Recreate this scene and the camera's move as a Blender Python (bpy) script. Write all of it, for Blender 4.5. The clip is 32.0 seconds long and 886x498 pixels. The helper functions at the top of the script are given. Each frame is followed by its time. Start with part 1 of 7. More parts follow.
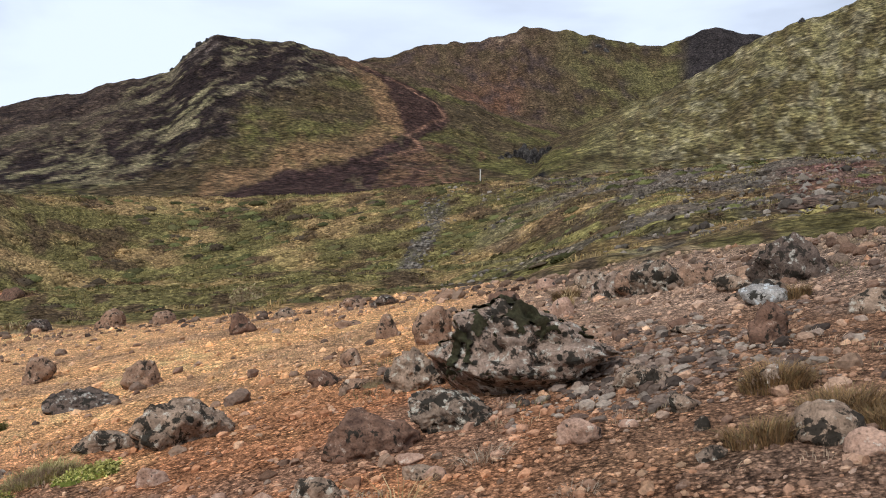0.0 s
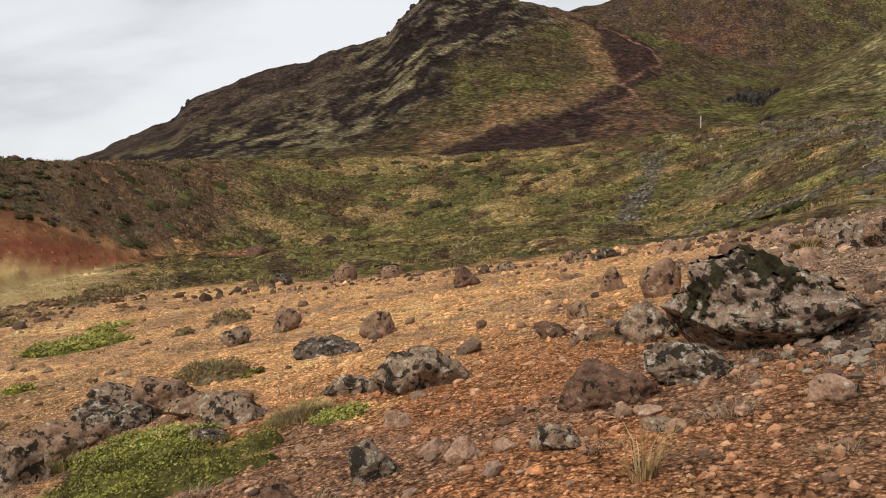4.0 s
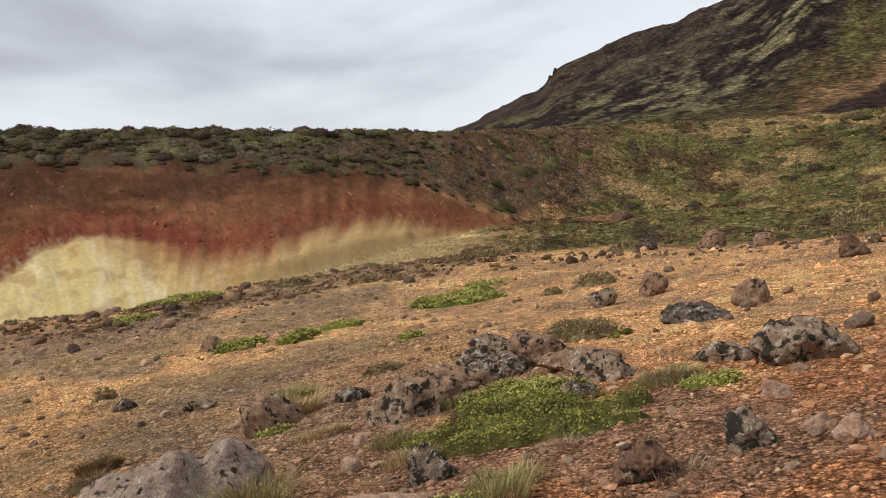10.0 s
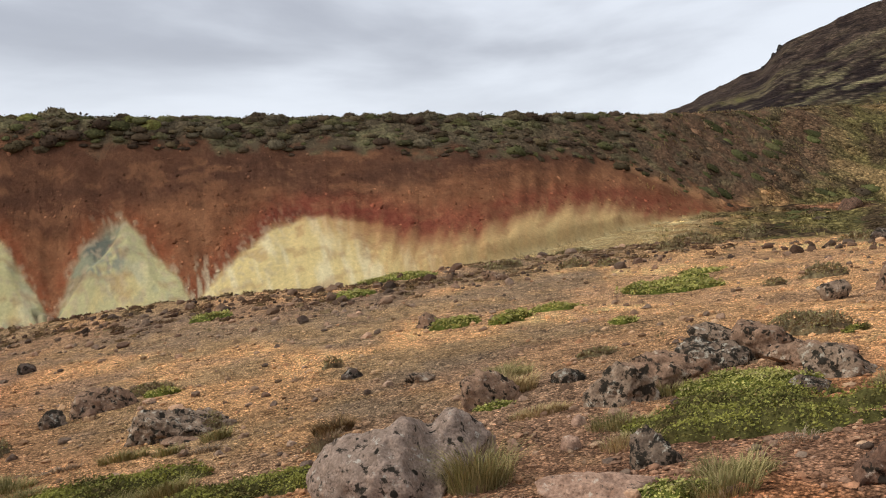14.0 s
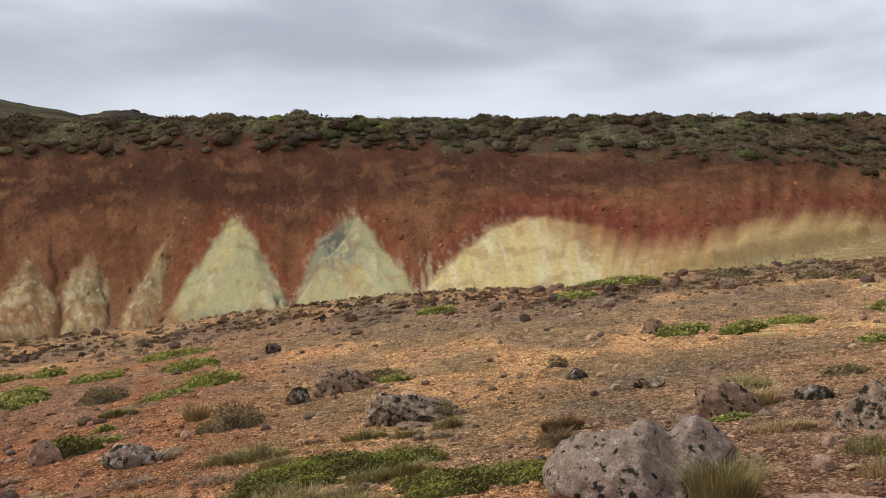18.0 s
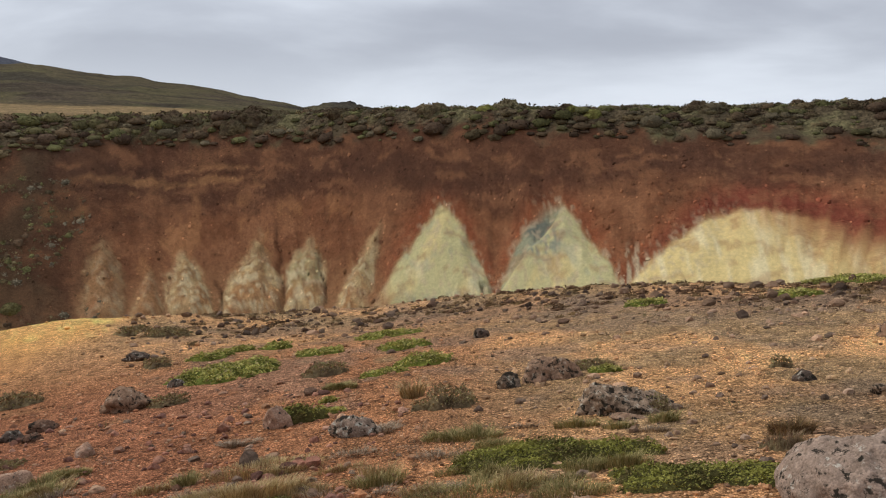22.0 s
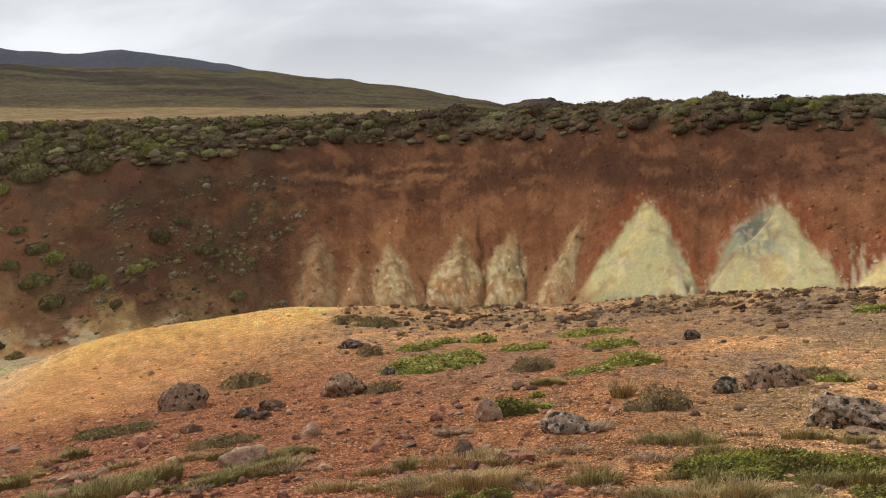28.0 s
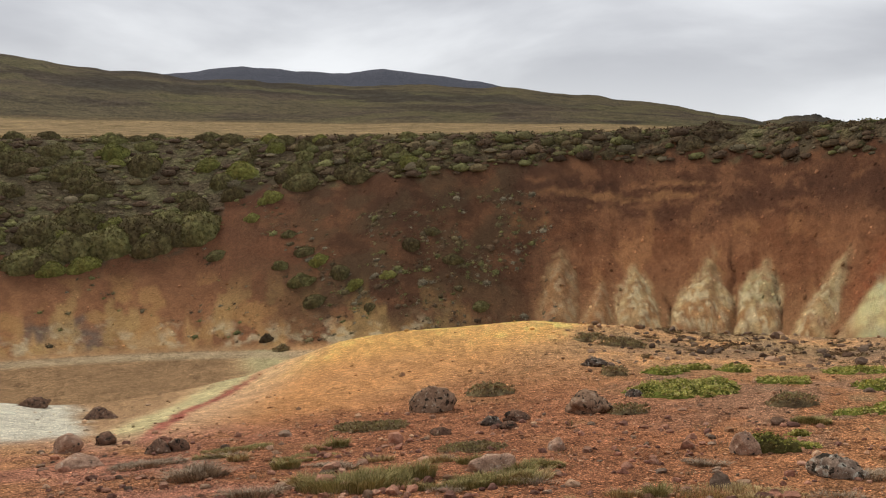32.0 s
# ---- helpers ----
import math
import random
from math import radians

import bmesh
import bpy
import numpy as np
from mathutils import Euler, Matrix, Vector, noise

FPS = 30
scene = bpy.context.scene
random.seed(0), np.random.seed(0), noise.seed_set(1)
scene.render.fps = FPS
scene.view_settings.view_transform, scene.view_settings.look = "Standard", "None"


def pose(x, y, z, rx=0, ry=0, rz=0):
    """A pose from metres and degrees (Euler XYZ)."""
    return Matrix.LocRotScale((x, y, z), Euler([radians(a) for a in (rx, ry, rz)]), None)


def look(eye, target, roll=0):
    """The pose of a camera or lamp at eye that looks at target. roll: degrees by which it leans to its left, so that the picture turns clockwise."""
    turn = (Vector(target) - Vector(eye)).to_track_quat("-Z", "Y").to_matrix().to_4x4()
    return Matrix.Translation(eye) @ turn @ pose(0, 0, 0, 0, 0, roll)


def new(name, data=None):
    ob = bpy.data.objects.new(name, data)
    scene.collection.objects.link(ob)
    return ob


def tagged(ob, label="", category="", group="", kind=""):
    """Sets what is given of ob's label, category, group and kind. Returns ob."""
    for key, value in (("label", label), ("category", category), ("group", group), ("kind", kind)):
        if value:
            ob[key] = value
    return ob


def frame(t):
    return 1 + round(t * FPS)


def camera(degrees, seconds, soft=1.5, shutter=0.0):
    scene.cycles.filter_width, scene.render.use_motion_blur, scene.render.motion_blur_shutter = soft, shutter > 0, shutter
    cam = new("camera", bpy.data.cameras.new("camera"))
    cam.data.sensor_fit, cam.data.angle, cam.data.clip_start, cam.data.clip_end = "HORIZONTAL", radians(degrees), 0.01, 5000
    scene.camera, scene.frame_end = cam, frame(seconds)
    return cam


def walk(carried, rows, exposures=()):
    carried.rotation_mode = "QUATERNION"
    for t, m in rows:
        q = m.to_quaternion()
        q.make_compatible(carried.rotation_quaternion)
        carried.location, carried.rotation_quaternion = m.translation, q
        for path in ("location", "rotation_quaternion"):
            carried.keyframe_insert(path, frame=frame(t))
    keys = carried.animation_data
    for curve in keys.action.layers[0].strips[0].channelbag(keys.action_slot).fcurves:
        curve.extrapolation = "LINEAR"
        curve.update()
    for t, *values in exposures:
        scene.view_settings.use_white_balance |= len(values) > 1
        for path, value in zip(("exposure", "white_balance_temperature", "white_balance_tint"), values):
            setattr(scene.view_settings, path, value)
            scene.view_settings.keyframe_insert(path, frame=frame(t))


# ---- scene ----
cam = camera(54.59, 32.0, soft=1.1)
# seconds, place, turn to the left from north (+y), tilt, lean
PATH = [
    (0, 0.049, 0.489, 1.658, 15.11, 0.37, 1.29),
    (0.5, 0.041, 0.478, 1.658, 16.72, 0.16, 1.19),
    (1, 0.036, 0.472, 1.658, 17.98, -0.17, 0.67),
    (1.5, 0.026, 0.464, 1.658, 19.64, -0.50, 0.28),
    (2, 0.016, 0.459, 1.657, 21.69, -0.85, 0.07),
    (2.5, 0.005, 0.455, 1.654, 23.33, -1.19, 0.01),
    (3, -0.010, 0.448, 1.649, 25.09, -1.90, 0.06),
    (3.5, -0.027, 0.435, 1.646, 27.20, -2.44, 0.04),
    (5.5, -0.068, 0.405, 1.633, 34.43, -3.61, -0.10),
    (6, -0.065, 0.392, 1.632, 35.77, -3.82, -0.14),
    (6.5, -0.072, 0.373, 1.627, 37.44, -3.99, 0.12),
    (7, -0.085, 0.362, 1.621, 39.19, -4.51, 0.21),
    (7.5, -0.090, 0.346, 1.619, 40.72, -4.79, 0.10),
    (8, -0.100, 0.324, 1.616, 42.68, -4.97, -0.11),
    (8.5, -0.093, 0.310, 1.617, 45.09, -4.97, -0.29),
    (9, -0.082, 0.318, 1.615, 48.21, -5.02, -0.31),
    (9.5, -0.081, 0.331, 1.609, 51.00, -5.19, -0.48),
    (10, -0.071, 0.342, 1.606, 53.16, -5.01, -0.54),
    (10.5, -0.059, 0.331, 1.606, 55.56, -4.59, -0.52),
    (11, -0.050, 0.339, 1.598, 57.82, -4.58, -0.32),
    (11.5, -0.049, 0.344, 1.594, 59.48, -4.90, 0.21),
    (12, -0.051, 0.345, 1.594, 61.41, -5.37, 0.21),
    (12.5, -0.034, 0.338, 1.591, 63.25, -5.83, -0.16),
    (13, -0.041, 0.283, 1.593, 64.06, -5.80, -0.21),
    (13.5, -0.026, 0.211, 1.602, 65.18, -6.00, -0.42),
    (14, -0.038, 0.167, 1.602, 66.85, -5.93, -0.55),
    (14.5, -0.044, 0.130, 1.598, 68.96, -5.86, -0.66),
    (16.5, -0.006, 0.020, 1.601, 76.33, -5.36, -0.15),
    (17, -0.000, 0.000, 1.600, 77.78, -5.59, 0.02),
    (17.5, 0.000, -0.022, 1.595, 79.57, -5.76, 0.12),
    (18, -0.016, -0.039, 1.587, 81.24, -5.79, 0.15),
    (18.5, -0.004, -0.064, 1.588, 83.05, -5.71, 0.15),
    (19, -0.002, -0.083, 1.587, 84.93, -5.76, 0.09),
    (19.5, -0.011, -0.105, 1.581, 86.51, -6.05, 0.02),
    (20, -0.009, -0.115, 1.581, 87.80, -6.23, -0.04),
    (20.5, 0.007, -0.131, 1.580, 89.43, -6.14, -0.08),
    (21, 0.021, -0.155, 1.582, 91.21, -5.91, -0.02),
    (21.5, 0.030, -0.180, 1.583, 92.82, -5.99, 0.13),
    (22, 0.012, -0.205, 1.567, 94.73, -6.54, 0.16),
    (22.5, 0.011, -0.228, 1.561, 96.59, -6.79, -0.08),
    (23, 0.009, -0.234, 1.561, 97.97, -6.75, -0.17),
    (23.5, 0.033, -0.235, 1.562, 99.08, -6.74, -0.06),
    (24, 0.025, -0.247, 1.564, 100.30, -6.73, 0.01),
    (24.5, 0.023, -0.262, 1.561, 101.60, -6.86, -0.02),
    (25, 0.031, -0.278, 1.562, 102.66, -6.98, -0.03),
    (25.5, 0.026, -0.304, 1.558, 103.92, -7.26, -0.22),
    (27.5, 0.058, -0.373, 1.557, 107.30, -7.02, -0.35),
    (28, 0.059, -0.398, 1.560, 107.94, -6.73, -0.45),
    (28.5, 0.078, -0.431, 1.556, 108.21, -6.72, -0.30),
    (29, 0.111, -0.460, 1.556, 109.25, -6.91, -0.10),
    (29.5, 0.133, -0.498, 1.554, 112.05, -6.56, 0.35),
    (30, 0.144, -0.522, 1.556, 114.94, -6.22, 0.69),
    (30.5, 0.131, -0.537, 1.557, 117.38, -5.80, 0.82),
    (31, 0.142, -0.545, 1.565, 119.79, -5.69, 0.85),
    (31.5, 0.143, -0.556, 1.557, 122.10, -5.62, 0.72),
    (32, 0.179, -0.558, 1.559, 123.98, -5.68, 0.52),
]
EXPOSURES = [(0, 0.2, 5850, 10), (0.5, -0.02, 6400, 10), (1.0, -0.1, 6850, 10), (2.0, 0.02, 6900, 10), (6.0, 0.05, 6850, 10), (8.2, 0.0, 6850, 10), (9, -0.16, 6750, 10), (10, 0.0, 6550, 10), (11, -0.12, 6420, 10), (12, -0.02, 6400, 10), (14, 0.05, 6450, 10), (17, -0.04, 6350, 10), (21, -0.06, 6360, 10), (25, 0.05, 6600, 10), (28, 0.17, 6850, 10), (32, 0.1, 6900, 10)]
walk(cam, [(t, pose(x, y, z, 0, 0, turn) @ pose(0, 0, 0, 90 + tilt, 0, 0) @ pose(0, 0, 0, 0, 0, lean))
           for t, x, y, z, turn, tilt, lean in PATH], EXPOSURES)

# ---------------------------------------------------------------- sky and light
world = bpy.data.worlds.new("overcast_sky")
scene.world = world
world.use_nodes = True
wn, wl = world.node_tree.nodes, world.node_tree.links
wn.clear()
w_out = wn.new("ShaderNodeOutputWorld")
w_bg = wn.new("ShaderNodeBackground")
w_sky = wn.new("ShaderNodeTexSky")
w_sky.sky_type = "NISHITA"
w_sky.sun_disc = False
w_sky.sun_elevation = radians(48)
w_sky.sun_rotation = radians(200)
w_co = wn.new("ShaderNodeTexCoord")
w_map = wn.new("ShaderNodeMapping")
w_map.inputs["Scale"].default_value = (1.0, 1.0, 3.0)
w_map.inputs["Location"].default_value = (0.35, 0.1, 0.0)
w_noise = wn.new("ShaderNodeTexNoise")
w_noise.inputs["Scale"].default_value = 1.9
w_noise.inputs["Detail"].default_value = 7.0
w_noise.inputs["Roughness"].default_value = 0.49
w_noise.inputs["Distortion"].default_value = 0.35
w_ramp = wn.new("ShaderNodeValToRGB")
w_ramp.color_ramp.interpolation = "EASE"
w_ramp.color_ramp.elements[0].position = 0.35
w_ramp.color_ramp.elements[0].color = (0.475, 0.50, 0.565, 1)
w_ramp.color_ramp.elements[1].position = 0.63
w_ramp.color_ramp.elements[1].color = (0.83, 0.875, 0.95, 1)
w_sep = wn.new("ShaderNodeSeparateXYZ")
w_hor = wn.new("ShaderNodeMapRange")
w_hor.inputs["From Min"].default_value = 0.0
w_hor.inputs["From Max"].default_value = 0.12
w_hor.inputs["To Min"].default_value = 0.85
w_hor.inputs["To Max"].default_value = 0.0
w_pale = wn.new("ShaderNodeMix")
w_pale.data_type = "RGBA"
w_pale.inputs[7].default_value = (0.86, 0.915, 1.0, 1)
w_mix = wn.new("ShaderNodeMix")
w_mix.data_type = "RGBA"
w_mix.inputs[0].default_value = 0.93
w_dim = wn.new("ShaderNodeVectorMath")
w_dim.operation = "SCALE"
w_dim.inputs["Scale"].default_value = 0.10
wl.new(w_co.outputs["Generated"], w_map.inputs["Vector"])
wl.new(w_map.outputs["Vector"], w_noise.inputs["Vector"])
wl.new(w_noise.outputs["Fac"], w_ramp.inputs["Fac"])
wl.new(w_co.outputs["Generated"], w_sep.inputs[0])
wl.new(w_sep.outputs["Z"], w_hor.inputs["Value"])
wl.new(w_hor.outputs["Result"], w_pale.inputs[0])
wl.new(w_ramp.outputs["Color"], w_pale.inputs[6])
wl.new(w_sky.outputs["Color"], w_dim.inputs[0])
wl.new(w_dim.outputs["Vector"], w_mix.inputs[6])
wl.new(w_pale.outputs[2], w_mix.inputs[7])
wl.new(w_mix.outputs[2], w_bg.inputs["Color"])
w_bg.inputs["Strength"].default_value = 1.0
wl.new(w_bg.outputs["Background"], w_out.inputs["Surface"])

sun = new("sun", bpy.data.lights.new("sun", "SUN"))
sun.data.energy = 2.1
sun.data.angle = radians(12)
sun.data.color = (1.0, 0.95, 0.88)
sun.matrix_world = look((-20, -35, 50), (0, 20, 0))


# ---------------------------------------------------------------- noise and shaping helpers
def lattice(ix, iy, seed):
    h = (ix * 374761393 + iy * 668265263 + seed * 1274126177) & 0xFFFFFFFF
    h = ((h ^ (h >> 13)) * 1274126177) & 0xFFFFFFFF
    return ((h ^ (h >> 16)) & 0xFFFF) / 65535.0


def vnoise(x, y, seed=0):
    """Smooth value noise in 0..1 on arrays."""
    x, y = np.asarray(x, float), np.asarray(y, float)
    ix, iy = np.floor(x).astype(np.int64), np.floor(y).astype(np.int64)
    fx, fy = x - ix, y - iy
    fx, fy = fx * fx * (3 - 2 * fx), fy * fy * (3 - 2 * fy)
    a, b = lattice(ix, iy, seed), lattice(ix + 1, iy, seed)
    c, d = lattice(ix, iy + 1, seed), lattice(ix + 1, iy + 1, seed)
    return (a * (1 - fx) + b * fx) * (1 - fy) + (c * (1 - fx) + d * fx) * fy


def fbm(x, y, octaves=4, seed=0, rough=0.5):
    out, amp, total = 0.0, 1.0, 0.0
    for k in range(octaves):
        out = out + amp * vnoise(x * 2.03 ** k + 17.3 * k, y * 2.03 ** k - 9.1 * k, seed + k)
        total += amp
        amp *= rough
    return out / total


def sstep(a, b, x):
    t = np.clip((np.asarray(x, float) - a) / (b - a), 0, 1)
    return t * t * (3 - 2 * t)


def blend(a, b, m):
    m = np.asarray(m)[..., None]
    return np.asarray(a) * (1 - m) + np.asarray(b) * m


# ---------------------------------------------------------------- lie of the land
# Bearings are degrees to the left of north as seen from the spot where the walker stands.
BEAR = (-25, -8, 3, 12, 18, 25, 32, 40, 46, 52, 58, 65, 72, 80, 88, 96, 104, 112, 119, 126, 133, 142, 155, 185, 280, 335)
LIP_R = (11.5, 11.2, 13.6, 16.8, 20.5, 22.5, 24, 26, 28, 29, 29, 28, 25, 26, 27, 30, 30.5, 30, 30, 31, 33, 32, 30, 20, 14, 12)
FLOOR_R = (20, 20, 25, 30, 35, 38, 40, 42, 42, 40, 36, 34, 33, 34, 36, 39, 41, 42, 42, 41, 44, 45, 46, 40, 20, 20)
FLOOR_Z = (3.2, 2.5, 2, 0.6, 0, -0.6, -1.2, -1.8, -1.9, -2.2, -2.9, -3.6, -4.8, -5.7, -6.8, -7.8, -8.5, -8.9, -8.9, -9.1, -9.8, -10.6, -11, -6, 4, 4)
BASE_R = (40, 38, 40, 58, 62, 66, 73, 72, 64, 53, 46, 40, 39.5, 41, 43, 46.5, 51.5, 53, 53, 51, 52, 57, 60, 55, 40, 40)
BASE_Z = (5, 4.2, 3.4, 1.1, 0.6, 0, -0.7, -1.6, -1.9, -2.2, -2.9, -3.6, -4.8, -5.7, -6.8, -7.8, -8.5, -8.9, -8.9, -9.1, -9.8, -10.6, -11, -6, 6, 6)
RIM_R = (75, 75, 92, 95, 100, 105, 108, 100, 88, 74, 64, 60, 59, 58, 58, 60, 67, 71, 74, 76, 86, 92, 95, 95, 75, 75)
RIM_Z = (10.4, 9.6, 10.1, 9.5, 8.9, 8.0, 7.6, 6.75, 5.9, 5.05, 4.6, 4.45, 4.35, 4.25, 4.3, 4.35, 4.3, 4.1, 3.9, 3.7, 3.75, 3.6, 3.4, 5, 9, 9)
UP = (0.03, 0.03, 0.045, 0.05, 0.05, 0.045, 0.04, 0.03, 0.03, 0.03, 0.02, 0.02, 0.02, 0.02, 0.02, 0.025, 0.038, 0.047, 0.05, 0.05, 0.05, 0.05, 0.05, 0.04, 0.03, 0.03)

# Far ridges: bearing, height of the crest in degrees over the eye; then distance of foot, crest and depth behind.
RIDGES = {
    "dark_hill": ((-6, 6, 12, 16, 19, 21, 22.3, 24.5, 27.8, 30.5, 31.3, 32, 33, 34.2, 36.6, 38, 40.2, 42.7, 45.4, 46.5, 49.2, 51.7, 53, 56),
                  (6, 8, 10, 11.8, 12.3, 12.6, 12.95, 13.36, 13.5, 13.4, 12.95, 12.35, 11.4, 10.8, 10.1, 9.46, 8.8, 7.95, 6.85, 5.45, 4.2, 2.95, 2.3, 1), 135, 430, 500),
    "middle_hill": ((-20, -10, -6, -5.1, -4.1, -2.4, -1.3, 0.1, 0.8, 3.3, 4.9, 7.3, 10.1, 12.6, 15.6, 18.6, 21, 25, 30),
                    (12, 13.2, 13.6, 13.95, 14.15, 14.5, 14.35, 13.85, 13.56, 13.8, 14.1, 14.66, 14.82, 14.14, 13.85, 13.1, 12.5, 10.5, 6), 380, 760, 500),
    "mossy_hill": ((-40, -25, -12.2, -9.9, -7.3, -5.1, -3.4, 0, 3.6, 6, 7.2, 8.6, 9.6, 11), (16, 16.5, 15.8, 15.2, 14.5, 13.85, 12.95, 11.2, 9.65, 8.65, 8.1, 7.2, 5.4, 2.0), 120, 300, 400),
    "olive_hill": ((101, 105, 109, 114, 119.5, 124, 128, 135, 140, 145, 151, 160, 175), (2.0, 2.8, 3.5, 4.15, 4.6, 4.7, 4.7, 4.75, 4.9, 5.2, 5.8, 7, 5), 330, 1000, 900),
    "hazy_mountain": ((112, 119, 123, 126, 128, 130.5, 133, 137, 140, 144, 150), (2.0, 4.85, 5.6, 6.0, 6.25, 5.9, 6.0, 6.1, 5.7, 5.0, 3.5), 1500, 2400, 900),
    "far_knoll": ((96, 98, 100, 100.8, 101.5, 103, 105, 107), (1.5, 2.6, 3.0, 3.25, 3.1, 2.95, 2.7, 1.5), 500, 800, 300),
}


# how far up the bank the heath begins: bearing, share of the bank
EDGE = ((44, 48.9, 51.2, 53.4, 56.3, 59.6, 62.3, 66, 70, 77, 84, 88, 94, 100, 109, 115, 122, 127, 131, 135, 138.3, 139.3, 142, 145.5, 149, 152),
        (0.05, 0.12, 0.22, 0.32, 0.47, 0.55, 0.56, 0.60, 0.66, 0.675, 0.72, 0.735, 0.77, 0.72, 0.74, 0.755, 0.70, 0.67, 0.645, 0.585, 0.545, 0.42, 0.335, 0.315, 0.28, 0.31))


def bench(x, y):
    """The stony slope on which the walker stands."""
    q = 0.16 + 0.2093 * x + 0.143 * y + 0.0039 * x * x + 0.00225 * x * y - 0.0020 * y * y
    return q


# the two great cones: bearing of the tip, reach to both sides, height, how full each side is
CONES = ((94.9, 5.3, 4.3, 0.44, 1.35, 1.3), (86.95, 4.9, 4.9, 0.425, 2.6, 1.1))
# small fans farther along the bank: bearing at the foot and at the tip, height of the tip, half width, how bleached, how sage-green, how full
FANS = ((101.4, 98.9, 0.41, 1.05, 0.85, 0.75, 1.2), (104.35, 103.8, 0.335, 1.4, 1.0, 1.0, 2.6), (107.7, 107.0, 0.335, 2.15, 0.95, 0.3, 1.35), (111.6, 111.9, 0.32, 1.6, 0.85, 0.5, 1.4),
        (114.3, 114.0, 0.22, 1.2, 0.4, 0.1, 1.2), (116.8, 116.7, 0.335, 1.35, 0.45, 0.15, 2.2))
GROOVES = ((102.85, 103.1, 0.27, 0.17), (105.5, 106.1, 0.36, 0.24), (109.8, 109.7, 0.2, 0.13), (92.1, 92.3, 0.16, 0.25), (83.0, 83.2, 0.10, 0.2))


def wrapped(az):
    return (np.asarray(az, float) + 25) % 360 - 25


def soft_table(az, values):
    """A table over the bearings, with its corners rounded off."""
    return sum(np.interp(wrapped(az + d), BEAR + (360 - 25,), values + (values[0],)) for d in (-2.5, -1.2, 0, 1.2, 2.5)) / 5


def cone_mask(az, u):
    """How far inside a bleached cone of the bank a spot lies; u: 0 at the foot of the bank, 1 at its rim."""
    wob = 0.035 * (fbm(az * 1.2, u * 10, 3, 5) - 0.5) + 0.010 * (fbm(az * 4, u * 40, 3, 6) - 0.5)
    best = np.full(np.shape(az), -1.0)
    for c, left, right, top, full_l, full_r in CONES:
        side = np.where(az > c, (az - c) / left, (c - az) / right)
        round_top = np.clip(side, 0, 9) ** np.where(az > c, full_l, full_r)
        best = np.maximum(best, top * (1 - round_top) - u + wob)
    # the long pale tongue
    crest = np.interp(az, (50, 51.4, 53.2, 55.3, 58.6, 60.4, 62.6, 64.2, 66.7, 69.5, 72.7, 75.8, 77.6, 79.8, 82.3, 83.6), (0.0, 0.02, 0.09, 0.18, 0.245, 0.235, 0.205, 0.185, 0.205, 0.265, 0.345, 0.372, 0.345, 0.255, 0.125, 0.0))
    ragged = 0.08 * (fbm(az * 1.1 + u * 3, u * 3.0, 3, 8) - 0.5) * sstep(74, 68, az)
    return np.maximum(best, crest - u + ragged + wob * 0.6)


def fan_masks(az, u):
    """The small fans (how far inside, how bleached, how sage) and the runnels between them."""
    inside, bleach, sage = np.full(np.shape(az), -1.0), np.zeros(np.shape(az)), np.zeros(np.shape(az))
    wob = 0.55 * (fbm(az * 0.8, u * 7, 3, 9) - 0.5) + 0.45 * (fbm(az * 2.4, u * 22, 3, 11) - 0.5) + 0.2 * (fbm(az * 7, u * 50, 3, 10) - 0.5)
    for foot, tip, top, half, pale, green, full in FANS:
        v = np.clip(u / top, 0, 1.2)
        wide = half * (1.02 - np.clip((v - 0.28) / 0.72, 0, 1.3) ** full)
        m = (wide - np.abs(az - (foot + (tip - foot) * v))) / half + wob * 0.8
        m = np.where(v > 1.1, -1.0, m)
        more = m > inside
        inside, bleach, sage = np.where(more, m, inside), np.where(more, pale, bleach), np.where(more, green, sage)
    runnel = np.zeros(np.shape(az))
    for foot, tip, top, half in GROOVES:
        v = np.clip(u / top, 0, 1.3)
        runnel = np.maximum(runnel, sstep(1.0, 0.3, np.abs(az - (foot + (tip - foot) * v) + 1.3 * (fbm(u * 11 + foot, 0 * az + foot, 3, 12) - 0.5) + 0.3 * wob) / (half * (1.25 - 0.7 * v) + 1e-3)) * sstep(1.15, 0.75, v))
    return inside, bleach, sage, runnel


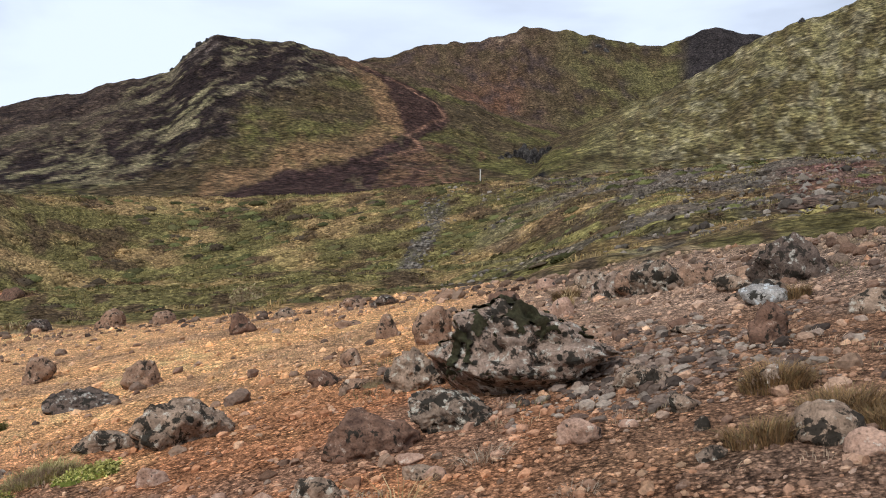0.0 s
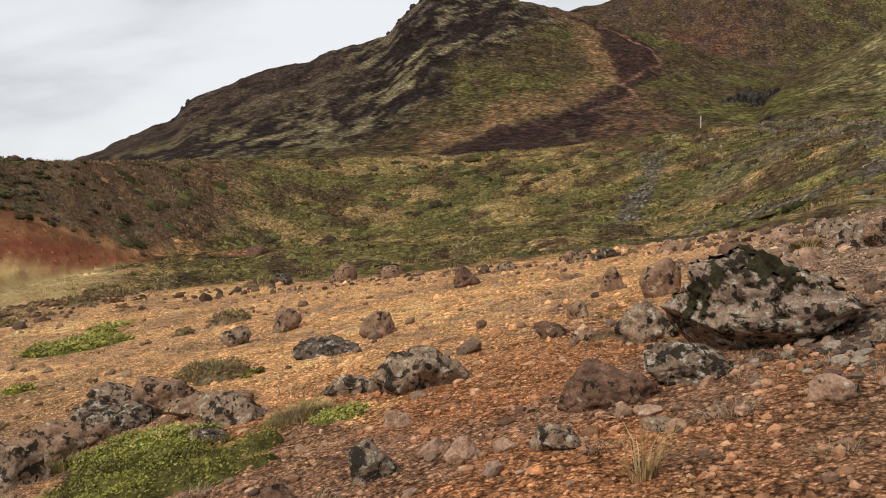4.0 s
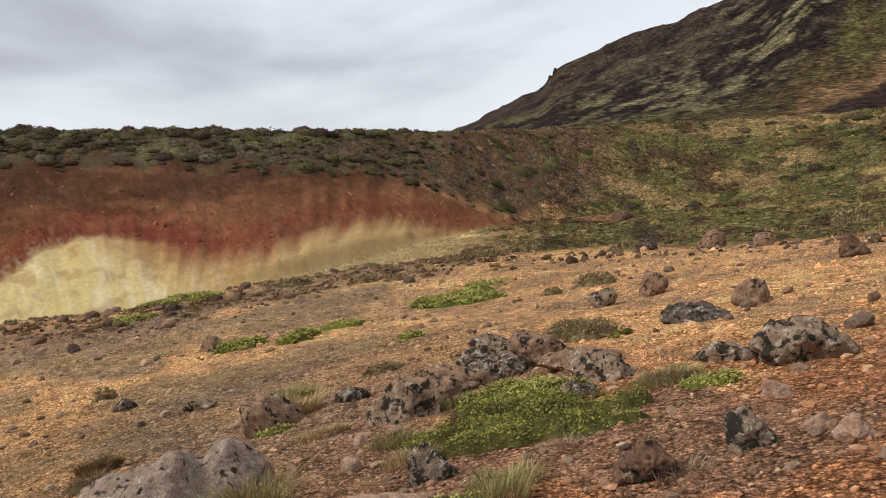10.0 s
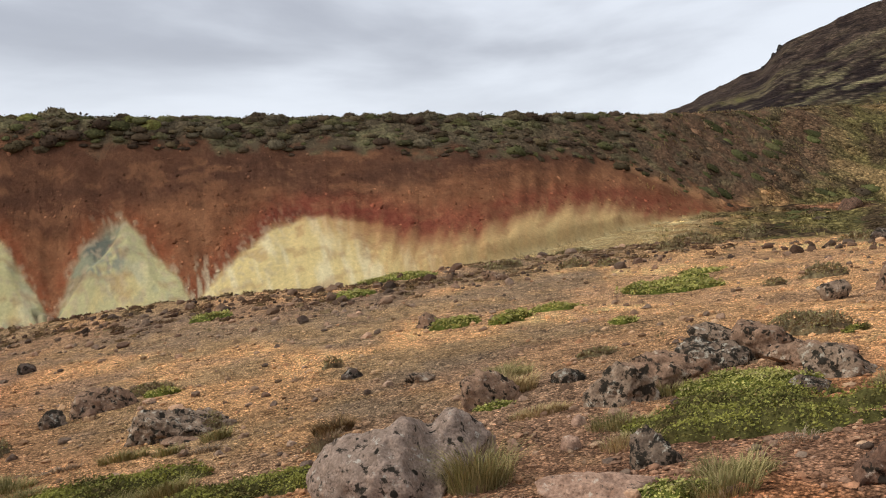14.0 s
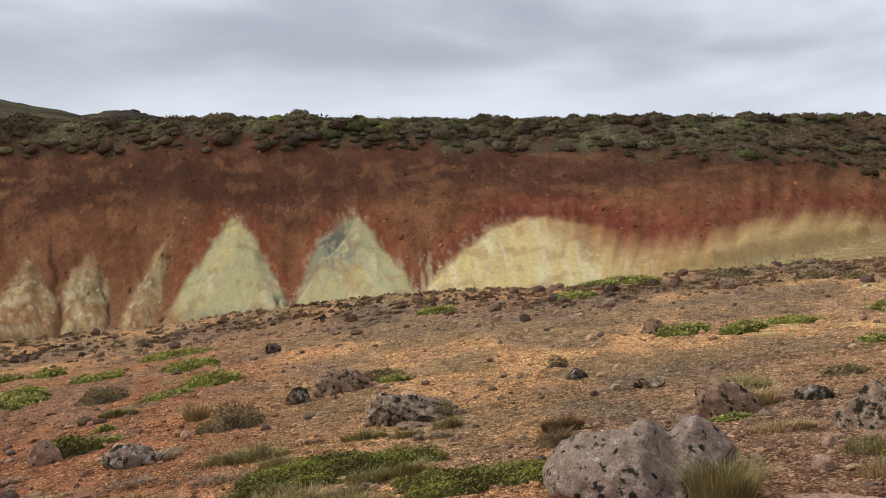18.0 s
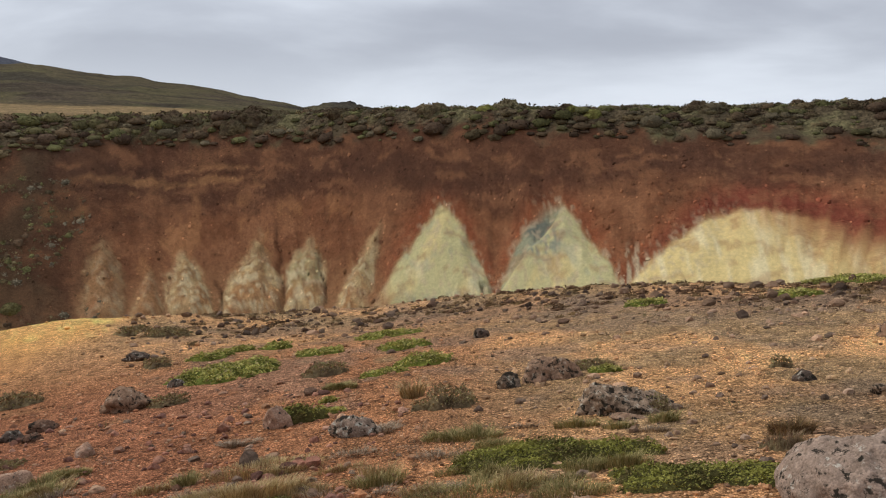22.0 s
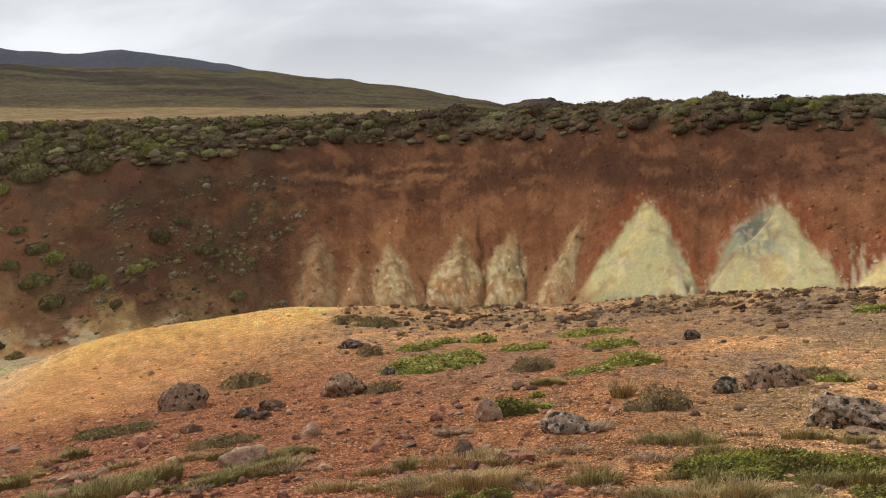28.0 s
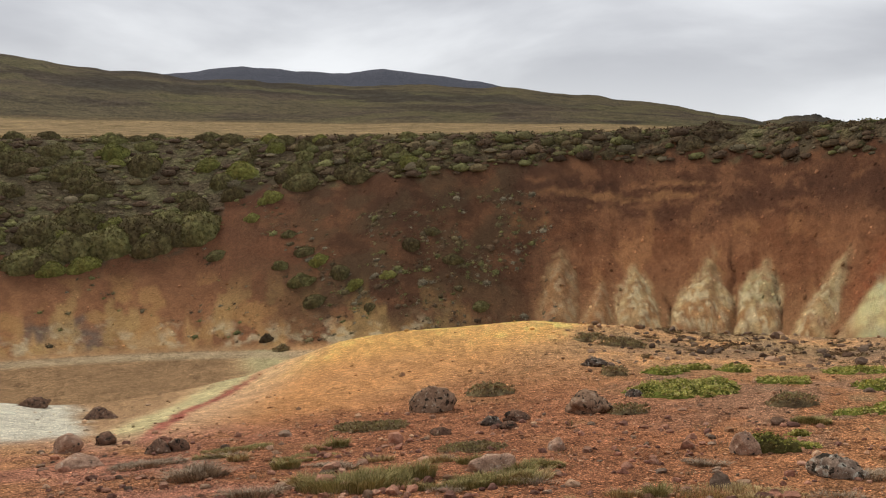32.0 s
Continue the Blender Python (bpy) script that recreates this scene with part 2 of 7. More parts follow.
def height(x, y, detail=True):
    x, y = np.asarray(x, float), np.asarray(y, float)
    r = np.hypot(x, y) + 1e-6
    az = wrapped(np.degrees(np.arctan2(-x, y)))
    lr, fr, fz = soft_table(az, LIP_R), soft_table(az, FLOOR_R), soft_table(az, FLOOR_Z)
    br, bz, rr, rz, up = (soft_table(az, v) for v in (BASE_R, BASE_Z, RIM_R, RIM_Z, UP))
    lip = bench(x / r * np.minimum(r, lr), y / r * np.minimum(r, lr))
    lip = lip + sstep(0.55, 1.0, r / lr) * np.interp(az, (0, 6, 14, 22, 28, 44, 50, 54, 60, 72, 80, 88, 94, 100, 107, 113, 119, 128, 132, 138, 144, 160, 175), (0, -0.08, -0.1, -0.1, 0, 0.3, 0.45, 0.33, 0.16, 0.03, 0, -0.18, -0.62, -0.92, -0.65, -0.12, 0.38, 0.46, 0.25, -0.5, -0.6, -0.4, 0))
    fr, br = np.maximum(fr, lr + 3), np.maximum(br, lr + 5)
    t1 = np.clip((r - lr) / (fr - lr), 0, 1)
    drop = lip + (fz - lip) * (t1 * t1 * (3 - 2 * t1) * 0.6 + 0.4 * t1)
    flat = fz + (bz - fz) * np.clip((r - fr) / np.maximum(br - fr, 1), 0, 1)
    u = np.clip((r - br) / (rr - br), 0, 1)
    steep = np.minimum(u * 1.13, 1)
    bank = bz + (rz - bz) * (0.82 * steep + 0.18 * sstep(0, 1, u))
    z = np.where(r < lr, lip, np.where(r < fr, drop, np.where(r < br, flat, bank)))
    over = np.clip(r - rr, 0, None)
    z = z + up * np.minimum(over, 400) + 0.01 * np.clip(over - 400, 0, None)
    # pale mound at the end of the gully
    z = z + 1.3 * np.exp(-((az - 157) / 6.5) ** 2 - ((r - 29) / 8) ** 2)
    # little rills and lumps of the bank
    rough_bank = sstep(0.0, 0.05, u) * sstep(1.02, 0.9, u) * (az > 46) * (az < 165)
    z = z + rough_bank * (0.16 * (fbm(az * 1.3, u * 5, 3, 22) - 0.5) + 0.12 * (fbm(x * 1.2, y * 1.2, 3, 23) - 0.5))
    # relief of the bank
    m = np.clip(cone_mask(az, u) / 0.14, 0, 1) * (u > 0) * sstep(46, 54, az) * (az < 160)
    z = z + 0.5 * m * sstep(0, 0.06, u)
    fan, _, _, runnel = fan_masks(az, u)
    z = z + (0.5 * sstep(-0.1, 0.9, fan) * sstep(98, 99, az) * sstep(119, 117.5, az) - 0.25 * runnel) * (u > 0) * sstep(0.0, 0.05, u)
    # the grey facet of the second cone falls back from its ridge
    facet = sstep(0.0, 0.5, az - np.interp(u, (0.07, 0.27, 0.35, 0.42), (91.4, 88.3, 87.4, 86.9))) * sstep(0.45, 0.38, u) * sstep(92.2, 91.4, az) * (u > 0.02)
    z = z - 0.35 * facet
    gully = fbm(az * 0.55, u * 0.8, 3, 21) - 0.5
    z = z + sstep(0.02, 0.25, u) * sstep(1.0, 0.7, u) * (az > 48) * (az < 165) * gully * 0.7
    # ridges
    for k, (name, (keys, crest, foot, top, back)) in enumerate(RIDGES.items()):
        c = np.interp(az, keys, crest, left=-3, right=-3)
        peak = top * np.tan(np.radians(c)) + 1.6
        t = np.clip((r - foot) / (top - foot), 0, 1)
        base = 0.0 + soft_table(az, RIM_Z) + up * np.clip(np.minimum(r, top) - rr, 0, 400)
        rise = t * t * (1.6 - 0.6 * t) if name != "olive_hill" else t * t * (3 - 2 * t)
        fall = sstep(top + back, top + back * 0.12, r)
        if detail:
            peak = peak + 0.006 * top * (fbm(az * (1.3 if top < 900 else 0.4), 0 * az + k, 3, 40 + k) - 0.5)
        ridge = base * (1 - rise) + peak * rise
        ridge = ridge * np.where(r > top, fall, 1)
        z = np.where((r > foot) & (ridge > z), ridge, z)
    if detail:
        rough = sstep(0.5, 12, r)
        z = z + 0.05 * (fbm(x * 0.9, y * 0.9, 4, 1) - 0.5) * 2 * rough * sstep(60, 20, r)
        z = z + 0.02 * (fbm(x * 5, y * 5, 3, 2) - 0.5) * 2 * sstep(45, 15, r)
        moss = sstep(lr, lr + 6, r) * (az < 50) * sstep(130, 90, r)
        z = z + moss * (0.9 * (fbm(x * 0.45, y * 0.45, 4, 3) - 0.5))
        far = sstep(120, 220, r)
        z = z + far * np.minimum(0.018 * r, 9) * (fbm(x * 14 / 300, y * 14 / 300, 5, 4) - 0.5) * np.where(az > 80, 0.25, 0.6)
    return z


def ground_z(x, y):
    return float(height(np.array([x]), np.array([y]))[0])


# ---------------------------------------------------------------- colour of the land
def land_colour(x, y, z):
    r = np.hypot(x, y) + 1e-6
    az = wrapped(np.degrees(np.arctan2(-x, y)))
    lr, br, rr, bz, rz = (soft_table(az, v) for v in (LIP_R, BASE_R, RIM_R, BASE_Z, RIM_Z))
    br = np.maximum(br, lr + 5)
    u = np.clip((r - br) / (rr - br), 0, 1.3)
    n1, n2, n3 = fbm(x * 0.22, y * 0.22, 4, 51), fbm(x * 1.1, y * 1.1, 4, 52), fbm(x * 4.5, y * 4.5, 3, 53)
    # stony slope
    orange, rust, umber, grey = (0.80, 0.445, 0.20), (0.375, 0.165, 0.08), (0.36, 0.215, 0.12), (0.245, 0.175, 0.13)
    c = blend(np.broadcast_to(orange, (*x.shape, 3)), umber, sstep(0.42, 0.60, n1 * 0.6 + n2 * 0.4) * (0.35 + 0.65 * sstep(42, 62, az)))
    c = blend(c, (0.43, 0.248, 0.120), sstep(50, 82, az) * (0.45 + 0.45 * sstep(0.40, 0.58, n1)))
    c = blend(c, (0.285, 0.202, 0.112), sstep(40, 60, az) * sstep(121, 110, az) * sstep(0.42, 0.58, fbm(x * 0.45, y * 0.45, 5, 55)) * 0.75)
    near_rust = sstep(7.5, 3.5, np.hypot(x + 0.5, y - 3.2)) * 0.9
    c = blend(c, rust, np.clip(near_rust + sstep(84, 102, az) * sstep(27, 16, r) * sstep(150, 140, az) * 0.85, 0, 1) * sstep(0.3, 0.55, n2 + 0.15))
    c = blend(c, (0.26, 0.155, 0.096), sstep(15, 1, az + 8 * (n2 - 0.5)) * sstep(2, 5, r) * 0.85)
    c = blend(c, (0.44, 0.30, 0.21), sstep(16, 6, az) * sstep(6.8, 8.6, r + 2 * (n2 - 0.5)) * 0.8)
    c = blend(c, (0.20, 0.15, 0.115), sstep(0.52, 0.62, fbm(x * 0.7, y * 0.7, 4, 54)) * sstep(121, 110, az) * 0.45)
    dark_band = (r < lr + 1) * sstep(0.25, 0.0, np.abs(r - lr * 0.86) / (lr * 0.5)) * sstep(60, 68, az) * sstep(106, 98, az)
    c = blend(c, (0.20, 0.135, 0.095), dark_band * 0.7)
    c = blend(c, (0.31, 0.150, 0.088), sstep(108, 120, az) * sstep(20, 13, r) * (az < 175) * sstep(0.30, 0.52, n1 * 0.5 + n2 * 0.5) * 0.6)
    c = blend(c, (0.31, 0.125, 0.068), sstep(100, 116, az) * sstep(22, 14, r + 4 * (n2 - 0.5)) * (az < 175) * 0.55)
    # bright orange swell, its pale flank and the crimson vein between
    start = np.interp(az, (115, 117, 122, 129, 137, 145, 160), (31, 27, 22.5, 19, 16.8, 16.2, 17))
    sw = sstep(-2.2, 2.6, r - start + 3.0 * (n2 - 0.5)) * (r < br) * sstep(112, 117, az)
    # light along the swell's top is painted as a gold edge towards the lip
    c = blend(c, blend(np.broadcast_to((0.54, 0.265, 0.105), (*x.shape, 3)), (0.84, 0.48, 0.145), sstep(lr - 8, lr - 0.5, r)), sw * (0.35 + 0.6 * n2))
    vein = np.interp(r, (16, 17, 31, 40), (145.2, 144.6, 138.2, 134.5)) + 1.0 * (n2 - 0.5)
    c = blend(c, (0.62, 0.43, 0.27), sw * sstep(7, 1, vein - az) * 0.65)
    c = blend(c, (0.55, 0.50, 0.27), sw * sstep(0.2, 0.8, az - vein) * sstep(4.5, 2.0, az - vein) * 0.85)
    c = blend(c, (0.33, 0.205, 0.11), sw * sstep(2.5, 5, az - vein) * 0.85)
    c = blend(c, (0.34, 0.10, 0.075), sw * sstep(0.75, 0.3, np.abs(az - vein)) * sstep(34, 30, r) * 0.9)
    c = blend(c, (0.60, 0.57, 0.46), sstep(147.5, 149.5, az + 2 * (n2 - 0.5)) * sstep(17, 19, r) * (az < 175) * (r < 44))
    c = blend(c, (0.36, 0.165, 0.115), sstep(134, 141, az) * sstep(19, 16, r) * sstep(0.35, 0.6, n2) * (az < 170) * 0.7)
    # gully floor
    gul = sstep(lr, lr + 3, r) * (az > 52) * (r < br)
    c = blend(c, (0.30, 0.16, 0.08), gul * 0.6 * (1 - sw))
    fr = np.maximum(soft_table(az, FLOOR_R), lr + 3)
    c = blend(c, blend(np.broadcast_to((0.58, 0.37, 0.16), (*x.shape, 3)), (0.72, 0.58, 0.30), sstep(0.42, 0.6, n2)), sstep(fr - 3, fr + 2, r) * (r < br + 1) * sstep(48.5, 51, az) * sstep(77, 71, az) * 0.9)
    c = blend(c, (0.55, 0.43, 0.27), sstep(1.6, 0.4, np.abs(r - br + 1.2)) * sstep(131, 135, az) * (az < 160) * 0.8)
    # mossy valley
    v = sstep(lr - 1.0, lr + 4, r + 5 * (n2 - 0.5)) * sstep(53, 47, az + 6 * (n1 - 0.5)) * (r < 150)
    green, lime, straw, peat = (0.118, 0.108, 0.041), (0.225, 0.215, 0.075), (0.285, 0.205, 0.092), (0.070, 0.050, 0.030)
    m = blend(np.broadcast_to(green, (*x.shape, 3)), straw, sstep(0.47, 0.68, fbm(x * 0.16, y * 0.26, 5, 61)) * 0.8)
    m = blend(m, lime, sstep(0.55, 0.72, fbm(x * 0.3, y * 0.3, 4, 62)) * (0.35 + 0.65 * sstep(14, 2, az)))
    m = blend(m, peat, sstep(0.52, 0.64, fbm(az * 0.55, r * 0.22, 4, 63)) * 0.85)
    c = blend(c, m * (1.06, 0.97, 1.0), v)
    stony = sstep(16, 4, az + 8 * (n1 - 0.5)) * sstep(18, 24, r) * sstep(110, 90, r) * (az < 40)
    c = blend(c, (0.115, 0.095, 0.078), stony * sstep(0.46, 0.60, fbm(x * 0.25, y * 0.16, 4, 64)) * 0.85)
    c = blend(c, (0.15, 0.075, 0.06), sstep(-4, -9, az) * sstep(25, 40, r) * sstep(80, 70, r) * sstep(0.4, 0.6, n1) * 0.8)
    scar = sstep(1.0, 0.5, np.hypot((az - 45.5) / 1.2, (r - 65.5) / 3.2) + 0.7 * (n2 - 0.5))
    c = blend(c, (0.50, 0.29, 0.13), scar * 0.85)
    c = blend(c, (0.24, 0.10, 0.06), sstep(1.0, 0.5, np.hypot((az - 42.3) / 2.6, (r - 62) / 2.2) + 0.8 * (n2 - 0.5)) * 0.7)
    # stony brook
    brook = np.interp(r, (52, 58, 64, 72, 84), (17.5, 16.9, 17.0, 15.9, 15.4))
    bw = sstep(1.0, 0.35, np.abs(az - brook + 0.8 * (fbm(r * 0.4, 0 * r, 3, 65) - 0.5))) * sstep(50, 54, r) * sstep(86, 78, r)
    c = blend(c, (0.11, 0.10, 0.085), bw * 0.6)
    # the red bank
    streak = fbm(az * 2.2, u * 1.6, 4, 71)
    speckle = fbm(x * 3.2, y * 3.2, 4, 75)
    brown, red, maroon, dark = (0.245, 0.105, 0.052), (0.340, 0.100, 0.046), (0.235, 0.062, 0.044), (0.130, 0.060, 0.036)
    cm = cone_mask(az, u)
    b = blend(np.broadcast_to(brown, (*x.shape, 3)), (0.32, 0.145, 0.072), sstep(0.45, 0.65, fbm(az * 0.5, u * 4, 3, 76)))
    b = blend(b, red, sstep(-0.20, -0.03, cm + 0.10 * (streak - 0.5)) * sstep(102, 97, az) * 0.6)
    b = blend(b, maroon, sstep(-0.19, -0.04, cm) * sstep(82, 76, az) * sstep(47, 54, az) * 0.55)
    b = blend(b, dark, sstep(0.10, 0.03, np.abs(u - 0.56 - 0.05 * np.sin(az * 0.33) - 0.1 * (n1 - 0.5))) * 0.7 * sstep(0.35, 0.6, n2 + 0.2))
    b = blend(b, (0.44, 0.21, 0.095), sstep(0.56, 0.70, fbm(az * 0.9, u * 9, 4, 72)) * 0.7 * sstep(98, 104, az))
    b = blend(b, (0.42, 0.21, 0.11), sstep(0.62, 0.70, speckle) * 0.28)
    b = blend(b, dark, sstep(0.38, 0.30, speckle) * 0.3)
    b = blend(b, (0.105, 0.052, 0.033), sstep(0.38, 0.62, u + 0.16 * (n1 - 0.5)) * 0.72)
    b = blend(b, (0.105, 0.055, 0.034), sstep(113.5, 120, az + 4 * (n2 - 0.5)) * sstep(138, 129, az) * 0.78)
    b = blend(b, (0.115, 0.115, 0.108), sstep(145.6, 147, az) * sstep(151.5, 150, az) * sstep(0.14, 0.08, u + 0.1 * (n2 - 0.5)) * 0.9)
    comb = fbm(az * 2.8 + u * 9, u * 3.0, 5, 78, 0.55)
    inside = sstep(-0.025, 0.03, cm + 0.02 * (streak - 0.5) + 0.03 * (speckle - 0.5))
    inside = np.where(az < 74, blend(inside[..., None], sstep(-0.07, 0.14, cm + 0.18 * (comb - 0.5))[..., None], sstep(74, 69, az))[..., 0], inside)
    sulphur, sage, ochre, cream = (0.76, 0.60, 0.27), (0.60, 0.55, 0.28), (0.62, 0.39, 0.175), (0.82, 0.70, 0.40)
    pal = blend(np.broadcast_to(sulphur, (*x.shape, 3)), cream, sstep(0.42, 0.6, fbm(az * 1.5 - u * 6, u * 3, 4, 84)))
    pal = blend(pal, ochre, sstep(73, 63, az) * (0.45 + 0.5 * sstep(0.38, 0.58, streak)))
    pal = blend(pal, (0.54, 0.30, 0.13), sstep(0.17, 0.03, cm) * sstep(79, 74, az) * (0.35 + 0.5 * sstep(0.4, 0.6, streak)))
    pal = blend(pal, (0.50, 0.25, 0.10), sstep(0.50, 0.64, comb) * sstep(75, 68, az) * 0.6)
    pal = pal * (0.92 + 0.16 * comb)[..., None]
    pal = blend(pal, sage, sstep(82, 84, az) * sstep(99.5, 98, az) * (0.35 + 0.6 * sstep(0.40, 0.60, fbm(az * 0.8 + u * 5, u * 6, 4, 73) + 0.08)))
    pal = blend(pal, (0.33, 0.35, 0.27), sstep(82, 84, az) * sstep(99.5, 98, az) * sstep(0.58, 0.68, fbm(az * 1.1, u * 22, 4, 74)) * 0.35)
    pal = blend(pal, (0.47, 0.275, 0.115), sstep(0.24, 0.06, cm + 0.30 * (comb - 0.5)) * sstep(76, 71, az) * 0.8)
    smear = np.exp(-((az - 88.6) / 1.5) ** 2 - ((u - 0.27) / 0.07) ** 2) + np.exp(-((az - 93.5) / 3.2) ** 2 - ((u - 0.035) / 0.035) ** 2)
    pal = blend(pal, (0.25, 0.27, 0.22), np.clip(smear * 1.6 * sstep(0.42, 0.60, speckle * 0.6 + n3 * 0.4), 0, 0.8))
    facet = sstep(0.0, 0.35, az - np.interp(u, (0.07, 0.27, 0.35, 0.42), (91.4, 88.3, 87.4, 86.9)) + 0.5 * (n2 - 0.5)) * sstep(85, 86, az) * sstep(92.2, 91.6, az)
    pal = blend(pal, (0.31, 0.315, 0.205), facet * (0.45 + 0.5 * sstep(0.38, 0.58, speckle)))
    pal = blend(pal, (0.14, 0.15, 0.125), facet * sstep(1.0, 0.35, np.hypot((az - 88.6) / 1.5, (u - 0.345) / 0.085) + 1.2 * (speckle - 0.5)) * 0.9)
    pal = blend(pal, (0.68, 0.50, 0.225), sstep(70, 63, az) * 0.45)
    b = blend(b, pal, inside * sstep(48.5, 51, az) * (az < 100.6))
    # small fans: bleached tan and cream with sage cores, runnels between
    fan, bleach, sagey, runnel = fan_masks(az, u)
    fp = blend(np.broadcast_to((0.54, 0.31, 0.135), (*x.shape, 3)), (0.76, 0.57, 0.29), sstep(0.42, 0.60, fbm(az * 1.3, u * 11, 4, 80) + 0.20 * sstep(0.36, 0.05, np.abs(fan - 0.22))))
    fp = blend(fp, (0.48, 0.245, 0.110), (1 - 0.8 * sagey) * sstep(0.24, 0.15, u + 0.12 * (n2 - 0.5)) * sstep(0.15, 0.45, fan + 0.3 * (n3 - 0.5)) * 0.7)
    fp = blend(fp, (0.42, 0.385, 0.205), 0.8 * sagey * sstep(0.12, 0.30, fan) * sstep(0.07, 0.15, u + 0.08 * (n2 - 0.5)) * (0.6 + 0.4 * sstep(0.4, 0.55, speckle)))
    fp = blend(fp, (0.24, 0.19, 0.10), sstep(106, 106.3, az) * sstep(109, 108.6, az) * sstep(0.18, 0.26, u + 0.06 * (n2 - 0.5)) * sstep(0.15, 0.3, fan) * 0.6)
    fp = blend(fp, (0.78, 0.66, 0.40), sstep(0.52, 0.60, fbm(x * 3.5, y * 3.5, 3, 99)) * sstep(0.02, 0.2, fan) * sstep(0.3, 0.18, u) * 0.7)
    fp = blend(fp, (0.26, 0.135, 0.07), sstep(0.58, 0.67, speckle) * 0.6)
    west = sstep(98.2, 99, az) * sstep(119, 118, az) * (u > 0)
    b = blend(b, (0.40, 0.215, 0.105), west * sstep(0.26, 0.06, u + 0.12 * (n2 - 0.5)) * 0.75)
    b = blend(b, fp, west * sstep(-0.15, 0.35, fan + 0.45 * (comb - 0.5) + 0.7 * (speckle - 0.5)) * bleach * (1.0 - 0.4 * sstep(0.14, 0.36, u)))
    # the deep shade inside the runnels is painted as near-black brown
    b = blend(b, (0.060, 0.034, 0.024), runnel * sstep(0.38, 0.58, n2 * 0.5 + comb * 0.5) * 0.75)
    b = blend(b, (0.40, 0.20, 0.09), sstep(0.35, 0.1, np.hypot((az - 118.9) / 5.0, (u - 0.44) / 0.12) + 0.5 * (n2 - 0.5)) * 0.75)
    strata = fbm(az * 0.45, u * 46, 3, 100, 0.5)
    b = blend(b, (0.075, 0.038, 0.025), sstep(0.58, 0.63, strata) * sstep(104, 108, az) * sstep(120, 116, az) * sstep(0.52, 0.56, u) * sstep(0.68, 0.63, u) * 0.55)
    b = blend(b, (0.43, 0.22, 0.10), sstep(0.44, 0.38, strata) * sstep(104, 108, az) * sstep(120, 116, az) * sstep(0.48, 0.52, u) * sstep(0.66, 0.62, u) * 0.6)
    # bright edge of the bank where it bends towards the valley
    bend = np.interp(u, (0.08, 0.2, 0.33, 0.45), (49.6, 51.3, 53.6, 56.2))
    b = blend(b, (0.52, 0.27, 0.13), sstep(0.9, 0.2, np.abs(az - bend + 0.9) + 0.8 * (n2 - 0.5)) * sstep(0.06, 0.1, u) * sstep(0.48, 0.4, u) * 0.8)
    b = blend(b, (0.165, 0.036, 0.028), sstep(0.06, 0.012, np.abs(cm + 0.045)) * sstep(84, 80, az) * sstep(64, 70, az) * 0.35)
    b = blend(b, (0.36, 0.19, 0.095), sstep(133, 139, az) * sstep(0.5, 0.3, u) * 0.3)
    ledge = fbm(az * 0.8, u * 26, 4, 89)
    b = blend(b, (0.085, 0.043, 0.028), sstep(0.58, 0.66, ledge) * sstep(0.3, 0.45, u) * 0.4)
    b = blend(b, (0.36, 0.17, 0.085), sstep(0.40, 0.33, ledge) * 0.4)
    chips = sstep(0.62, 0.68, fbm(x * 4.2, y * 4.2, 2, 77)) * sstep(-0.09, -0.01, cm) * sstep(99, 96, az) * sstep(74, 80, az)
    b = blend(b, (0.56, 0.44, 0.28), chips * 0.55)
    spill = sstep(0.53, 0.62, fbm(az * 3.5 + 5 * u, u * 14, 4, 101, 0.65)) * sstep(1.0, 0.3, np.hypot((az - 82.2) / 2.6, (u - 0.13) / 0.16)) * (cm < 0)
    b = blend(b, (0.62, 0.51, 0.33), spill * 0.85)
    foot = sstep(0.13, 0.02, u + 0.14 * (streak - 0.5)) * sstep(121, 126, az) * sstep(0.40, 0.55, fbm(az * 0.7, u * 4, 3, 106))
    b = blend(b, (0.56, 0.33, 0.14), foot * 0.9)
    b = blend(b, (0.50, 0.33, 0.135), sstep(0.30, 0.15, u) * sstep(121, 126, az) * sstep(0.48, 0.60, fbm(az * 0.9, u * 10, 4, 90)) * 0.6)
    b = blend(b, (0.64, 0.53, 0.33), sstep(0.13, 0.03, u + 0.1 * (speckle - 0.5)) * sstep(120, 124, az) * sstep(0.54, 0.64, fbm(az * 1.0, u * 26, 4, 83, 0.6)) * 0.7)
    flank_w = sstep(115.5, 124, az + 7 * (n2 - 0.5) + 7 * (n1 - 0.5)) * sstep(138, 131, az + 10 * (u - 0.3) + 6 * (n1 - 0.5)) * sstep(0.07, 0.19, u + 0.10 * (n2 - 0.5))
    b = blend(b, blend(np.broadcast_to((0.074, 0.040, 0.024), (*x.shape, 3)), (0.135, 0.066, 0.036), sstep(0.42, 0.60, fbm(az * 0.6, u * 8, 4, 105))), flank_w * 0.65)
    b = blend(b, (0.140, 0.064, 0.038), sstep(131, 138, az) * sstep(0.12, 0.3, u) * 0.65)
    b = blend(b, (0.46, 0.26, 0.105), sstep(0.54, 0.66, fbm(az * 0.6, u * 16, 4, 108)) * sstep(133, 138, az) * sstep(0.30, 0.16, u) * 0.7)
    bank_m = sstep(0.0, 0.03, u) * sstep(45, 51, az + 4 * (n2 - 0.5))
    c = blend(c, (0.60, 0.46, 0.22), sstep(1.5, 4, r - lr) * (u <= 0.03) * sstep(50.5, 54, az) * sstep(84, 80, az) * 0.6)
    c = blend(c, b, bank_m)
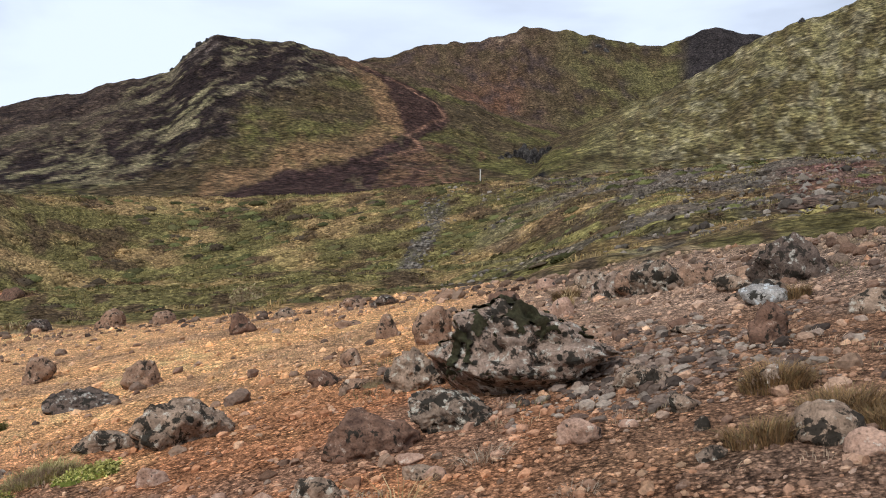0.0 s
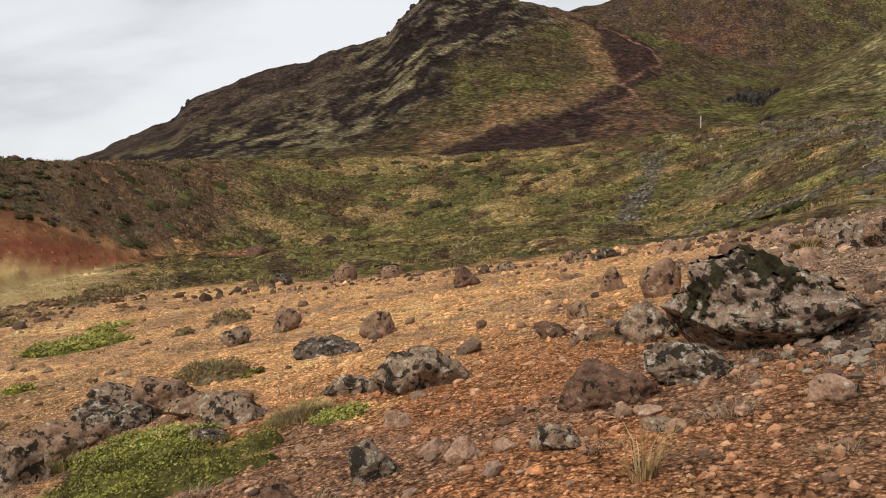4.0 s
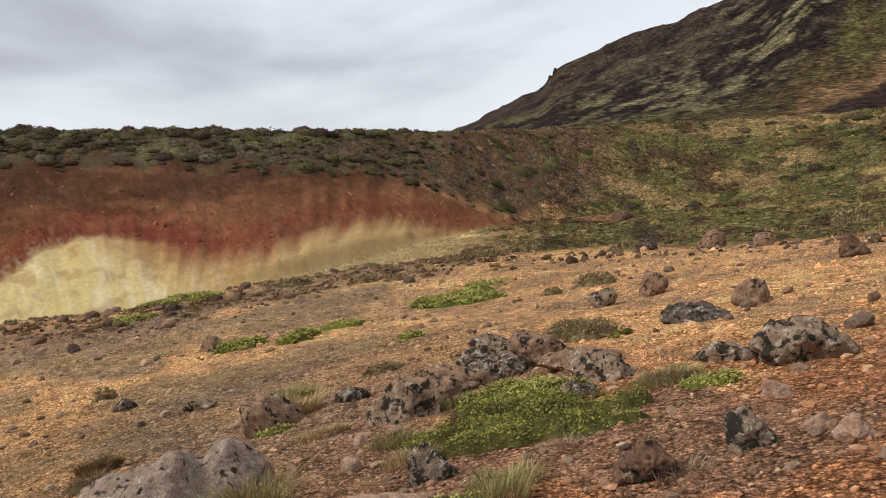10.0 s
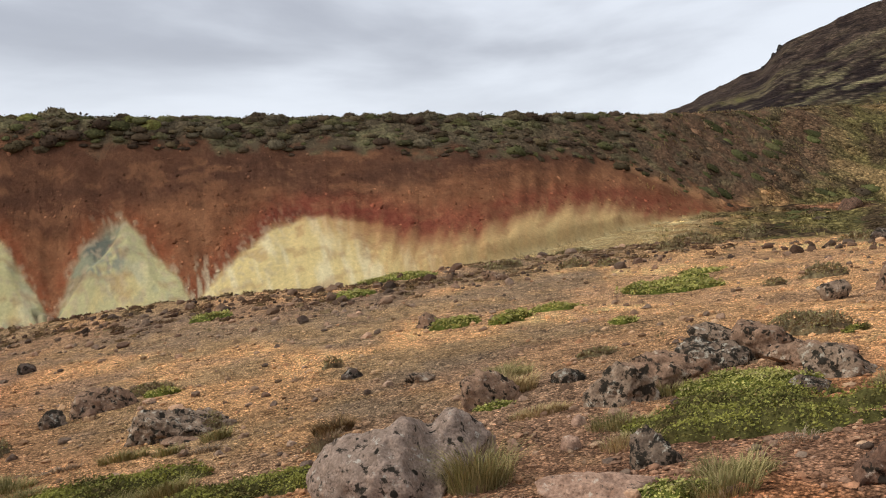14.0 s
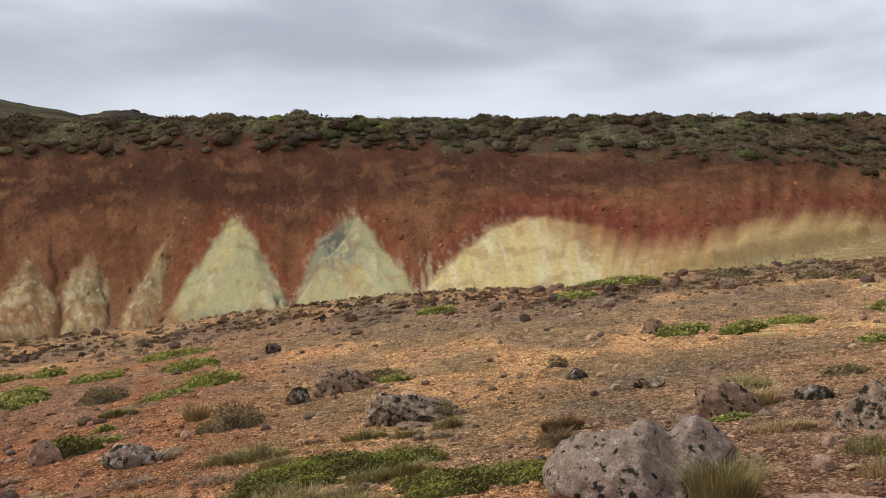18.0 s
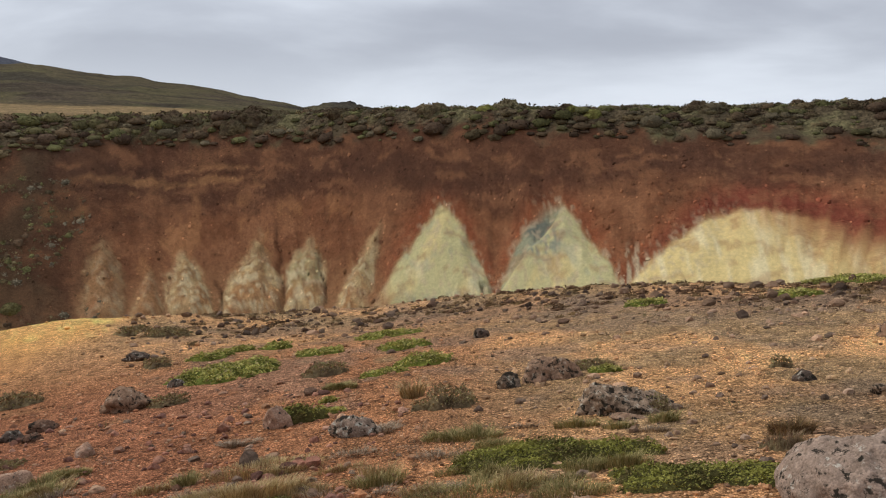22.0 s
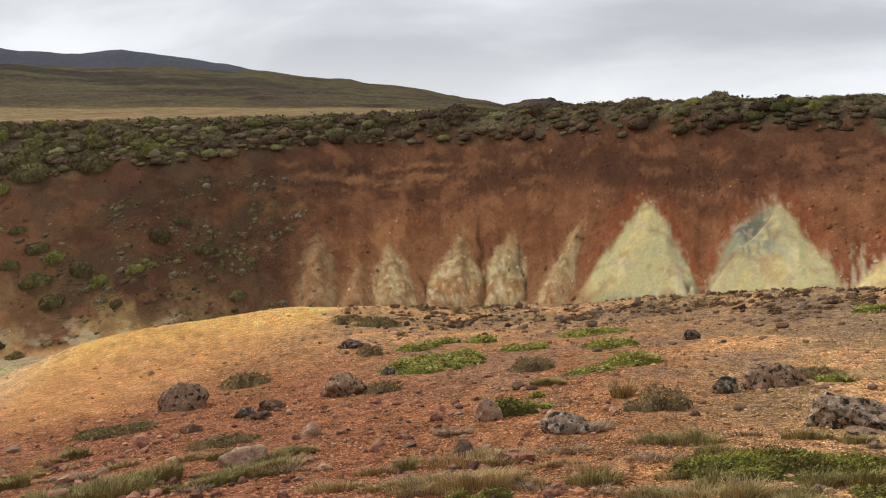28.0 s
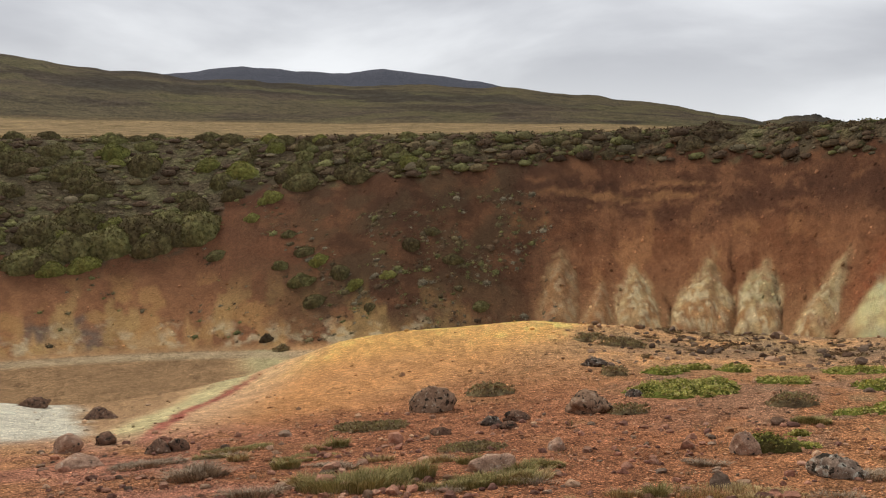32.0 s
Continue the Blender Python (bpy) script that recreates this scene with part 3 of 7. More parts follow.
    # heath on the rim and the plateau
    edge = np.interp(az, *EDGE) + 0.03
    heath = blend(np.broadcast_to((0.120, 0.092, 0.056), (*x.shape, 3)), (0.165, 0.145, 0.075), sstep(0.5, 0.68, fbm(x * 0.6, y * 0.6, 4, 81)))
    heath = blend(heath, (0.170, 0.098, 0.058), sstep(64, 54, az) * (0.35 + 0.55 * sstep(0.42, 0.58, n2)))
    c = blend(c, heath, sstep(edge - 0.03, edge + 0.05, u + 0.22 * (n2 - 0.5)) * sstep(40, 46, az) * (u > 0))
    side = sstep(117, 121, az) * sstep(140, 132, az) * (u > 0.02) * sstep(0.46, 0.58, fbm(x * 0.5, y * 0.5, 4, 82))
    c = blend(c, (0.108, 0.076, 0.043), side * 0.45)
    grassy = blend(np.broadcast_to((0.28, 0.195, 0.100), (*x.shape, 3)), (0.23, 0.165, 0.080), sstep(0.4, 0.7, n1))
    c = blend(c, grassy, sstep(rr + 3, rr + 9, r) * (r < 420))
    scarp = sstep(0.055, 0.02, np.abs(u - 0.965 + 0.05 * (n1 - 0.5))) * (az < 46) * sstep(0.42, 0.55, fbm(az * 1.3, u * 0, 3, 85) + 0.06)
    c = blend(c, (0.052, 0.036, 0.025), scarp * 0.8)
    # far slopes
    far = sstep(110, 150, r + 30 * (n1 - 0.5))
    s1, s2 = fbm(x / 26, y / 26, 5, 91), fbm(az * 2.2 + r / 55, r / 33 - az * 0.6, 5, 92)
    moss_a, scree, olive, tan = (0.104, 0.108, 0.036), (0.022, 0.017, 0.016), (0.075, 0.062, 0.033), (0.190, 0.128, 0.066)
    # streaks run down the dark hill towards the west; p along them, q across
    p, q = az * 0.905 - r * 0.0212, az * 0.425 + r * 0.0452
    bands = fbm(p / 2.6, q / 0.75, 5, 93, 0.6)
    fine = fbm(p / 0.9, q / 0.36, 3, 98, 0.65)
    s3 = fbm(az / 0.9, r / 17, 4, 94, 0.6)
    h = blend(np.broadcast_to(olive, (*x.shape, 3)), moss_a, sstep(0.42, 0.58, s1 * 0.5 + s3 * 0.5) * 0.9)
    h = blend(h, (0.060, 0.040, 0.024), sstep(0.54, 0.66, s3) * 0.5)
    bound = np.interp(az, (20.3, 23.7, 25.2, 28, 29.4, 32.8, 36, 40, 46, 52), (410, 362, 322, 299, 259, 231, 212, 197, 178, 168))
    dark_side = sstep(-22, 14, r - bound + 90 * (s3 - 0.5) + 40 * (bands - 0.5)) * sstep(19.8, 21, az) * (az < 60)
    h = blend(h, scree, dark_side * sstep(0.68, 0.57, bands + 0.35 * (fine - 0.5)) * 0.97)
    h = blend(h, (0.185, 0.182, 0.098), dark_side * sstep(0.53, 0.63, bands + 0.6 * (fine - 0.5)) * sstep(50, 41, az) * 0.85)
    h = blend(h, (0.105, 0.090, 0.060), dark_side * sstep(0.55, 0.66, fine) * 0.55)
    h = blend(h, (0.060, 0.047, 0.035), dark_side * sstep(32, 38, az) * sstep(240, 330, r) * sstep(0.35, 0.6, fine + 0.1) * 0.8)
    h = blend(h, (0.115, 0.100, 0.085), dark_side * sstep(29.5, 30.5, az) * sstep(33.5, 32, az) * sstep(370, 405, r) * sstep(0.5, 0.6, fine) * 0.8)
    # dark cinder wedge under a tan band, then brown cinder running up to the saddle
    roof = np.interp(az, (16, 17.6, 18.4, 20.25, 22.1, 25, 27.5, 30.4, 32), (268, 276, 262, 240, 224, 212, 188, 166, 120)) + 26 * (s3 - 0.5)
    flank = np.interp(r, (140, 200, 228, 262, 280), (19.8, 19.4, 18.6, 17.0, 16.6)) + 1.6 * (s3 - 0.5)
    wedge = sstep(5, -5, r - roof) * sstep(-0.3, 0.3, az - flank) * (az < 33)
    spine = np.interp(r, (268, 297, 315, 345, 370, 385, 402), (17.3, 16.7, 16.6, 17.2, 17.9, 19.0, 20.6))
    wide = np.interp(r, (262, 280, 297, 315, 345, 370, 385, 402), (0.3, 0.8, 1.4, 1.9, 1.9, 1.2, 0.8, 0.4))
    upper = sstep(1.12, 0.88, np.abs(az - spine + 0.7 * (s3 - 0.5)) / wide) * (r > 262) * (r < 408)
    band = sstep(-6, 4, r - roof) * sstep(46, 16, r - roof) * (az > 18.5) * sstep(37, 33, az)
    edge_w = sstep(1.5, 0.5, np.abs(az - spine - wide - 0.4)) * (r > 270) * (r < 425)
    h = blend(h, tan, np.clip(np.maximum(band, edge_w), 0, 1) * (0.35 + 0.5 * sstep(0.35, 0.55, s3)))
    foot_slope = sstep(0.3, -0.3, az - flank) * (az > 12.5) * (r < 262) * (r > 120)
    h = blend(h, (0.105, 0.066, 0.040), foot_slope * sstep(0.40, 0.56, s3 + 0.05 * (az - 15)) * 0.8)
    h = blend(h, (0.046, 0.030, 0.026), foot_slope * sstep(12.5, 14.5, az) * sstep(0.52, 0.60, fine) * 0.6)
    h = blend(h, (0.040, 0.026, 0.023), wedge * 0.96)
    h = blend(h, (0.046, 0.029, 0.024), upper * 0.95)
    h = blend(h, (0.10, 0.085, 0.05), wedge * sstep(0.62, 0.68, s3) * sstep(23, 20.5, az) * 0.8)
    path_az = np.interp(r, (150, 200, 211, 230, 240, 251, 262, 272, 321, 340, 370, 400, 430), (13.8, 15.4, 16.8, 19.6, 18.2, 16.7, 17.0, 17.7, 15.1, 15.8, 17.4, 20.3, 21.4))
    h = blend(h, (0.20, 0.125, 0.080), sstep(0.24, 0.08, np.abs(az - path_az)) * (az > 8) * (az < 24) * (r < 432) * 0.75)
    h = blend(h, (0.27, 0.225, 0.15), sstep(1.0, 0.5, np.hypot((az - 11.6) / 2.2, (r - 745) / 16)) * 0.8)
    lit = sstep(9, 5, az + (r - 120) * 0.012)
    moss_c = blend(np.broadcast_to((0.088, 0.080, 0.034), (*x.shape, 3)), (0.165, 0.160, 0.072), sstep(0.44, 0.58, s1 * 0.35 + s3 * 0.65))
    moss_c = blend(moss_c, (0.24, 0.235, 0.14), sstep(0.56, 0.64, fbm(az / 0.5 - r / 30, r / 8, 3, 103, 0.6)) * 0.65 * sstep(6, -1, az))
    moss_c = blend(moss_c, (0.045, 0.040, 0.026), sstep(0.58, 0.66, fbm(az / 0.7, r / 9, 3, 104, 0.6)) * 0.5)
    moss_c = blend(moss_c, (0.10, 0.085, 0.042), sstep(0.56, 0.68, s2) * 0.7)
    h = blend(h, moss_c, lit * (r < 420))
    h = blend(h, (0.088, 0.062, 0.044), (r > 380) * (az < 24) * sstep(0.36, 0.56, s1 * 0.4 + s3 * 0.6) * 0.85 * sstep(4, 9, az))
    h = blend(h, (0.150, 0.082, 0.050), (r > 390) * sstep(2.6, 1.0, np.abs(az - 12.2 + (r - 550) * 0.004) + 2.0 * (s3 - 0.5)) * sstep(720, 600, r) * 0.6)
    h = blend(h, (0.05, 0.042, 0.038), (r > 430) * (az < 24) * sstep(0.55, 0.66, s3) * 0.7)
    h = blend(h, (0.115, 0.115, 0.048), (r > 380) * sstep(9, 5, az) * (az > -3) * sstep(0.45, 0.6, s1) * 0.8)
    h = blend(h, (0.034, 0.032, 0.030), (r > 600) * sstep(0.3, -0.8, az) * (az > -9))
    h = blend(h, (0.02, 0.02, 0.022), sstep(1.5, 0.6, np.abs(az - 9.3)) * sstep(22, 8, np.abs(r - 185)) * sstep(0.4, 0.55, s1 + 0.1))
    west = blend(np.broadcast_to((0.092, 0.070, 0.048), (*x.shape, 3)), (0.112, 0.092, 0.052), sstep(0.40, 0.65, fbm(x / 90, y / 90, 4, 95)))
    west = blend(west, (0.055, 0.048, 0.036), sstep(0.52, 0.66, fbm(x / 130, y / 130, 4, 96)) * 0.8)
    west = blend(west, (0.050, 0.040, 0.028), sstep(0.50, 0.64, fbm(x / 38, y / 38, 4, 87)) * 0.6)
    west = blend(west, (0.130, 0.116, 0.054), sstep(0.56, 0.68, fbm(x / 60, y / 60, 4, 88)) * 0.6)
    h = blend(h, west * 0.84, sstep(80, 90, az) * (az < 300))
    # distance haze over the farthest mountain, put into its colour as blue-grey
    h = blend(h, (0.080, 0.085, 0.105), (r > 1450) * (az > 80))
    h = blend(h, grassy, sstep(400, 300, r) * sstep(80, 90, az) * 0.9)
    h = h * np.where((az < 60)[..., None], (1.10, 0.97, 0.98), (1.0, 1.0, 1.0))
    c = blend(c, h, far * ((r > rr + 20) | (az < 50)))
    # grain
    soft = np.where(r > 900, 0.0, np.where((cm > 0) & (u > 0) & (az > 50) & (az < 99), 0.12, np.where((u > 0) & (az > 47), 0.45, 1.0)))
    c = c * (1 + soft * (0.56 * n3 - 0.28))[..., None] * (1 + soft * (0.4 * n2 - 0.2))[..., None]
    c = np.where(((r > 110) & (r < 900))[..., None], c * (0.70 + 0.6 * fbm(x / 3.5, y / 3.5, 3, 97))[..., None], c)
    return np.clip(c, 0.004, 0.9)


def stoniness(x, y):
    """How much gravel lies on the ground: full on the slope, little on the bleached bank and the orange swell."""
    r = np.hypot(x, y) + 1e-6
    az = wrapped(np.degrees(np.arctan2(-x, y)))
    lr, rr = soft_table(az, LIP_R), soft_table(az, RIM_R)
    br = np.maximum(soft_table(az, BASE_R), lr + 5)
    u = np.clip((r - br) / (rr - br), 0, 1.3)
    g = np.ones(np.shape(r))
    g = np.where((az < 50) & (r > lr + 2), 0.8, g)
    g = np.where(u > 0, np.where(az > 46, 0.34, 0.8), g)
    g = np.where((u > 0) & (cone_mask(az, u) > 0) & (az > 50) & (az < 120), np.where(az > 99, 0.4, 0.15), g)
    start = np.interp(az, (115, 117, 122, 129, 137, 145, 160), (31, 27, 22.5, 19, 16.8, 16.2, 17))
    return np.where((az > 115) & (az < 170) & (r > start) & (r < br), 0.75, g)


# ---------------------------------------------------------------- materials
def node_material(name):
    mat = bpy.data.materials.new(name)
    mat.use_nodes = True
    nt = mat.node_tree
    return mat, nt, nt.nodes["Principled BSDF"]


def noise_node(nt, scale, detail=4.0, rough=0.55, coords="Object"):
    co = nt.nodes.new("ShaderNodeTexCoord")
    n = nt.nodes.new("ShaderNodeTexNoise")
    n.inputs["Scale"].default_value, n.inputs["Detail"].default_value, n.inputs["Roughness"].default_value = scale, detail, rough
    nt.links.new(co.outputs[coords], n.inputs["Vector"])
    return n


def ramp_node(nt, source, stops):
    r = nt.nodes.new("ShaderNodeValToRGB")
    while len(r.color_ramp.elements) < len(stops):
        r.color_ramp.elements.new(0.5)
    for e, (p, c) in zip(r.color_ramp.elements, stops):
        e.position, e.color = p, (*c, 1)
    nt.links.new(source, r.inputs["Fac"])
    return r


def mix_node(nt, fac, a, b, mode="MIX"):
    m = nt.nodes.new("ShaderNodeMix")
    m.data_type, m.blend_type = "RGBA", mode
    for slot, v in ((0, fac), (6, a), (7, b)):
        if isinstance(v, (int, float)):
            m.inputs[slot].default_value = v
        elif isinstance(v, tuple):
            m.inputs[slot].default_value = (*v, 1)
        else:
            nt.links.new(v, m.inputs[slot])
    return m.outputs[2]


def bump_node(nt, source, strength, distance, under=None):
    b = nt.nodes.new("ShaderNodeBump")
    b.inputs["Strength"].default_value, b.inputs["Distance"].default_value = strength, distance
    nt.links.new(source, b.inputs["Height"])
    if under:
        nt.links.new(under, b.inputs["Normal"])
    return b.outputs["Normal"]


def ground_material(name, cell, small, large, depth, gravel, contrast):
    """Bare ground with its own colour layer: patches, grain and a bed of gravel of the given fineness."""
    mat, nt, bsdf = node_material(name)
    att = nt.nodes.new("ShaderNodeAttribute")
    att.attribute_name = "earth"
    fine, mid = noise_node(nt, small, 6, 0.7), noise_node(nt, large, 6, 0.65)
    co = nt.nodes.new("ShaderNodeTexCoord")
    col, relief = att.outputs["Color"], []
    bare = ramp_node(nt, noise_node(nt, large * 0.45, 4, 0.6).outputs["Fac"], ((0.38, (0.35, 0.35, 0.35)), (0.60, (1, 1, 1))))
    stones = mix_node(nt, 1.0, att.outputs["Alpha"], bare.outputs["Color"], "MULTIPLY")
    for k, scale in enumerate((cell, cell * 2.1)):
        vor = nt.nodes.new("ShaderNodeTexVoronoi")
        vor.inputs["Scale"].default_value = scale
        nt.links.new(co.outputs["Object"], vor.inputs["Vector"])
        bw = nt.nodes.new("ShaderNodeSeparateColor")
        nt.links.new(vor.outputs["Color"], bw.inputs[0])
        shade = ramp_node(nt, bw.outputs[0], ((0.0, (0.42, 0.42, 0.43)), (0.55, (1.0, 1.0, 1.0)), (0.85, (1.4, 1.38, 1.34)), (1.0, (2.0, 1.95, 1.86))))
        # shadow in the gaps between stones, painted as darker cell borders
        edge = ramp_node(nt, vor.outputs["Distance"], ((0.34, (1.15, 1.15, 1.15)), (0.70, (0.26, 0.25, 0.24))))
        amount = nt.nodes.new("ShaderNodeMath")
        amount.operation, amount.inputs[1].default_value = "MULTIPLY", (0.85 if k == 0 else 0.65) * gravel
        nt.links.new(stones if k == 0 else att.outputs["Alpha"], amount.inputs[0])
        col = mix_node(nt, amount.outputs[0], col, shade.outputs["Color"], "MULTIPLY")
        col = mix_node(nt, amount.outputs[0], col, edge.outputs["Color"], "MULTIPLY")
        inv = nt.nodes.new("ShaderNodeMath")
        inv.operation, inv.inputs[0].default_value = "SUBTRACT", 1.0
        nt.links.new(vor.outputs["Distance"], inv.inputs[1])
        relief.append((inv.outputs[0], 0.55 / scale))
    cobble = nt.nodes.new("ShaderNodeTexVoronoi")
    cobble.inputs["Scale"].default_value = cell * 0.33
    nt.links.new(co.outputs["Object"], cobble.inputs["Vector"])
    chosen = nt.nodes.new("ShaderNodeSeparateColor")
    nt.links.new(cobble.outputs["Color"], chosen.inputs[0])
    which = ramp_node(nt, chosen.outputs[1], ((0.70, (0, 0, 0)), (0.74, (1, 1, 1))))
    body = ramp_node(nt, cobble.outputs["Distance"], ((0.26, (1, 1, 1)), (0.32, (0, 0, 0))))
    there = mix_node(nt, 1.0, which.outputs["Color"], body.outputs["Color"], "MULTIPLY")
    there = mix_node(nt, 1.0, there, stones, "MULTIPLY")
    tone = ramp_node(nt, chosen.outputs[0], ((0.0, (0.45, 0.43, 0.43)), (0.5, (0.9, 0.88, 0.88)), (1.0, (1.3, 1.28, 1.26))))
    col = mix_node(nt, there, col, mix_node(nt, 1.0, att.outputs["Color"], tone.outputs["Color"], "MULTIPLY"))
    grain = ramp_node(nt, fine.outputs["Fac"], ((0.5 - 0.2 / contrast, (0.36, 0.35, 0.34)), (0.5, (0.96, 0.96, 0.96)), (0.5 + 0.2 / contrast, (1.75, 1.7, 1.62))))
    patches = ramp_node(nt, mid.outputs["Fac"], ((0.32, (0.62, 0.60, 0.59)), (0.5, (1, 1, 1)), (0.64, (1.32, 1.3, 1.27))))
    grit = nt.nodes.new("ShaderNodeMath")
    grit.operation, grit.inputs[1].default_value, grit.inputs[2].default_value = "MULTIPLY_ADD", 0.8, 0.2
    nt.links.new(att.outputs["Alpha"], grit.inputs[0])
    col = mix_node(nt, grit.outputs[0], col, grain.outputs["Color"], "MULTIPLY")
    col = mix_node(nt, grit.outputs[0], col, patches.outputs["Color"], "MULTIPLY")
    nt.links.new(col, bsdf.inputs["Base Color"])
    bsdf.inputs["Roughness"].default_value = 0.95
    bsdf.inputs["Specular IOR Level"].default_value = 0.02
    nrm = bump_node(nt, mid.outputs["Fac"], 0.7, depth)
    for source, tall in relief:
        nrm = bump_node(nt, source, 0.8 * gravel, tall, nrm)
    nt.links.new(bump_node(nt, fine.outputs["Fac"], 0.7, depth * 0.15, nrm), bsdf.inputs["Normal"])
    return mat


GROUND = ground_material("volcanic_ground", 27, 60, 5, 0.10, 1.0, 1.0)
HILLSIDE = ground_material("far_hillside", 0.42, 0.7, 0.11, 2.4, 0.75, 2.2)
VALLEY = ground_material("mossy_ground", 2.6, 9, 0.9, 0.3, 0.95, 1.4)


# ---------------------------------------------------------------- ground sheet
def build_ground():
    bear = np.concatenate([np.arange(-15, 47, 0.22), np.arange(47, 121, 0.15), np.arange(121, 152.01, 0.2), np.arange(154, 342.01, 4.0)])
    dist = [0.4]
    while dist[-1] < 4200:
        d = dist[-1]
        step = 0.034 * d if d < 32 else 0.24 if d < 64 else 0.42 if d < 110 else 0.0085 * d if d < 460 else 0.014 * d if d < 1100 else 0.04 * d
        dist.append(d + max(step, 0.05))
    dist = np.array(dist)
    a, r = np.meshgrid(np.radians(bear), dist, indexing="ij")
    x, y = -r * np.sin(a), r * np.cos(a)
    z = height(x, y)
    col = land_colour(x, y, z)
    na, nr = a.shape
    i = np.arange(na)[:, None] * nr + np.arange(nr - 1)[None, :]
    j = ((np.arange(na) + 1) % na)[:, None] * nr + np.arange(nr - 1)[None, :]
    quads = np.stack([i, i + 1, j + 1, j], -1).reshape(-1, 4)
    verts = np.stack([x, y, z], -1).reshape(-1, 3)
    verts = np.vstack([verts, [[0, 0, ground_z(0, 0.01)]]])
    me = bpy.data.meshes.new("ground")
    centre = len(verts) - 1
    ring = np.arange(na) * nr
    tris = np.stack([np.full(na, centre), ring, np.roll(ring, -1)], -1)
    loops = np.concatenate([quads.ravel(), tris.ravel()])
    starts = np.concatenate([np.arange(len(quads)) * 4, len(quads) * 4 + np.arange(na) * 3])
    me.vertices.add(len(verts))
    me.vertices.foreach_set("co", verts.astype(np.float32).ravel())
    me.loops.add(len(loops))
    me.loops.foreach_set("vertex_index", loops.astype(np.int32))
    me.polygons.add(len(starts))
    me.polygons.foreach_set("loop_start", starts.astype(np.int32))
    me.polygons.foreach_set("use_smooth", np.ones(len(starts), bool))
    me.update(calc_edges=True)
    deg = wrapped(np.degrees(a))
    lay = me.attributes.new("earth", "FLOAT_COLOR", "POINT")
    rgba = np.ones((len(verts), 4), np.float32)
    rgba[:-1, :3] = np.clip(col.reshape(-1, 3) * np.where((deg > 44) & (r > 34) & (r < 112), 0.95, np.where(r < 34, np.interp(deg, (0, 14, 30, 80), (1.08, 1.12, 1.24, 1.3)) * (1 + 0.13 * sstep(11, 16, r) * sstep(50, 60, deg) * sstep(124, 112, deg)), np.where(r < 112, 1.3, 1.12))).reshape(-1, 1), 0, 0.9)
    rgba[:-1, 3] = stoniness(x, y).ravel()
    rgba[-1, :3] = (0.3, 0.15, 0.07)
    lay.data.foreach_set("color", rgba.ravel())
    me.materials.append(GROUND)
    me.materials.append(HILLSIDE)
    me.materials.append(VALLEY)
    rim = (r - soft_table(deg, BASE_R)) / (soft_table(deg, RIM_R) - soft_table(deg, BASE_R))
    growth = ((deg < 49) & (r > soft_table(deg, LIP_R) + 1.5)) | ((deg > 44) & (rim > np.interp(deg, *EDGE) + 0.06))
    away = np.broadcast_to(dist[None, :-1], (na, nr - 1)).ravel()
    me.polygons.foreach_set("material_index", np.concatenate([np.where(away > 112, 1, np.where(growth[:, :-1].ravel(), 2, 0)).astype(np.int32), np.zeros(na, np.int32)]))
    return tagged(new("ground", me), "stony volcanic slope, mossy valley and bare red bank", "ground", kind="structure")


build_ground()


# ---------------------------------------------------------------- mesh helpers
def lattice3(ix, iy, iz, seed):
    return lattice(ix + iz * 7919, iy + iz * 104729, seed)


def vnoise3(p, seed=0):
    i = np.floor(p).astype(np.int64)
    f = p - i
    f = f * f * (3 - 2 * f)
    out = 0.0
    for dx in (0, 1):
        for dy in (0, 1):
            for dz in (0, 1):
                w = (f[:, 0] if dx else 1 - f[:, 0]) * (f[:, 1] if dy else 1 - f[:, 1]) * (f[:, 2] if dz else 1 - f[:, 2])
                out = out + w * lattice3(i[:, 0] + dx, i[:, 1] + dy, i[:, 2] + dz, seed)
    return out


def fbm3(p, octaves=4, seed=0, rough=0.5):
    out, amp, total = 0.0, 1.0, 0.0
    for k in range(octaves):
        out, total = out + amp * vnoise3(p * 2.05 ** k + 11.7 * k, seed + k), total + amp
        amp *= rough
    return out / total


BALLS = {}


def ball(level):
    """Unit icosphere: vertices and triangles."""
    if level not in BALLS:
        bm = bmesh.new()
        bmesh.ops.create_icosphere(bm, subdivisions=level, radius=1)
        BALLS[level] = (np.array([v.co[:] for v in bm.verts]), np.array([[v.index for v in f.verts] for f in bm.faces]))
        bm.free()
    return BALLS[level]


def make_mesh(name, verts, faces, mat, smooth=True, tint=None):
    """A mesh from arrays; all faces have the same number of corners."""
    verts, faces = np.asarray(verts, np.float32), np.asarray(faces, np.int32)
    me = bpy.data.meshes.new(name)
    me.vertices.add(len(verts))
    me.vertices.foreach_set("co", verts.ravel())
    me.loops.add(faces.size)
    me.loops.foreach_set("vertex_index", faces.ravel())
    me.polygons.add(len(faces))
    me.polygons.foreach_set("loop_start", (np.arange(len(faces)) * faces.shape[1]).astype(np.int32))
    me.polygons.foreach_set("use_smooth", np.full(len(faces), smooth, bool))
    me.update(calc_edges=True)
    if tint is not None:
        rgba = np.ones((len(verts), 4), np.float32)
        rgba[:, :3] = tint
        me.attributes.new("earth", "FLOAT_COLOR", "POINT").data.foreach_set("color", rgba.ravel())
    me.materials.append(mat)
    return me


def part(name, mesh, parent, label=""):
    ob = new(name, mesh)
    ob.parent = parent
    return tagged(ob, label)


def rng(seed):
    return np.random.default_rng(seed)


def turned(v, angle):
    c, s = math.cos(angle), math.sin(angle)
    return np.stack([v[:, 0] * c - v[:, 1] * s, v[:, 0] * s + v[:, 1] * c, v[:, 2]], -1)


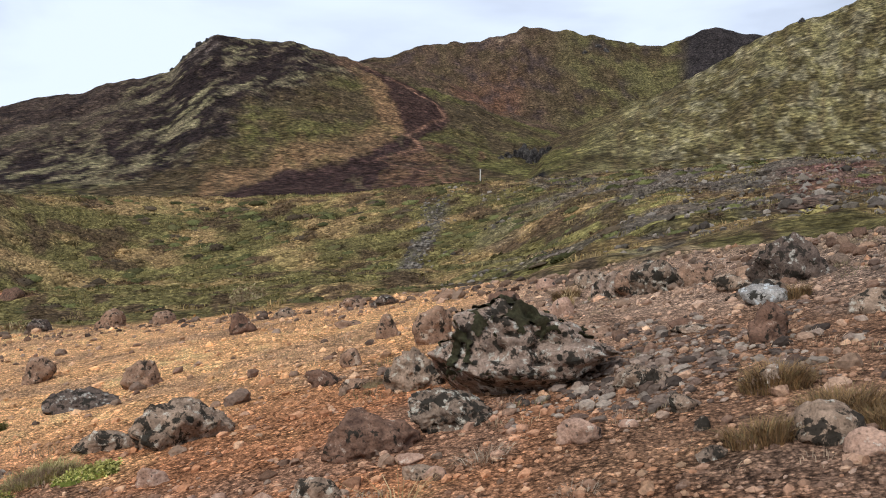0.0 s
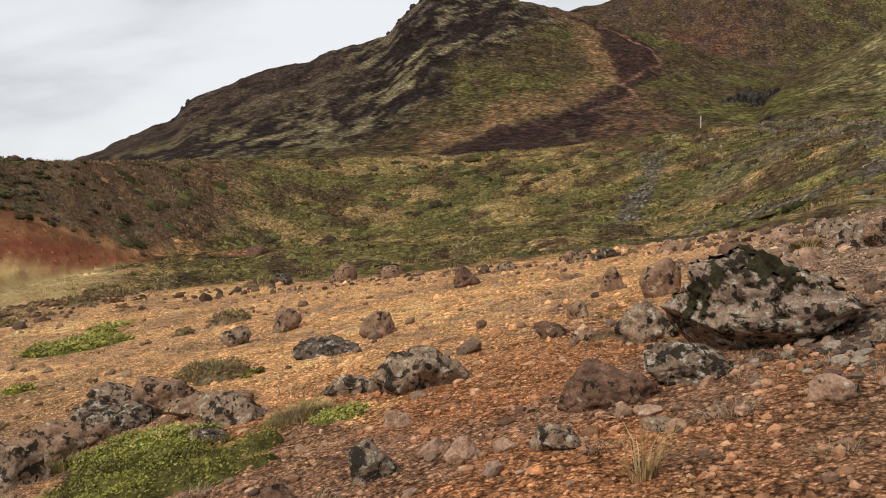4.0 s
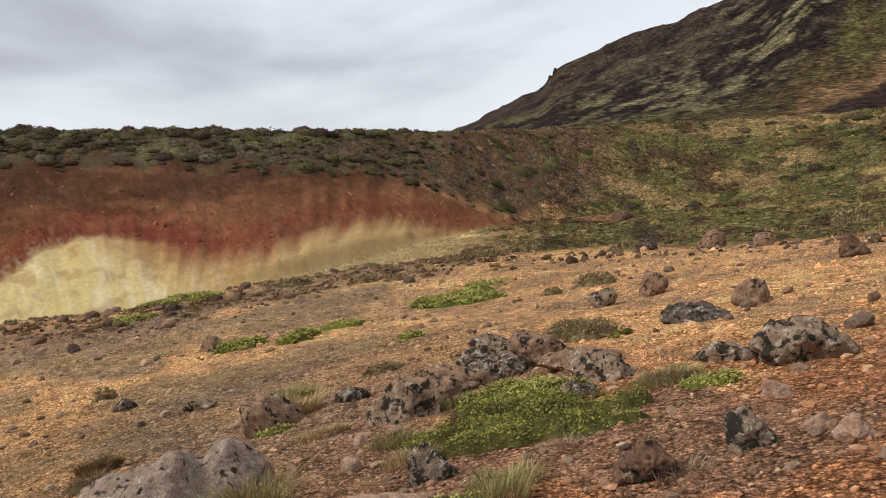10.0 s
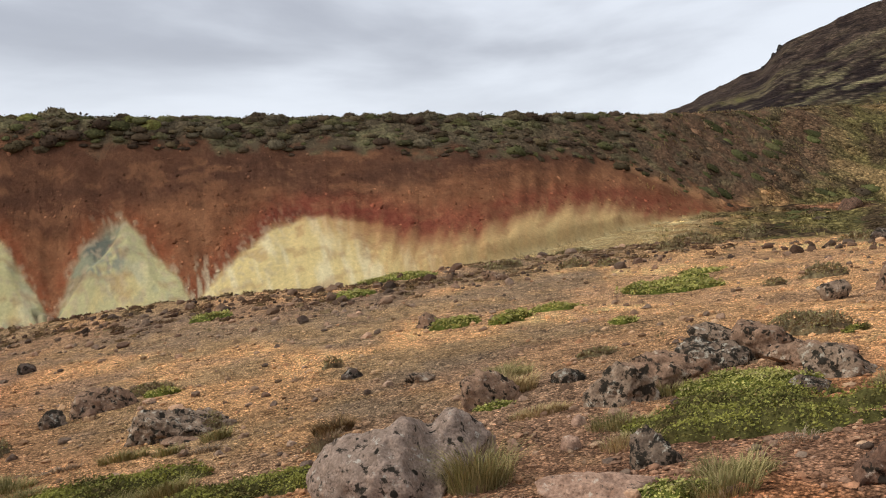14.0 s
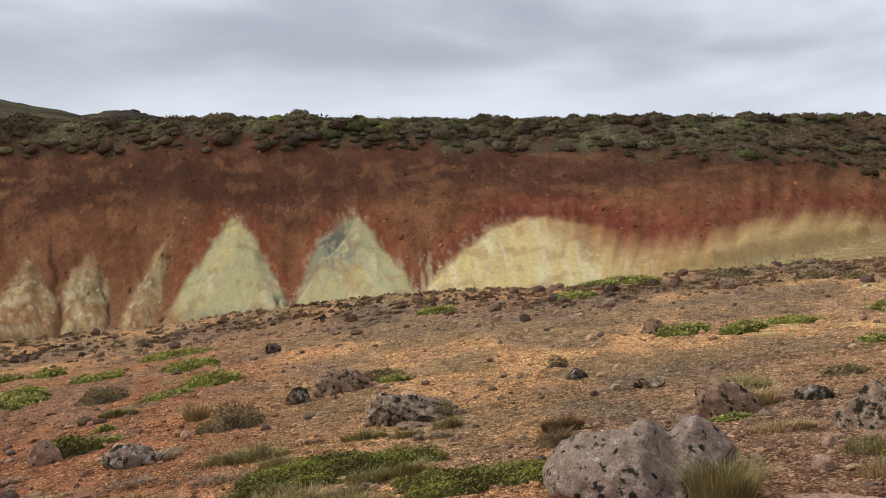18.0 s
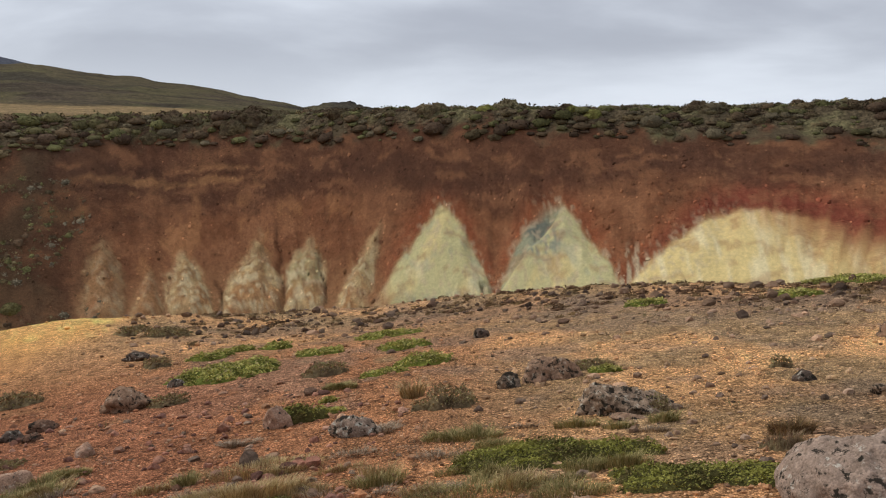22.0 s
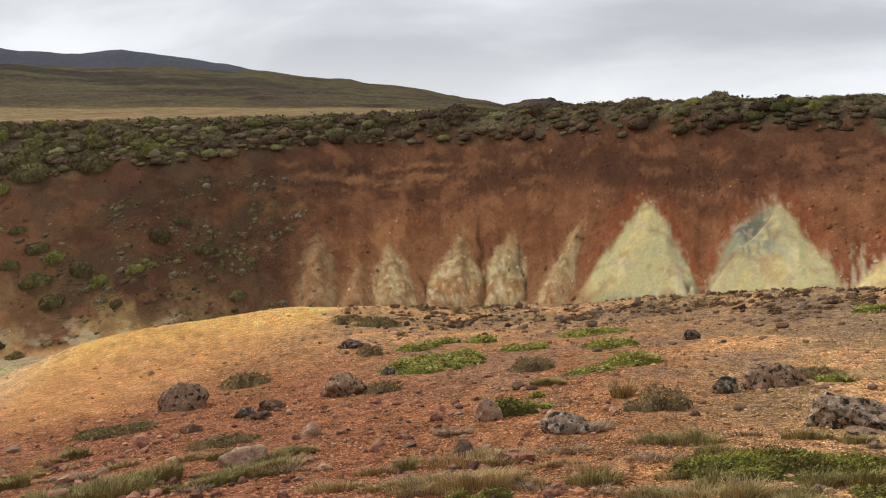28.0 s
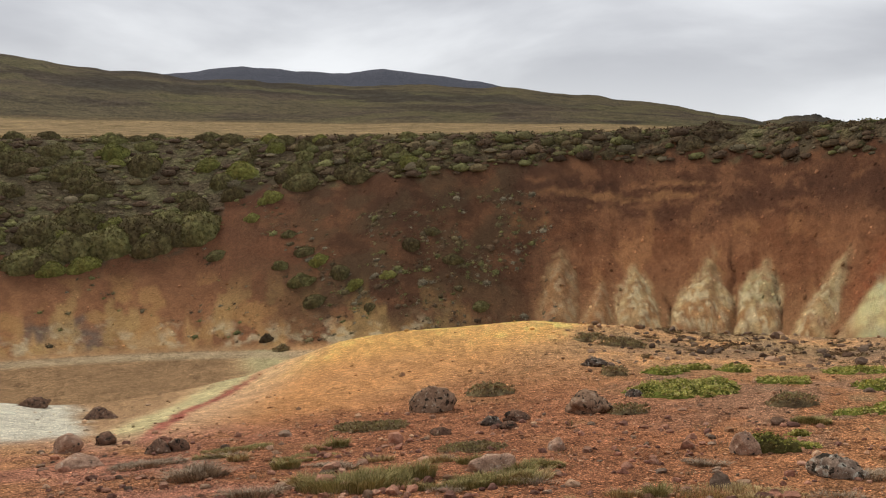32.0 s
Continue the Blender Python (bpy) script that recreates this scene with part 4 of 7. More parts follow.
# ---------------------------------------------------------------- more materials
def rock_material(name, base, shade, pale, black, pale_cut, black_cut):
    """Pitted lava with pale crust lichen and black moss in patches; each rock draws its own patches."""
    mat, nt, bsdf = node_material(name)
    co, info = nt.nodes.new("ShaderNodeTexCoord"), nt.nodes.new("ShaderNodeObjectInfo")
    shift = nt.nodes.new("ShaderNodeVectorMath")
    shift.operation = "MULTIPLY_ADD"
    shift.inputs[1].default_value = (1, 1, 1)
    big = nt.nodes.new("ShaderNodeCombineXYZ")
    scale = nt.nodes.new("ShaderNodeMath")
    scale.operation, scale.inputs[1].default_value = "MULTIPLY", 37.0
    nt.links.new(info.outputs["Random"], scale.inputs[0])
    for k in range(3):
        nt.links.new(scale.outputs[0], big.inputs[k])
    nt.links.new(co.outputs["Object"], shift.inputs[0])
    nt.links.new(big.outputs[0], shift.inputs[2])

    def tex(kind, value):
        n = nt.nodes.new(kind)
        n.inputs["Scale"].default_value = value
        nt.links.new(shift.outputs[0], n.inputs["Vector"])
        return n
    broad, mid, fine = tex("ShaderNodeTexNoise", 3.2), tex("ShaderNodeTexNoise", 11), tex("ShaderNodeTexNoise", 60)
    for n in (broad, mid, fine):
        n.inputs["Detail"].default_value = 5
        n.inputs["Roughness"].default_value = 0.62
    pits = tex("ShaderNodeTexVoronoi", 34)
    body = ramp_node(nt, mid.outputs["Fac"], ((0.30, shade), (0.55, base), (0.75, tuple(min(1, c * 1.35) for c in base))))
    speck = ramp_node(nt, fine.outputs["Fac"], ((0.35, (0.7, 0.7, 0.7)), (0.65, (1.25, 1.24, 1.22))))
    col = mix_node(nt, 1.0, body.outputs["Color"], speck.outputs["Color"], "MULTIPLY")
    crust = tex("ShaderNodeTexNoise", 12)
    crust.inputs["Detail"].default_value, crust.inputs["Roughness"].default_value = 7, 0.7
    where = ramp_node(nt, crust.outputs["Fac"], ((pale_cut, (0, 0, 0)), (pale_cut + 0.05, (1, 1, 1))))
    col = mix_node(nt, where.outputs["Color"], col, pale)
    moss = tex("ShaderNodeTexNoise", 10)
    moss.inputs["Detail"].default_value, moss.inputs["Roughness"].default_value, moss.inputs["Distortion"].default_value = 7, 0.68, 0.35
    dark = ramp_node(nt, moss.outputs["Fac"], ((black_cut, (0, 0, 0)), (black_cut + 0.035, (0.95, 0.95, 0.95))))
    col = mix_node(nt, dark.outputs["Color"], col, black)
    spots = tex("ShaderNodeTexVoronoi", 9)
    pick = nt.nodes.new("ShaderNodeSeparateColor")
    nt.links.new(spots.outputs["Color"], pick.inputs[0])
    grown = ramp_node(nt, pick.outputs[0], ((0.66, (0, 0, 0)), (0.70, (1, 1, 1))))
    wavy = nt.nodes.new("ShaderNodeMath")
    wavy.operation, wavy.inputs[1].default_value = "MULTIPLY_ADD", 0.55
    nt.links.new(mid.outputs["Fac"], wavy.inputs[0])
    nt.links.new(spots.outputs["Distance"], wavy.inputs[2])
    dot = ramp_node(nt, wavy.outputs[0], ((0.44, (1, 1, 1)), (0.50, (0, 0, 0))))
    col = mix_node(nt, mix_node(nt, 1.0, dot.outputs["Color"], grown.outputs["Color"], "MULTIPLY"), col, black)
    # shade down in the pits is painted into the colour as well
    hole = ramp_node(nt, pits.outputs["Distance"], ((0.12, (0.28, 0.27, 0.26)), (0.26, (1, 1, 1))))
    col = mix_node(nt, 0.6, col, hole.outputs["Color"], "MULTIPLY")
    nt.links.new(col, bsdf.inputs["Base Color"])
    bsdf.inputs["Roughness"].default_value = 0.93
    bsdf.inputs["Specular IOR Level"].default_value = 0.02
    nrm = bump_node(nt, broad.outputs["Fac"], 0.35, 0.06)
    nrm = bump_node(nt, mid.outputs["Fac"], 0.8, 0.03, nrm)
    nrm = bump_node(nt, pits.outputs["Distance"], 0.35, 0.010, nrm)
    nt.links.new(bump_node(nt, fine.outputs["Fac"], 0.7, 0.008, nrm), bsdf.inputs["Normal"])
    return mat


def leaf_material(name, stops, rough=0.75, fresh=None):
    """Leaves and blades, each in a shade of its own."""
    mat, nt, bsdf = node_material(name)
    geo = nt.nodes.new("ShaderNodeNewGeometry")
    ramp = ramp_node(nt, geo.outputs["Random Per Island"], stops)
    n = noise_node(nt, 4.0, 3)
    tone = ramp_node(nt, n.outputs["Fac"], ((0.3, (0.65, 0.65, 0.65)), (0.7, (1.3, 1.3, 1.25))))
    col = mix_node(nt, 1.0, ramp.outputs["Color"], tone.outputs["Color"], "MULTIPLY")
    if fresh:
        broad = ramp_node(nt, noise_node(nt, 1.6, 4, 0.6).outputs["Fac"], ((0.47, (0, 0, 0)), (0.60, (0.75, 0.75, 0.75))))
        col = mix_node(nt, broad.outputs["Color"], col, fresh)
        dull = ramp_node(nt, noise_node(nt, 2.7, 4, 0.6).outputs["Fac"], ((0.36, (0.7, 0.7, 0.7)), (0.45, (0, 0, 0))))
        col = mix_node(nt, dull.outputs["Color"], col, (0.13, 0.09, 0.045))
    nt.links.new(col, bsdf.inputs["Base Color"])
    bsdf.inputs["Roughness"].default_value = rough
    bsdf.inputs["Specular IOR Level"].default_value = 0.02
    return mat


def cushion_material(name, stops, scale=9):
    """Dense low growth; each cushion takes its own hue from the stops."""
    mat, nt, bsdf = node_material(name)
    info = nt.nodes.new("ShaderNodeObjectInfo")
    hue = ramp_node(nt, info.outputs["Random"], stops)
    a, b = noise_node(nt, scale, 6, 0.7), noise_node(nt, scale * 0.22, 3)
    tone = ramp_node(nt, a.outputs["Fac"], ((0.30, (0.42, 0.42, 0.42)), (0.5, (0.9, 0.9, 0.9)), (0.7, (1.5, 1.48, 1.4))))
    blot = ramp_node(nt, b.outputs["Fac"], ((0.4, (0.8, 0.75, 0.7)), (0.6, (1.15, 1.2, 1.05))))
    col = mix_node(nt, 1.0, hue.outputs["Color"], tone.outputs["Color"], "MULTIPLY")
    col = mix_node(nt, 1.0, col, blot.outputs["Color"], "MULTIPLY")
    nt.links.new(col, bsdf.inputs["Base Color"])
    bsdf.inputs["Roughness"].default_value = 0.95
    bsdf.inputs["Specular IOR Level"].default_value = 0.02
    nt.links.new(bump_node(nt, a.outputs["Fac"], 1.0, 0.6 / scale), bsdf.inputs["Normal"])
    return mat


def tinted_material(name, scale=30):
    """Loose earthen bits that carry their own colour."""
    mat, nt, bsdf = node_material(name)
    att, geo = nt.nodes.new("ShaderNodeAttribute"), nt.nodes.new("ShaderNodeNewGeometry")
    att.attribute_name = "earth"
    vary = ramp_node(nt, geo.outputs["Random Per Island"], ((0.0, (0.6, 0.6, 0.6)), (0.5, (1, 1, 1)), (1.0, (1.4, 1.38, 1.35))))
    n = noise_node(nt, scale, 5, 0.65)
    tone = ramp_node(nt, n.outputs["Fac"], ((0.32, (0.6, 0.6, 0.6)), (0.68, (1.35, 1.33, 1.3))))
    col = mix_node(nt, 1.0, att.outputs["Color"], vary.outputs["Color"], "MULTIPLY")
    col = mix_node(nt, 1.0, col, tone.outputs["Color"], "MULTIPLY")
    nt.links.new(col, bsdf.inputs["Base Color"])
    bsdf.inputs["Roughness"].default_value = 0.95
    bsdf.inputs["Specular IOR Level"].default_value = 0.02
    nt.links.new(bump_node(nt, n.outputs["Fac"], 0.8, 0.5 / scale), bsdf.inputs["Normal"])
    return mat


BLACK = (0.030, 0.026, 0.020)
ROCKS = {
    "lichen": rock_material("lichen_lava", (0.300, 0.212, 0.146), (0.150, 0.103, 0.071), (0.47, 0.41, 0.315), BLACK, 0.565, 0.515),
    "crusted": rock_material("crusted_lava", (0.22, 0.158, 0.112), (0.100, 0.071, 0.051), (0.44, 0.40, 0.315), BLACK, 0.545, 0.50),
    "hoary": rock_material("hoary_lava", (0.300, 0.216, 0.160), (0.150, 0.107, 0.080), (0.46, 0.425, 0.345), BLACK, 0.54, 0.525),
    "mottled": rock_material("mottled_lava", (0.315, 0.232, 0.178), (0.190, 0.136, 0.102), (0.47, 0.415, 0.34), BLACK, 0.585, 0.56),
    "earthy": rock_material("earthy_lava", (0.300, 0.188, 0.122), (0.165, 0.100, 0.066), (0.46, 0.36, 0.26), BLACK, 0.575, 0.545),
    "brown": rock_material("brown_lava", (0.185, 0.108, 0.072), (0.085, 0.051, 0.037), (0.36, 0.27, 0.20), BLACK, 0.59, 0.555),
    "dark": rock_material("dark_lava", (0.140, 0.102, 0.078), (0.060, 0.045, 0.037), (0.38, 0.345, 0.28), BLACK, 0.565, 0.525),
    "pink": rock_material("pink_lava", (0.41, 0.262, 0.182), (0.25, 0.148, 0.100), (0.53, 0.42, 0.32), (0.05, 0.045, 0.04), 0.585, 0.61),
    "pale": rock_material("pale_lava", (0.34, 0.31, 0.27), (0.18, 0.16, 0.14), (0.52, 0.52, 0.49), BLACK, 0.53, 0.57),
}
LEAVES = {
    "green": leaf_material("crowberry_leaves", ((0, (0.075, 0.08, 0.025)), (0.35, (0.165, 0.162, 0.047)), (0.7, (0.28, 0.268, 0.072)), (0.85, (0.41, 0.395, 0.11)), (1, (0.25, 0.165, 0.08))), 0.75, (0.34, 0.325, 0.075)),
    "lime": leaf_material("young_leaves", ((0, (0.20, 0.195, 0.058)), (0.4, (0.40, 0.38, 0.105)), (0.8, (0.58, 0.53, 0.18)), (1, (0.40, 0.31, 0.17)))),
    "heather": leaf_material("heather_twigs", ((0, (0.15, 0.098, 0.064)), (0.5, (0.27, 0.175, 0.108)), (0.85, (0.38, 0.265, 0.16)), (1, (0.23, 0.215, 0.088)))),
    "bushy": leaf_material("heather_sprigs", ((0, (0.17, 0.118, 0.068)), (0.35, (0.29, 0.205, 0.115)), (0.65, (0.36, 0.275, 0.15)), (0.85, (0.30, 0.285, 0.115)), (1, (0.47, 0.37, 0.235)))),
    "straw": leaf_material("dry_grass", ((0, (0.22, 0.145, 0.07)), (0.4, (0.42, 0.29, 0.14)), (0.8, (0.60, 0.46, 0.25)), (1, (0.32, 0.26, 0.10)))),
    "meadow": leaf_material("faded_grass", ((0, (0.15, 0.135, 0.05)), (0.5, (0.30, 0.25, 0.105)), (0.85, (0.47, 0.37, 0.18)), (1, (0.22, 0.215, 0.07)))),
    "rusty": leaf_material("rusty_grass", ((0, (0.10, 0.066, 0.038)), (0.4, (0.19, 0.120, 0.062)), (0.8, (0.31, 0.185, 0.082)), (1, (0.16, 0.135, 0.062)))),
    "twig": leaf_material("bleached_twigs", ((0, (0.17, 0.118, 0.076)), (0.5, (0.31, 0.225, 0.155)), (1, (0.46, 0.36, 0.26)))),
}
CUSHIONS = {
    "green": cushion_material("green_cushion", ((0, (0.085, 0.076, 0.03)), (1, (0.12, 0.105, 0.04)))),
    "lime": cushion_material("lime_cushion", ((0, (0.11, 0.12, 0.03)), (1, (0.16, 0.17, 0.04)))),
    "heather": cushion_material("heather_cushion", ((0, (0.18, 0.132, 0.082)), (1, (0.25, 0.188, 0.115)))),
    "black": cushion_material("black_moss", ((0, (0.046, 0.042, 0.026)), (1, (0.062, 0.055, 0.034))), 40),
    "fresh": cushion_material("fresh_cushion", ((0, (0.17, 0.168, 0.060)), (0.5, (0.22, 0.212, 0.070)), (1, (0.26, 0.25, 0.090))), 6),
    "bush": cushion_material("bush_cushion", ((0, (0.125, 0.098, 0.056)), (0.4, (0.158, 0.132, 0.070)), (0.7, (0.182, 0.160, 0.080)), (1.0, (0.21, 0.195, 0.088))), 6),
    "heath": cushion_material("heath_cushion", ((0, (0.092, 0.066, 0.045)), (0.3, (0.130, 0.098, 0.064)), (0.6, (0.152, 0.122, 0.076)), (0.82, (0.180, 0.152, 0.096)), (0.92, (0.150, 0.136, 0.066)), (1.0, (0.190, 0.178, 0.072))), 7),
}
EARTHY = tinted_material("loose_stones", 40)
MOSSY = tinted_material("mossy_clumps", 8)


# ---------------------------------------------------------------- rocks
def rock_shape(w, d, h, seed, level, angular=0.75, lump=0.15, overhang=0.0, rough=1.0):
    """An irregular weathered block: a ball cut by planes, then roughened; stands on z = 0 with its foot sunk."""
    g = rng(seed)
    v, f = ball(level)
    n = g.normal(size=(int(8 + 4 * angular), 3))
    n[:, 2] *= 0.8
    n /= np.linalg.norm(n, axis=1)[:, None]
    dist = g.uniform(0.48, 0.86, len(n))
    reach = dist / np.clip(v @ n.T, 1e-3, None)
    r = np.minimum(1.0, reach.min(1))
    q = v * r[:, None]
    span = np.array((w, d, h * 1.5))
    q = q * span / span.mean()
    off = g.uniform(0, 90, 3)
    ridged = 1 - np.abs(fbm3(q * 2.6 + off, 3, seed + 3) - 0.5) * 2
    push = lump * (fbm3(q * 1.4 + off, 3, seed) - 0.5) * 2 + rough * 0.13 * (fbm3(q * 4.5 + off, 3, seed + 9) - 0.5) * 2 + rough * 0.17 * (ridged - 0.8)
    if level >= 4:
        push = push + rough * 0.075 * (fbm3(q * 12 + off, 3, seed + 19) - 0.5) * 2
        pit = fbm3(q * 6.5 + off, 2, seed + 29)
        push = push - rough * 0.07 * np.clip((pit - 0.62) / 0.12, 0, 1)
    q = q + v * push[:, None] * 0.8
    if overhang:
        q[:, :2] *= (1 - overhang * np.clip(-q[:, 2:3] + 0.1, 0, 1))
    lo, hi = q.min(0), q.max(0)
    q = (q - (lo + hi) / 2) / (hi - lo)
    sink = 0.62 if not overhang else 0.08
    q = q * (w, d, h * (1 + sink))
    q[:, 2] += h * (1 + sink) / 2 - h * sink
    return q, f


def leaning_boulder(x, y, w, d, h, seed):
    """The big boulder: high and mossy over its broad end, tapering to a low snout, its front hanging clear of the ground."""
    g = rng(seed)
    v, f = ball(6)
    n = g.normal(size=(11, 3))
    n /= np.linalg.norm(n, axis=1)[:, None]
    r = np.minimum(1.0, (g.uniform(0.54, 0.86, 11) / np.clip(v @ n.T, 1e-3, None)).min(1))
    q = v * r[:, None]
    q = q / np.abs(q).max(0)
    off = g.uniform(0, 90, 3)
    e = q * (1.0, d / w, h / w)
    rough = 0.45 * (fbm3(e * 2.1 + off, 3, seed) - 0.5) + 0.30 * (fbm3(e * 5.0 + off, 3, seed + 4) - 0.5) + 0.11 * (fbm3(e * 13 + off, 3, seed + 8) - 0.5)
    pocket = np.clip((fbm3(e * 4.5 + off, 2, seed + 12) - 0.60) / 0.12, 0, 1)
    rough = rough * np.interp(v[:, 2], (-0.15, 0.0, 0.5), (0.4, 0.8, 1.5))
    q = q + v * (rough - 0.22 * pocket * (q[:, 2] > -0.2))[:, None]
    top = np.interp(q[:, 0], (-1, -0.75, -0.35, 0.0, 0.35, 0.75, 1.0), (0.55, 0.86, 1.0, 0.93, 0.80, 0.46, 0.26))
    under = np.interp(q[:, 1], (-1, -0.35, 0.3, 1), (0.02, 0.10, 0.42, 0.5))
    z = np.where(q[:, 2] > 0, 0.34 + 0.66 * q[:, 2] * top, 0.34 + q[:, 2] * (0.26 + under))
    out = np.stack([q[:, 0] * w / 2, q[:, 1] * d / 2 + 0.10 * (q[:, 2] < 0) * q[:, 2], z * h], -1)
    ob = new("boulder", make_mesh("boulder", turned(out, math.atan2(-x, y)), f, ROCKS["hoary"]))
    ob.location = (x, y, ground_z(x, y))
    spread = 0.45 * fbm3(e * 3.2 + off, 4, seed + 20) + 0.55 * fbm3(e * 9 + off, 4, seed + 24, 0.65) + 0.10 * q[:, 2] - 0.07 * q[:, 0]
    mossy = (spread > 0.575)[f].all(1)
    used = np.unique(f[mossy])
    index = np.zeros(len(out), int)
    index[used] = np.arange(len(used))
    mat_v = out[used] + v[used] * (0.006 + 0.035 * vnoise3(e[used] * 22 + off, seed + 30))[:, None]
    part("moss_mat", make_mesh("moss_mat", turned(mat_v, math.atan2(-x, y)), index[f[mossy]], CUSHIONS["black"]), ob, "nearly black dry moss on the stone")
    return tagged(ob, "large leaning lava boulder with black moss and pale lichen", "boulder", "rocks on the slope")


KIND_WORDS = {"lichen": "grey-brown lava with pale lichen and black moss spots", "crusted": "dark lava crusted with pale and black lichen", "brown": "dark brown pitted lava",
              "dark": "nearly black weathered lava", "pink": "smooth pinkish-brown lava", "pale": "pale grey crusted lava", "earthy": "rusty grey lava with black lichen in gravel", "hoary": "rough lava hoary with pale lichen", "mottled": "smooth grey-brown lava with round black lichen spots"}


def rock(x, y, w, d, h, seed, kind, overhang=0.0, notch=None):
    span = max(w, h)
    away = math.hypot(x, y)
    level = 6 if span / away > 0.16 else 5 if span / away > 0.07 else 4 if span / away > 0.03 else 3
    if kind == "lichen" and away > 7.5 and seed % 3 < 2:
        kind = "earthy"
    v, f = rock_shape(w, d, h, seed, level, overhang=overhang, rough={"mottled": 0.45, "pink": 0.55}.get(kind, 1.15))
    if notch is not None:
        v[:, 2] *= 1 - 0.30 * np.exp(-((v[:, 0] - notch * w) / (0.07 * w)) ** 2) * (v[:, 2] > 0)
    name = "boulder" if span > 0.6 else "rock" if span > 0.3 else "stone"
    size = {"boulder": "large boulder", "rock": "rock", "stone": "small stone"}[name]
    ob = new(name, make_mesh(name, turned(v, math.atan2(-x, y)), f, ROCKS[kind]))
    ob.location = (x, y, ground_z(x, y) - 0.01)
    return tagged(ob, f"{size} of {KIND_WORDS[kind]}", "boulder" if name == "boulder" else "rock", "rocks on the slope")


# ---------------------------------------------------------------- plants
def leaf_cloud(points, normals, size, g, flat=0.5):
    """One small folded leaf (two triangles) at each point."""
    n = len(points)
    ax = g.normal(size=(n, 3)) * flat + normals
    ax /= np.linalg.norm(ax, axis=1)[:, None]
    side = np.cross(ax, g.normal(size=(n, 3)))
    side /= np.linalg.norm(side, axis=1)[:, None] + 1e-9
    s = size * g.uniform(0.6, 1.35, n)[:, None]
    tip = points + ax * s
    mid = points + ax * s * 0.5
    fold = np.cross(ax, side) * s * 0.12
    v = np.stack([points, mid + side * s * 0.28 + fold, tip, mid - side * s * 0.28 + fold], 1).reshape(-1, 3)
    k = np.arange(n)[:, None] * 4
    f = np.concatenate([k + [0, 1, 2], k + [0, 2, 3]])
    return v, f


def mound(w, d, h, seed, level=4, lump=0.5):
    """A low lumpy cushion, its rim tucked into the ground."""
    v, f = ball(level)
    q = v.copy()
    off = rng(seed).uniform(0, 90, 3)
    n1 = fbm3(v * 2.2 + off, 4, seed)
    q *= (1 + lump * (n1 - 0.5) * 1.6)[:, None]
    q[:, 2] = np.where(q[:, 2] < 0, q[:, 2] * 0.25, q[:, 2])
    q = q / (np.abs(q).max(0))
    q[:, 2] = q[:, 2] * (0.75 + 0.5 * fbm3(v * 5 + off, 3, seed + 5))
    return q * (w / 2, d / 2, h), f


def drape(v, x, y):
    """Heights of a low growth follow the ground under it."""
    v = v.copy()
    v[:, 2] += height(v[:, 0] + x, v[:, 1] + y) - ground_z(x, y)
    return v


PLANT_WORDS = {"green": ("low patch of dark green crowberry on gravel", "crowberry_patch", "shrub"), "lime": ("bright yellow-green moss and leaves on stony ground", "moss_patch", "moss"),
               "heather": ("dry brown heather bush on stony ground", "heather_bush", "shrub")}


def ragged(px, py, seed):
    """1 in the middle of a patch, 0 at its uneven rim, less outside; px, py in -1..1."""
    n = fbm(px * 2.4 + seed * 3.7, py * 2.4 - seed, 4, seed)
    return 1 - (px * px + py * py) * 1.0 + 2.3 * (n - 0.53)


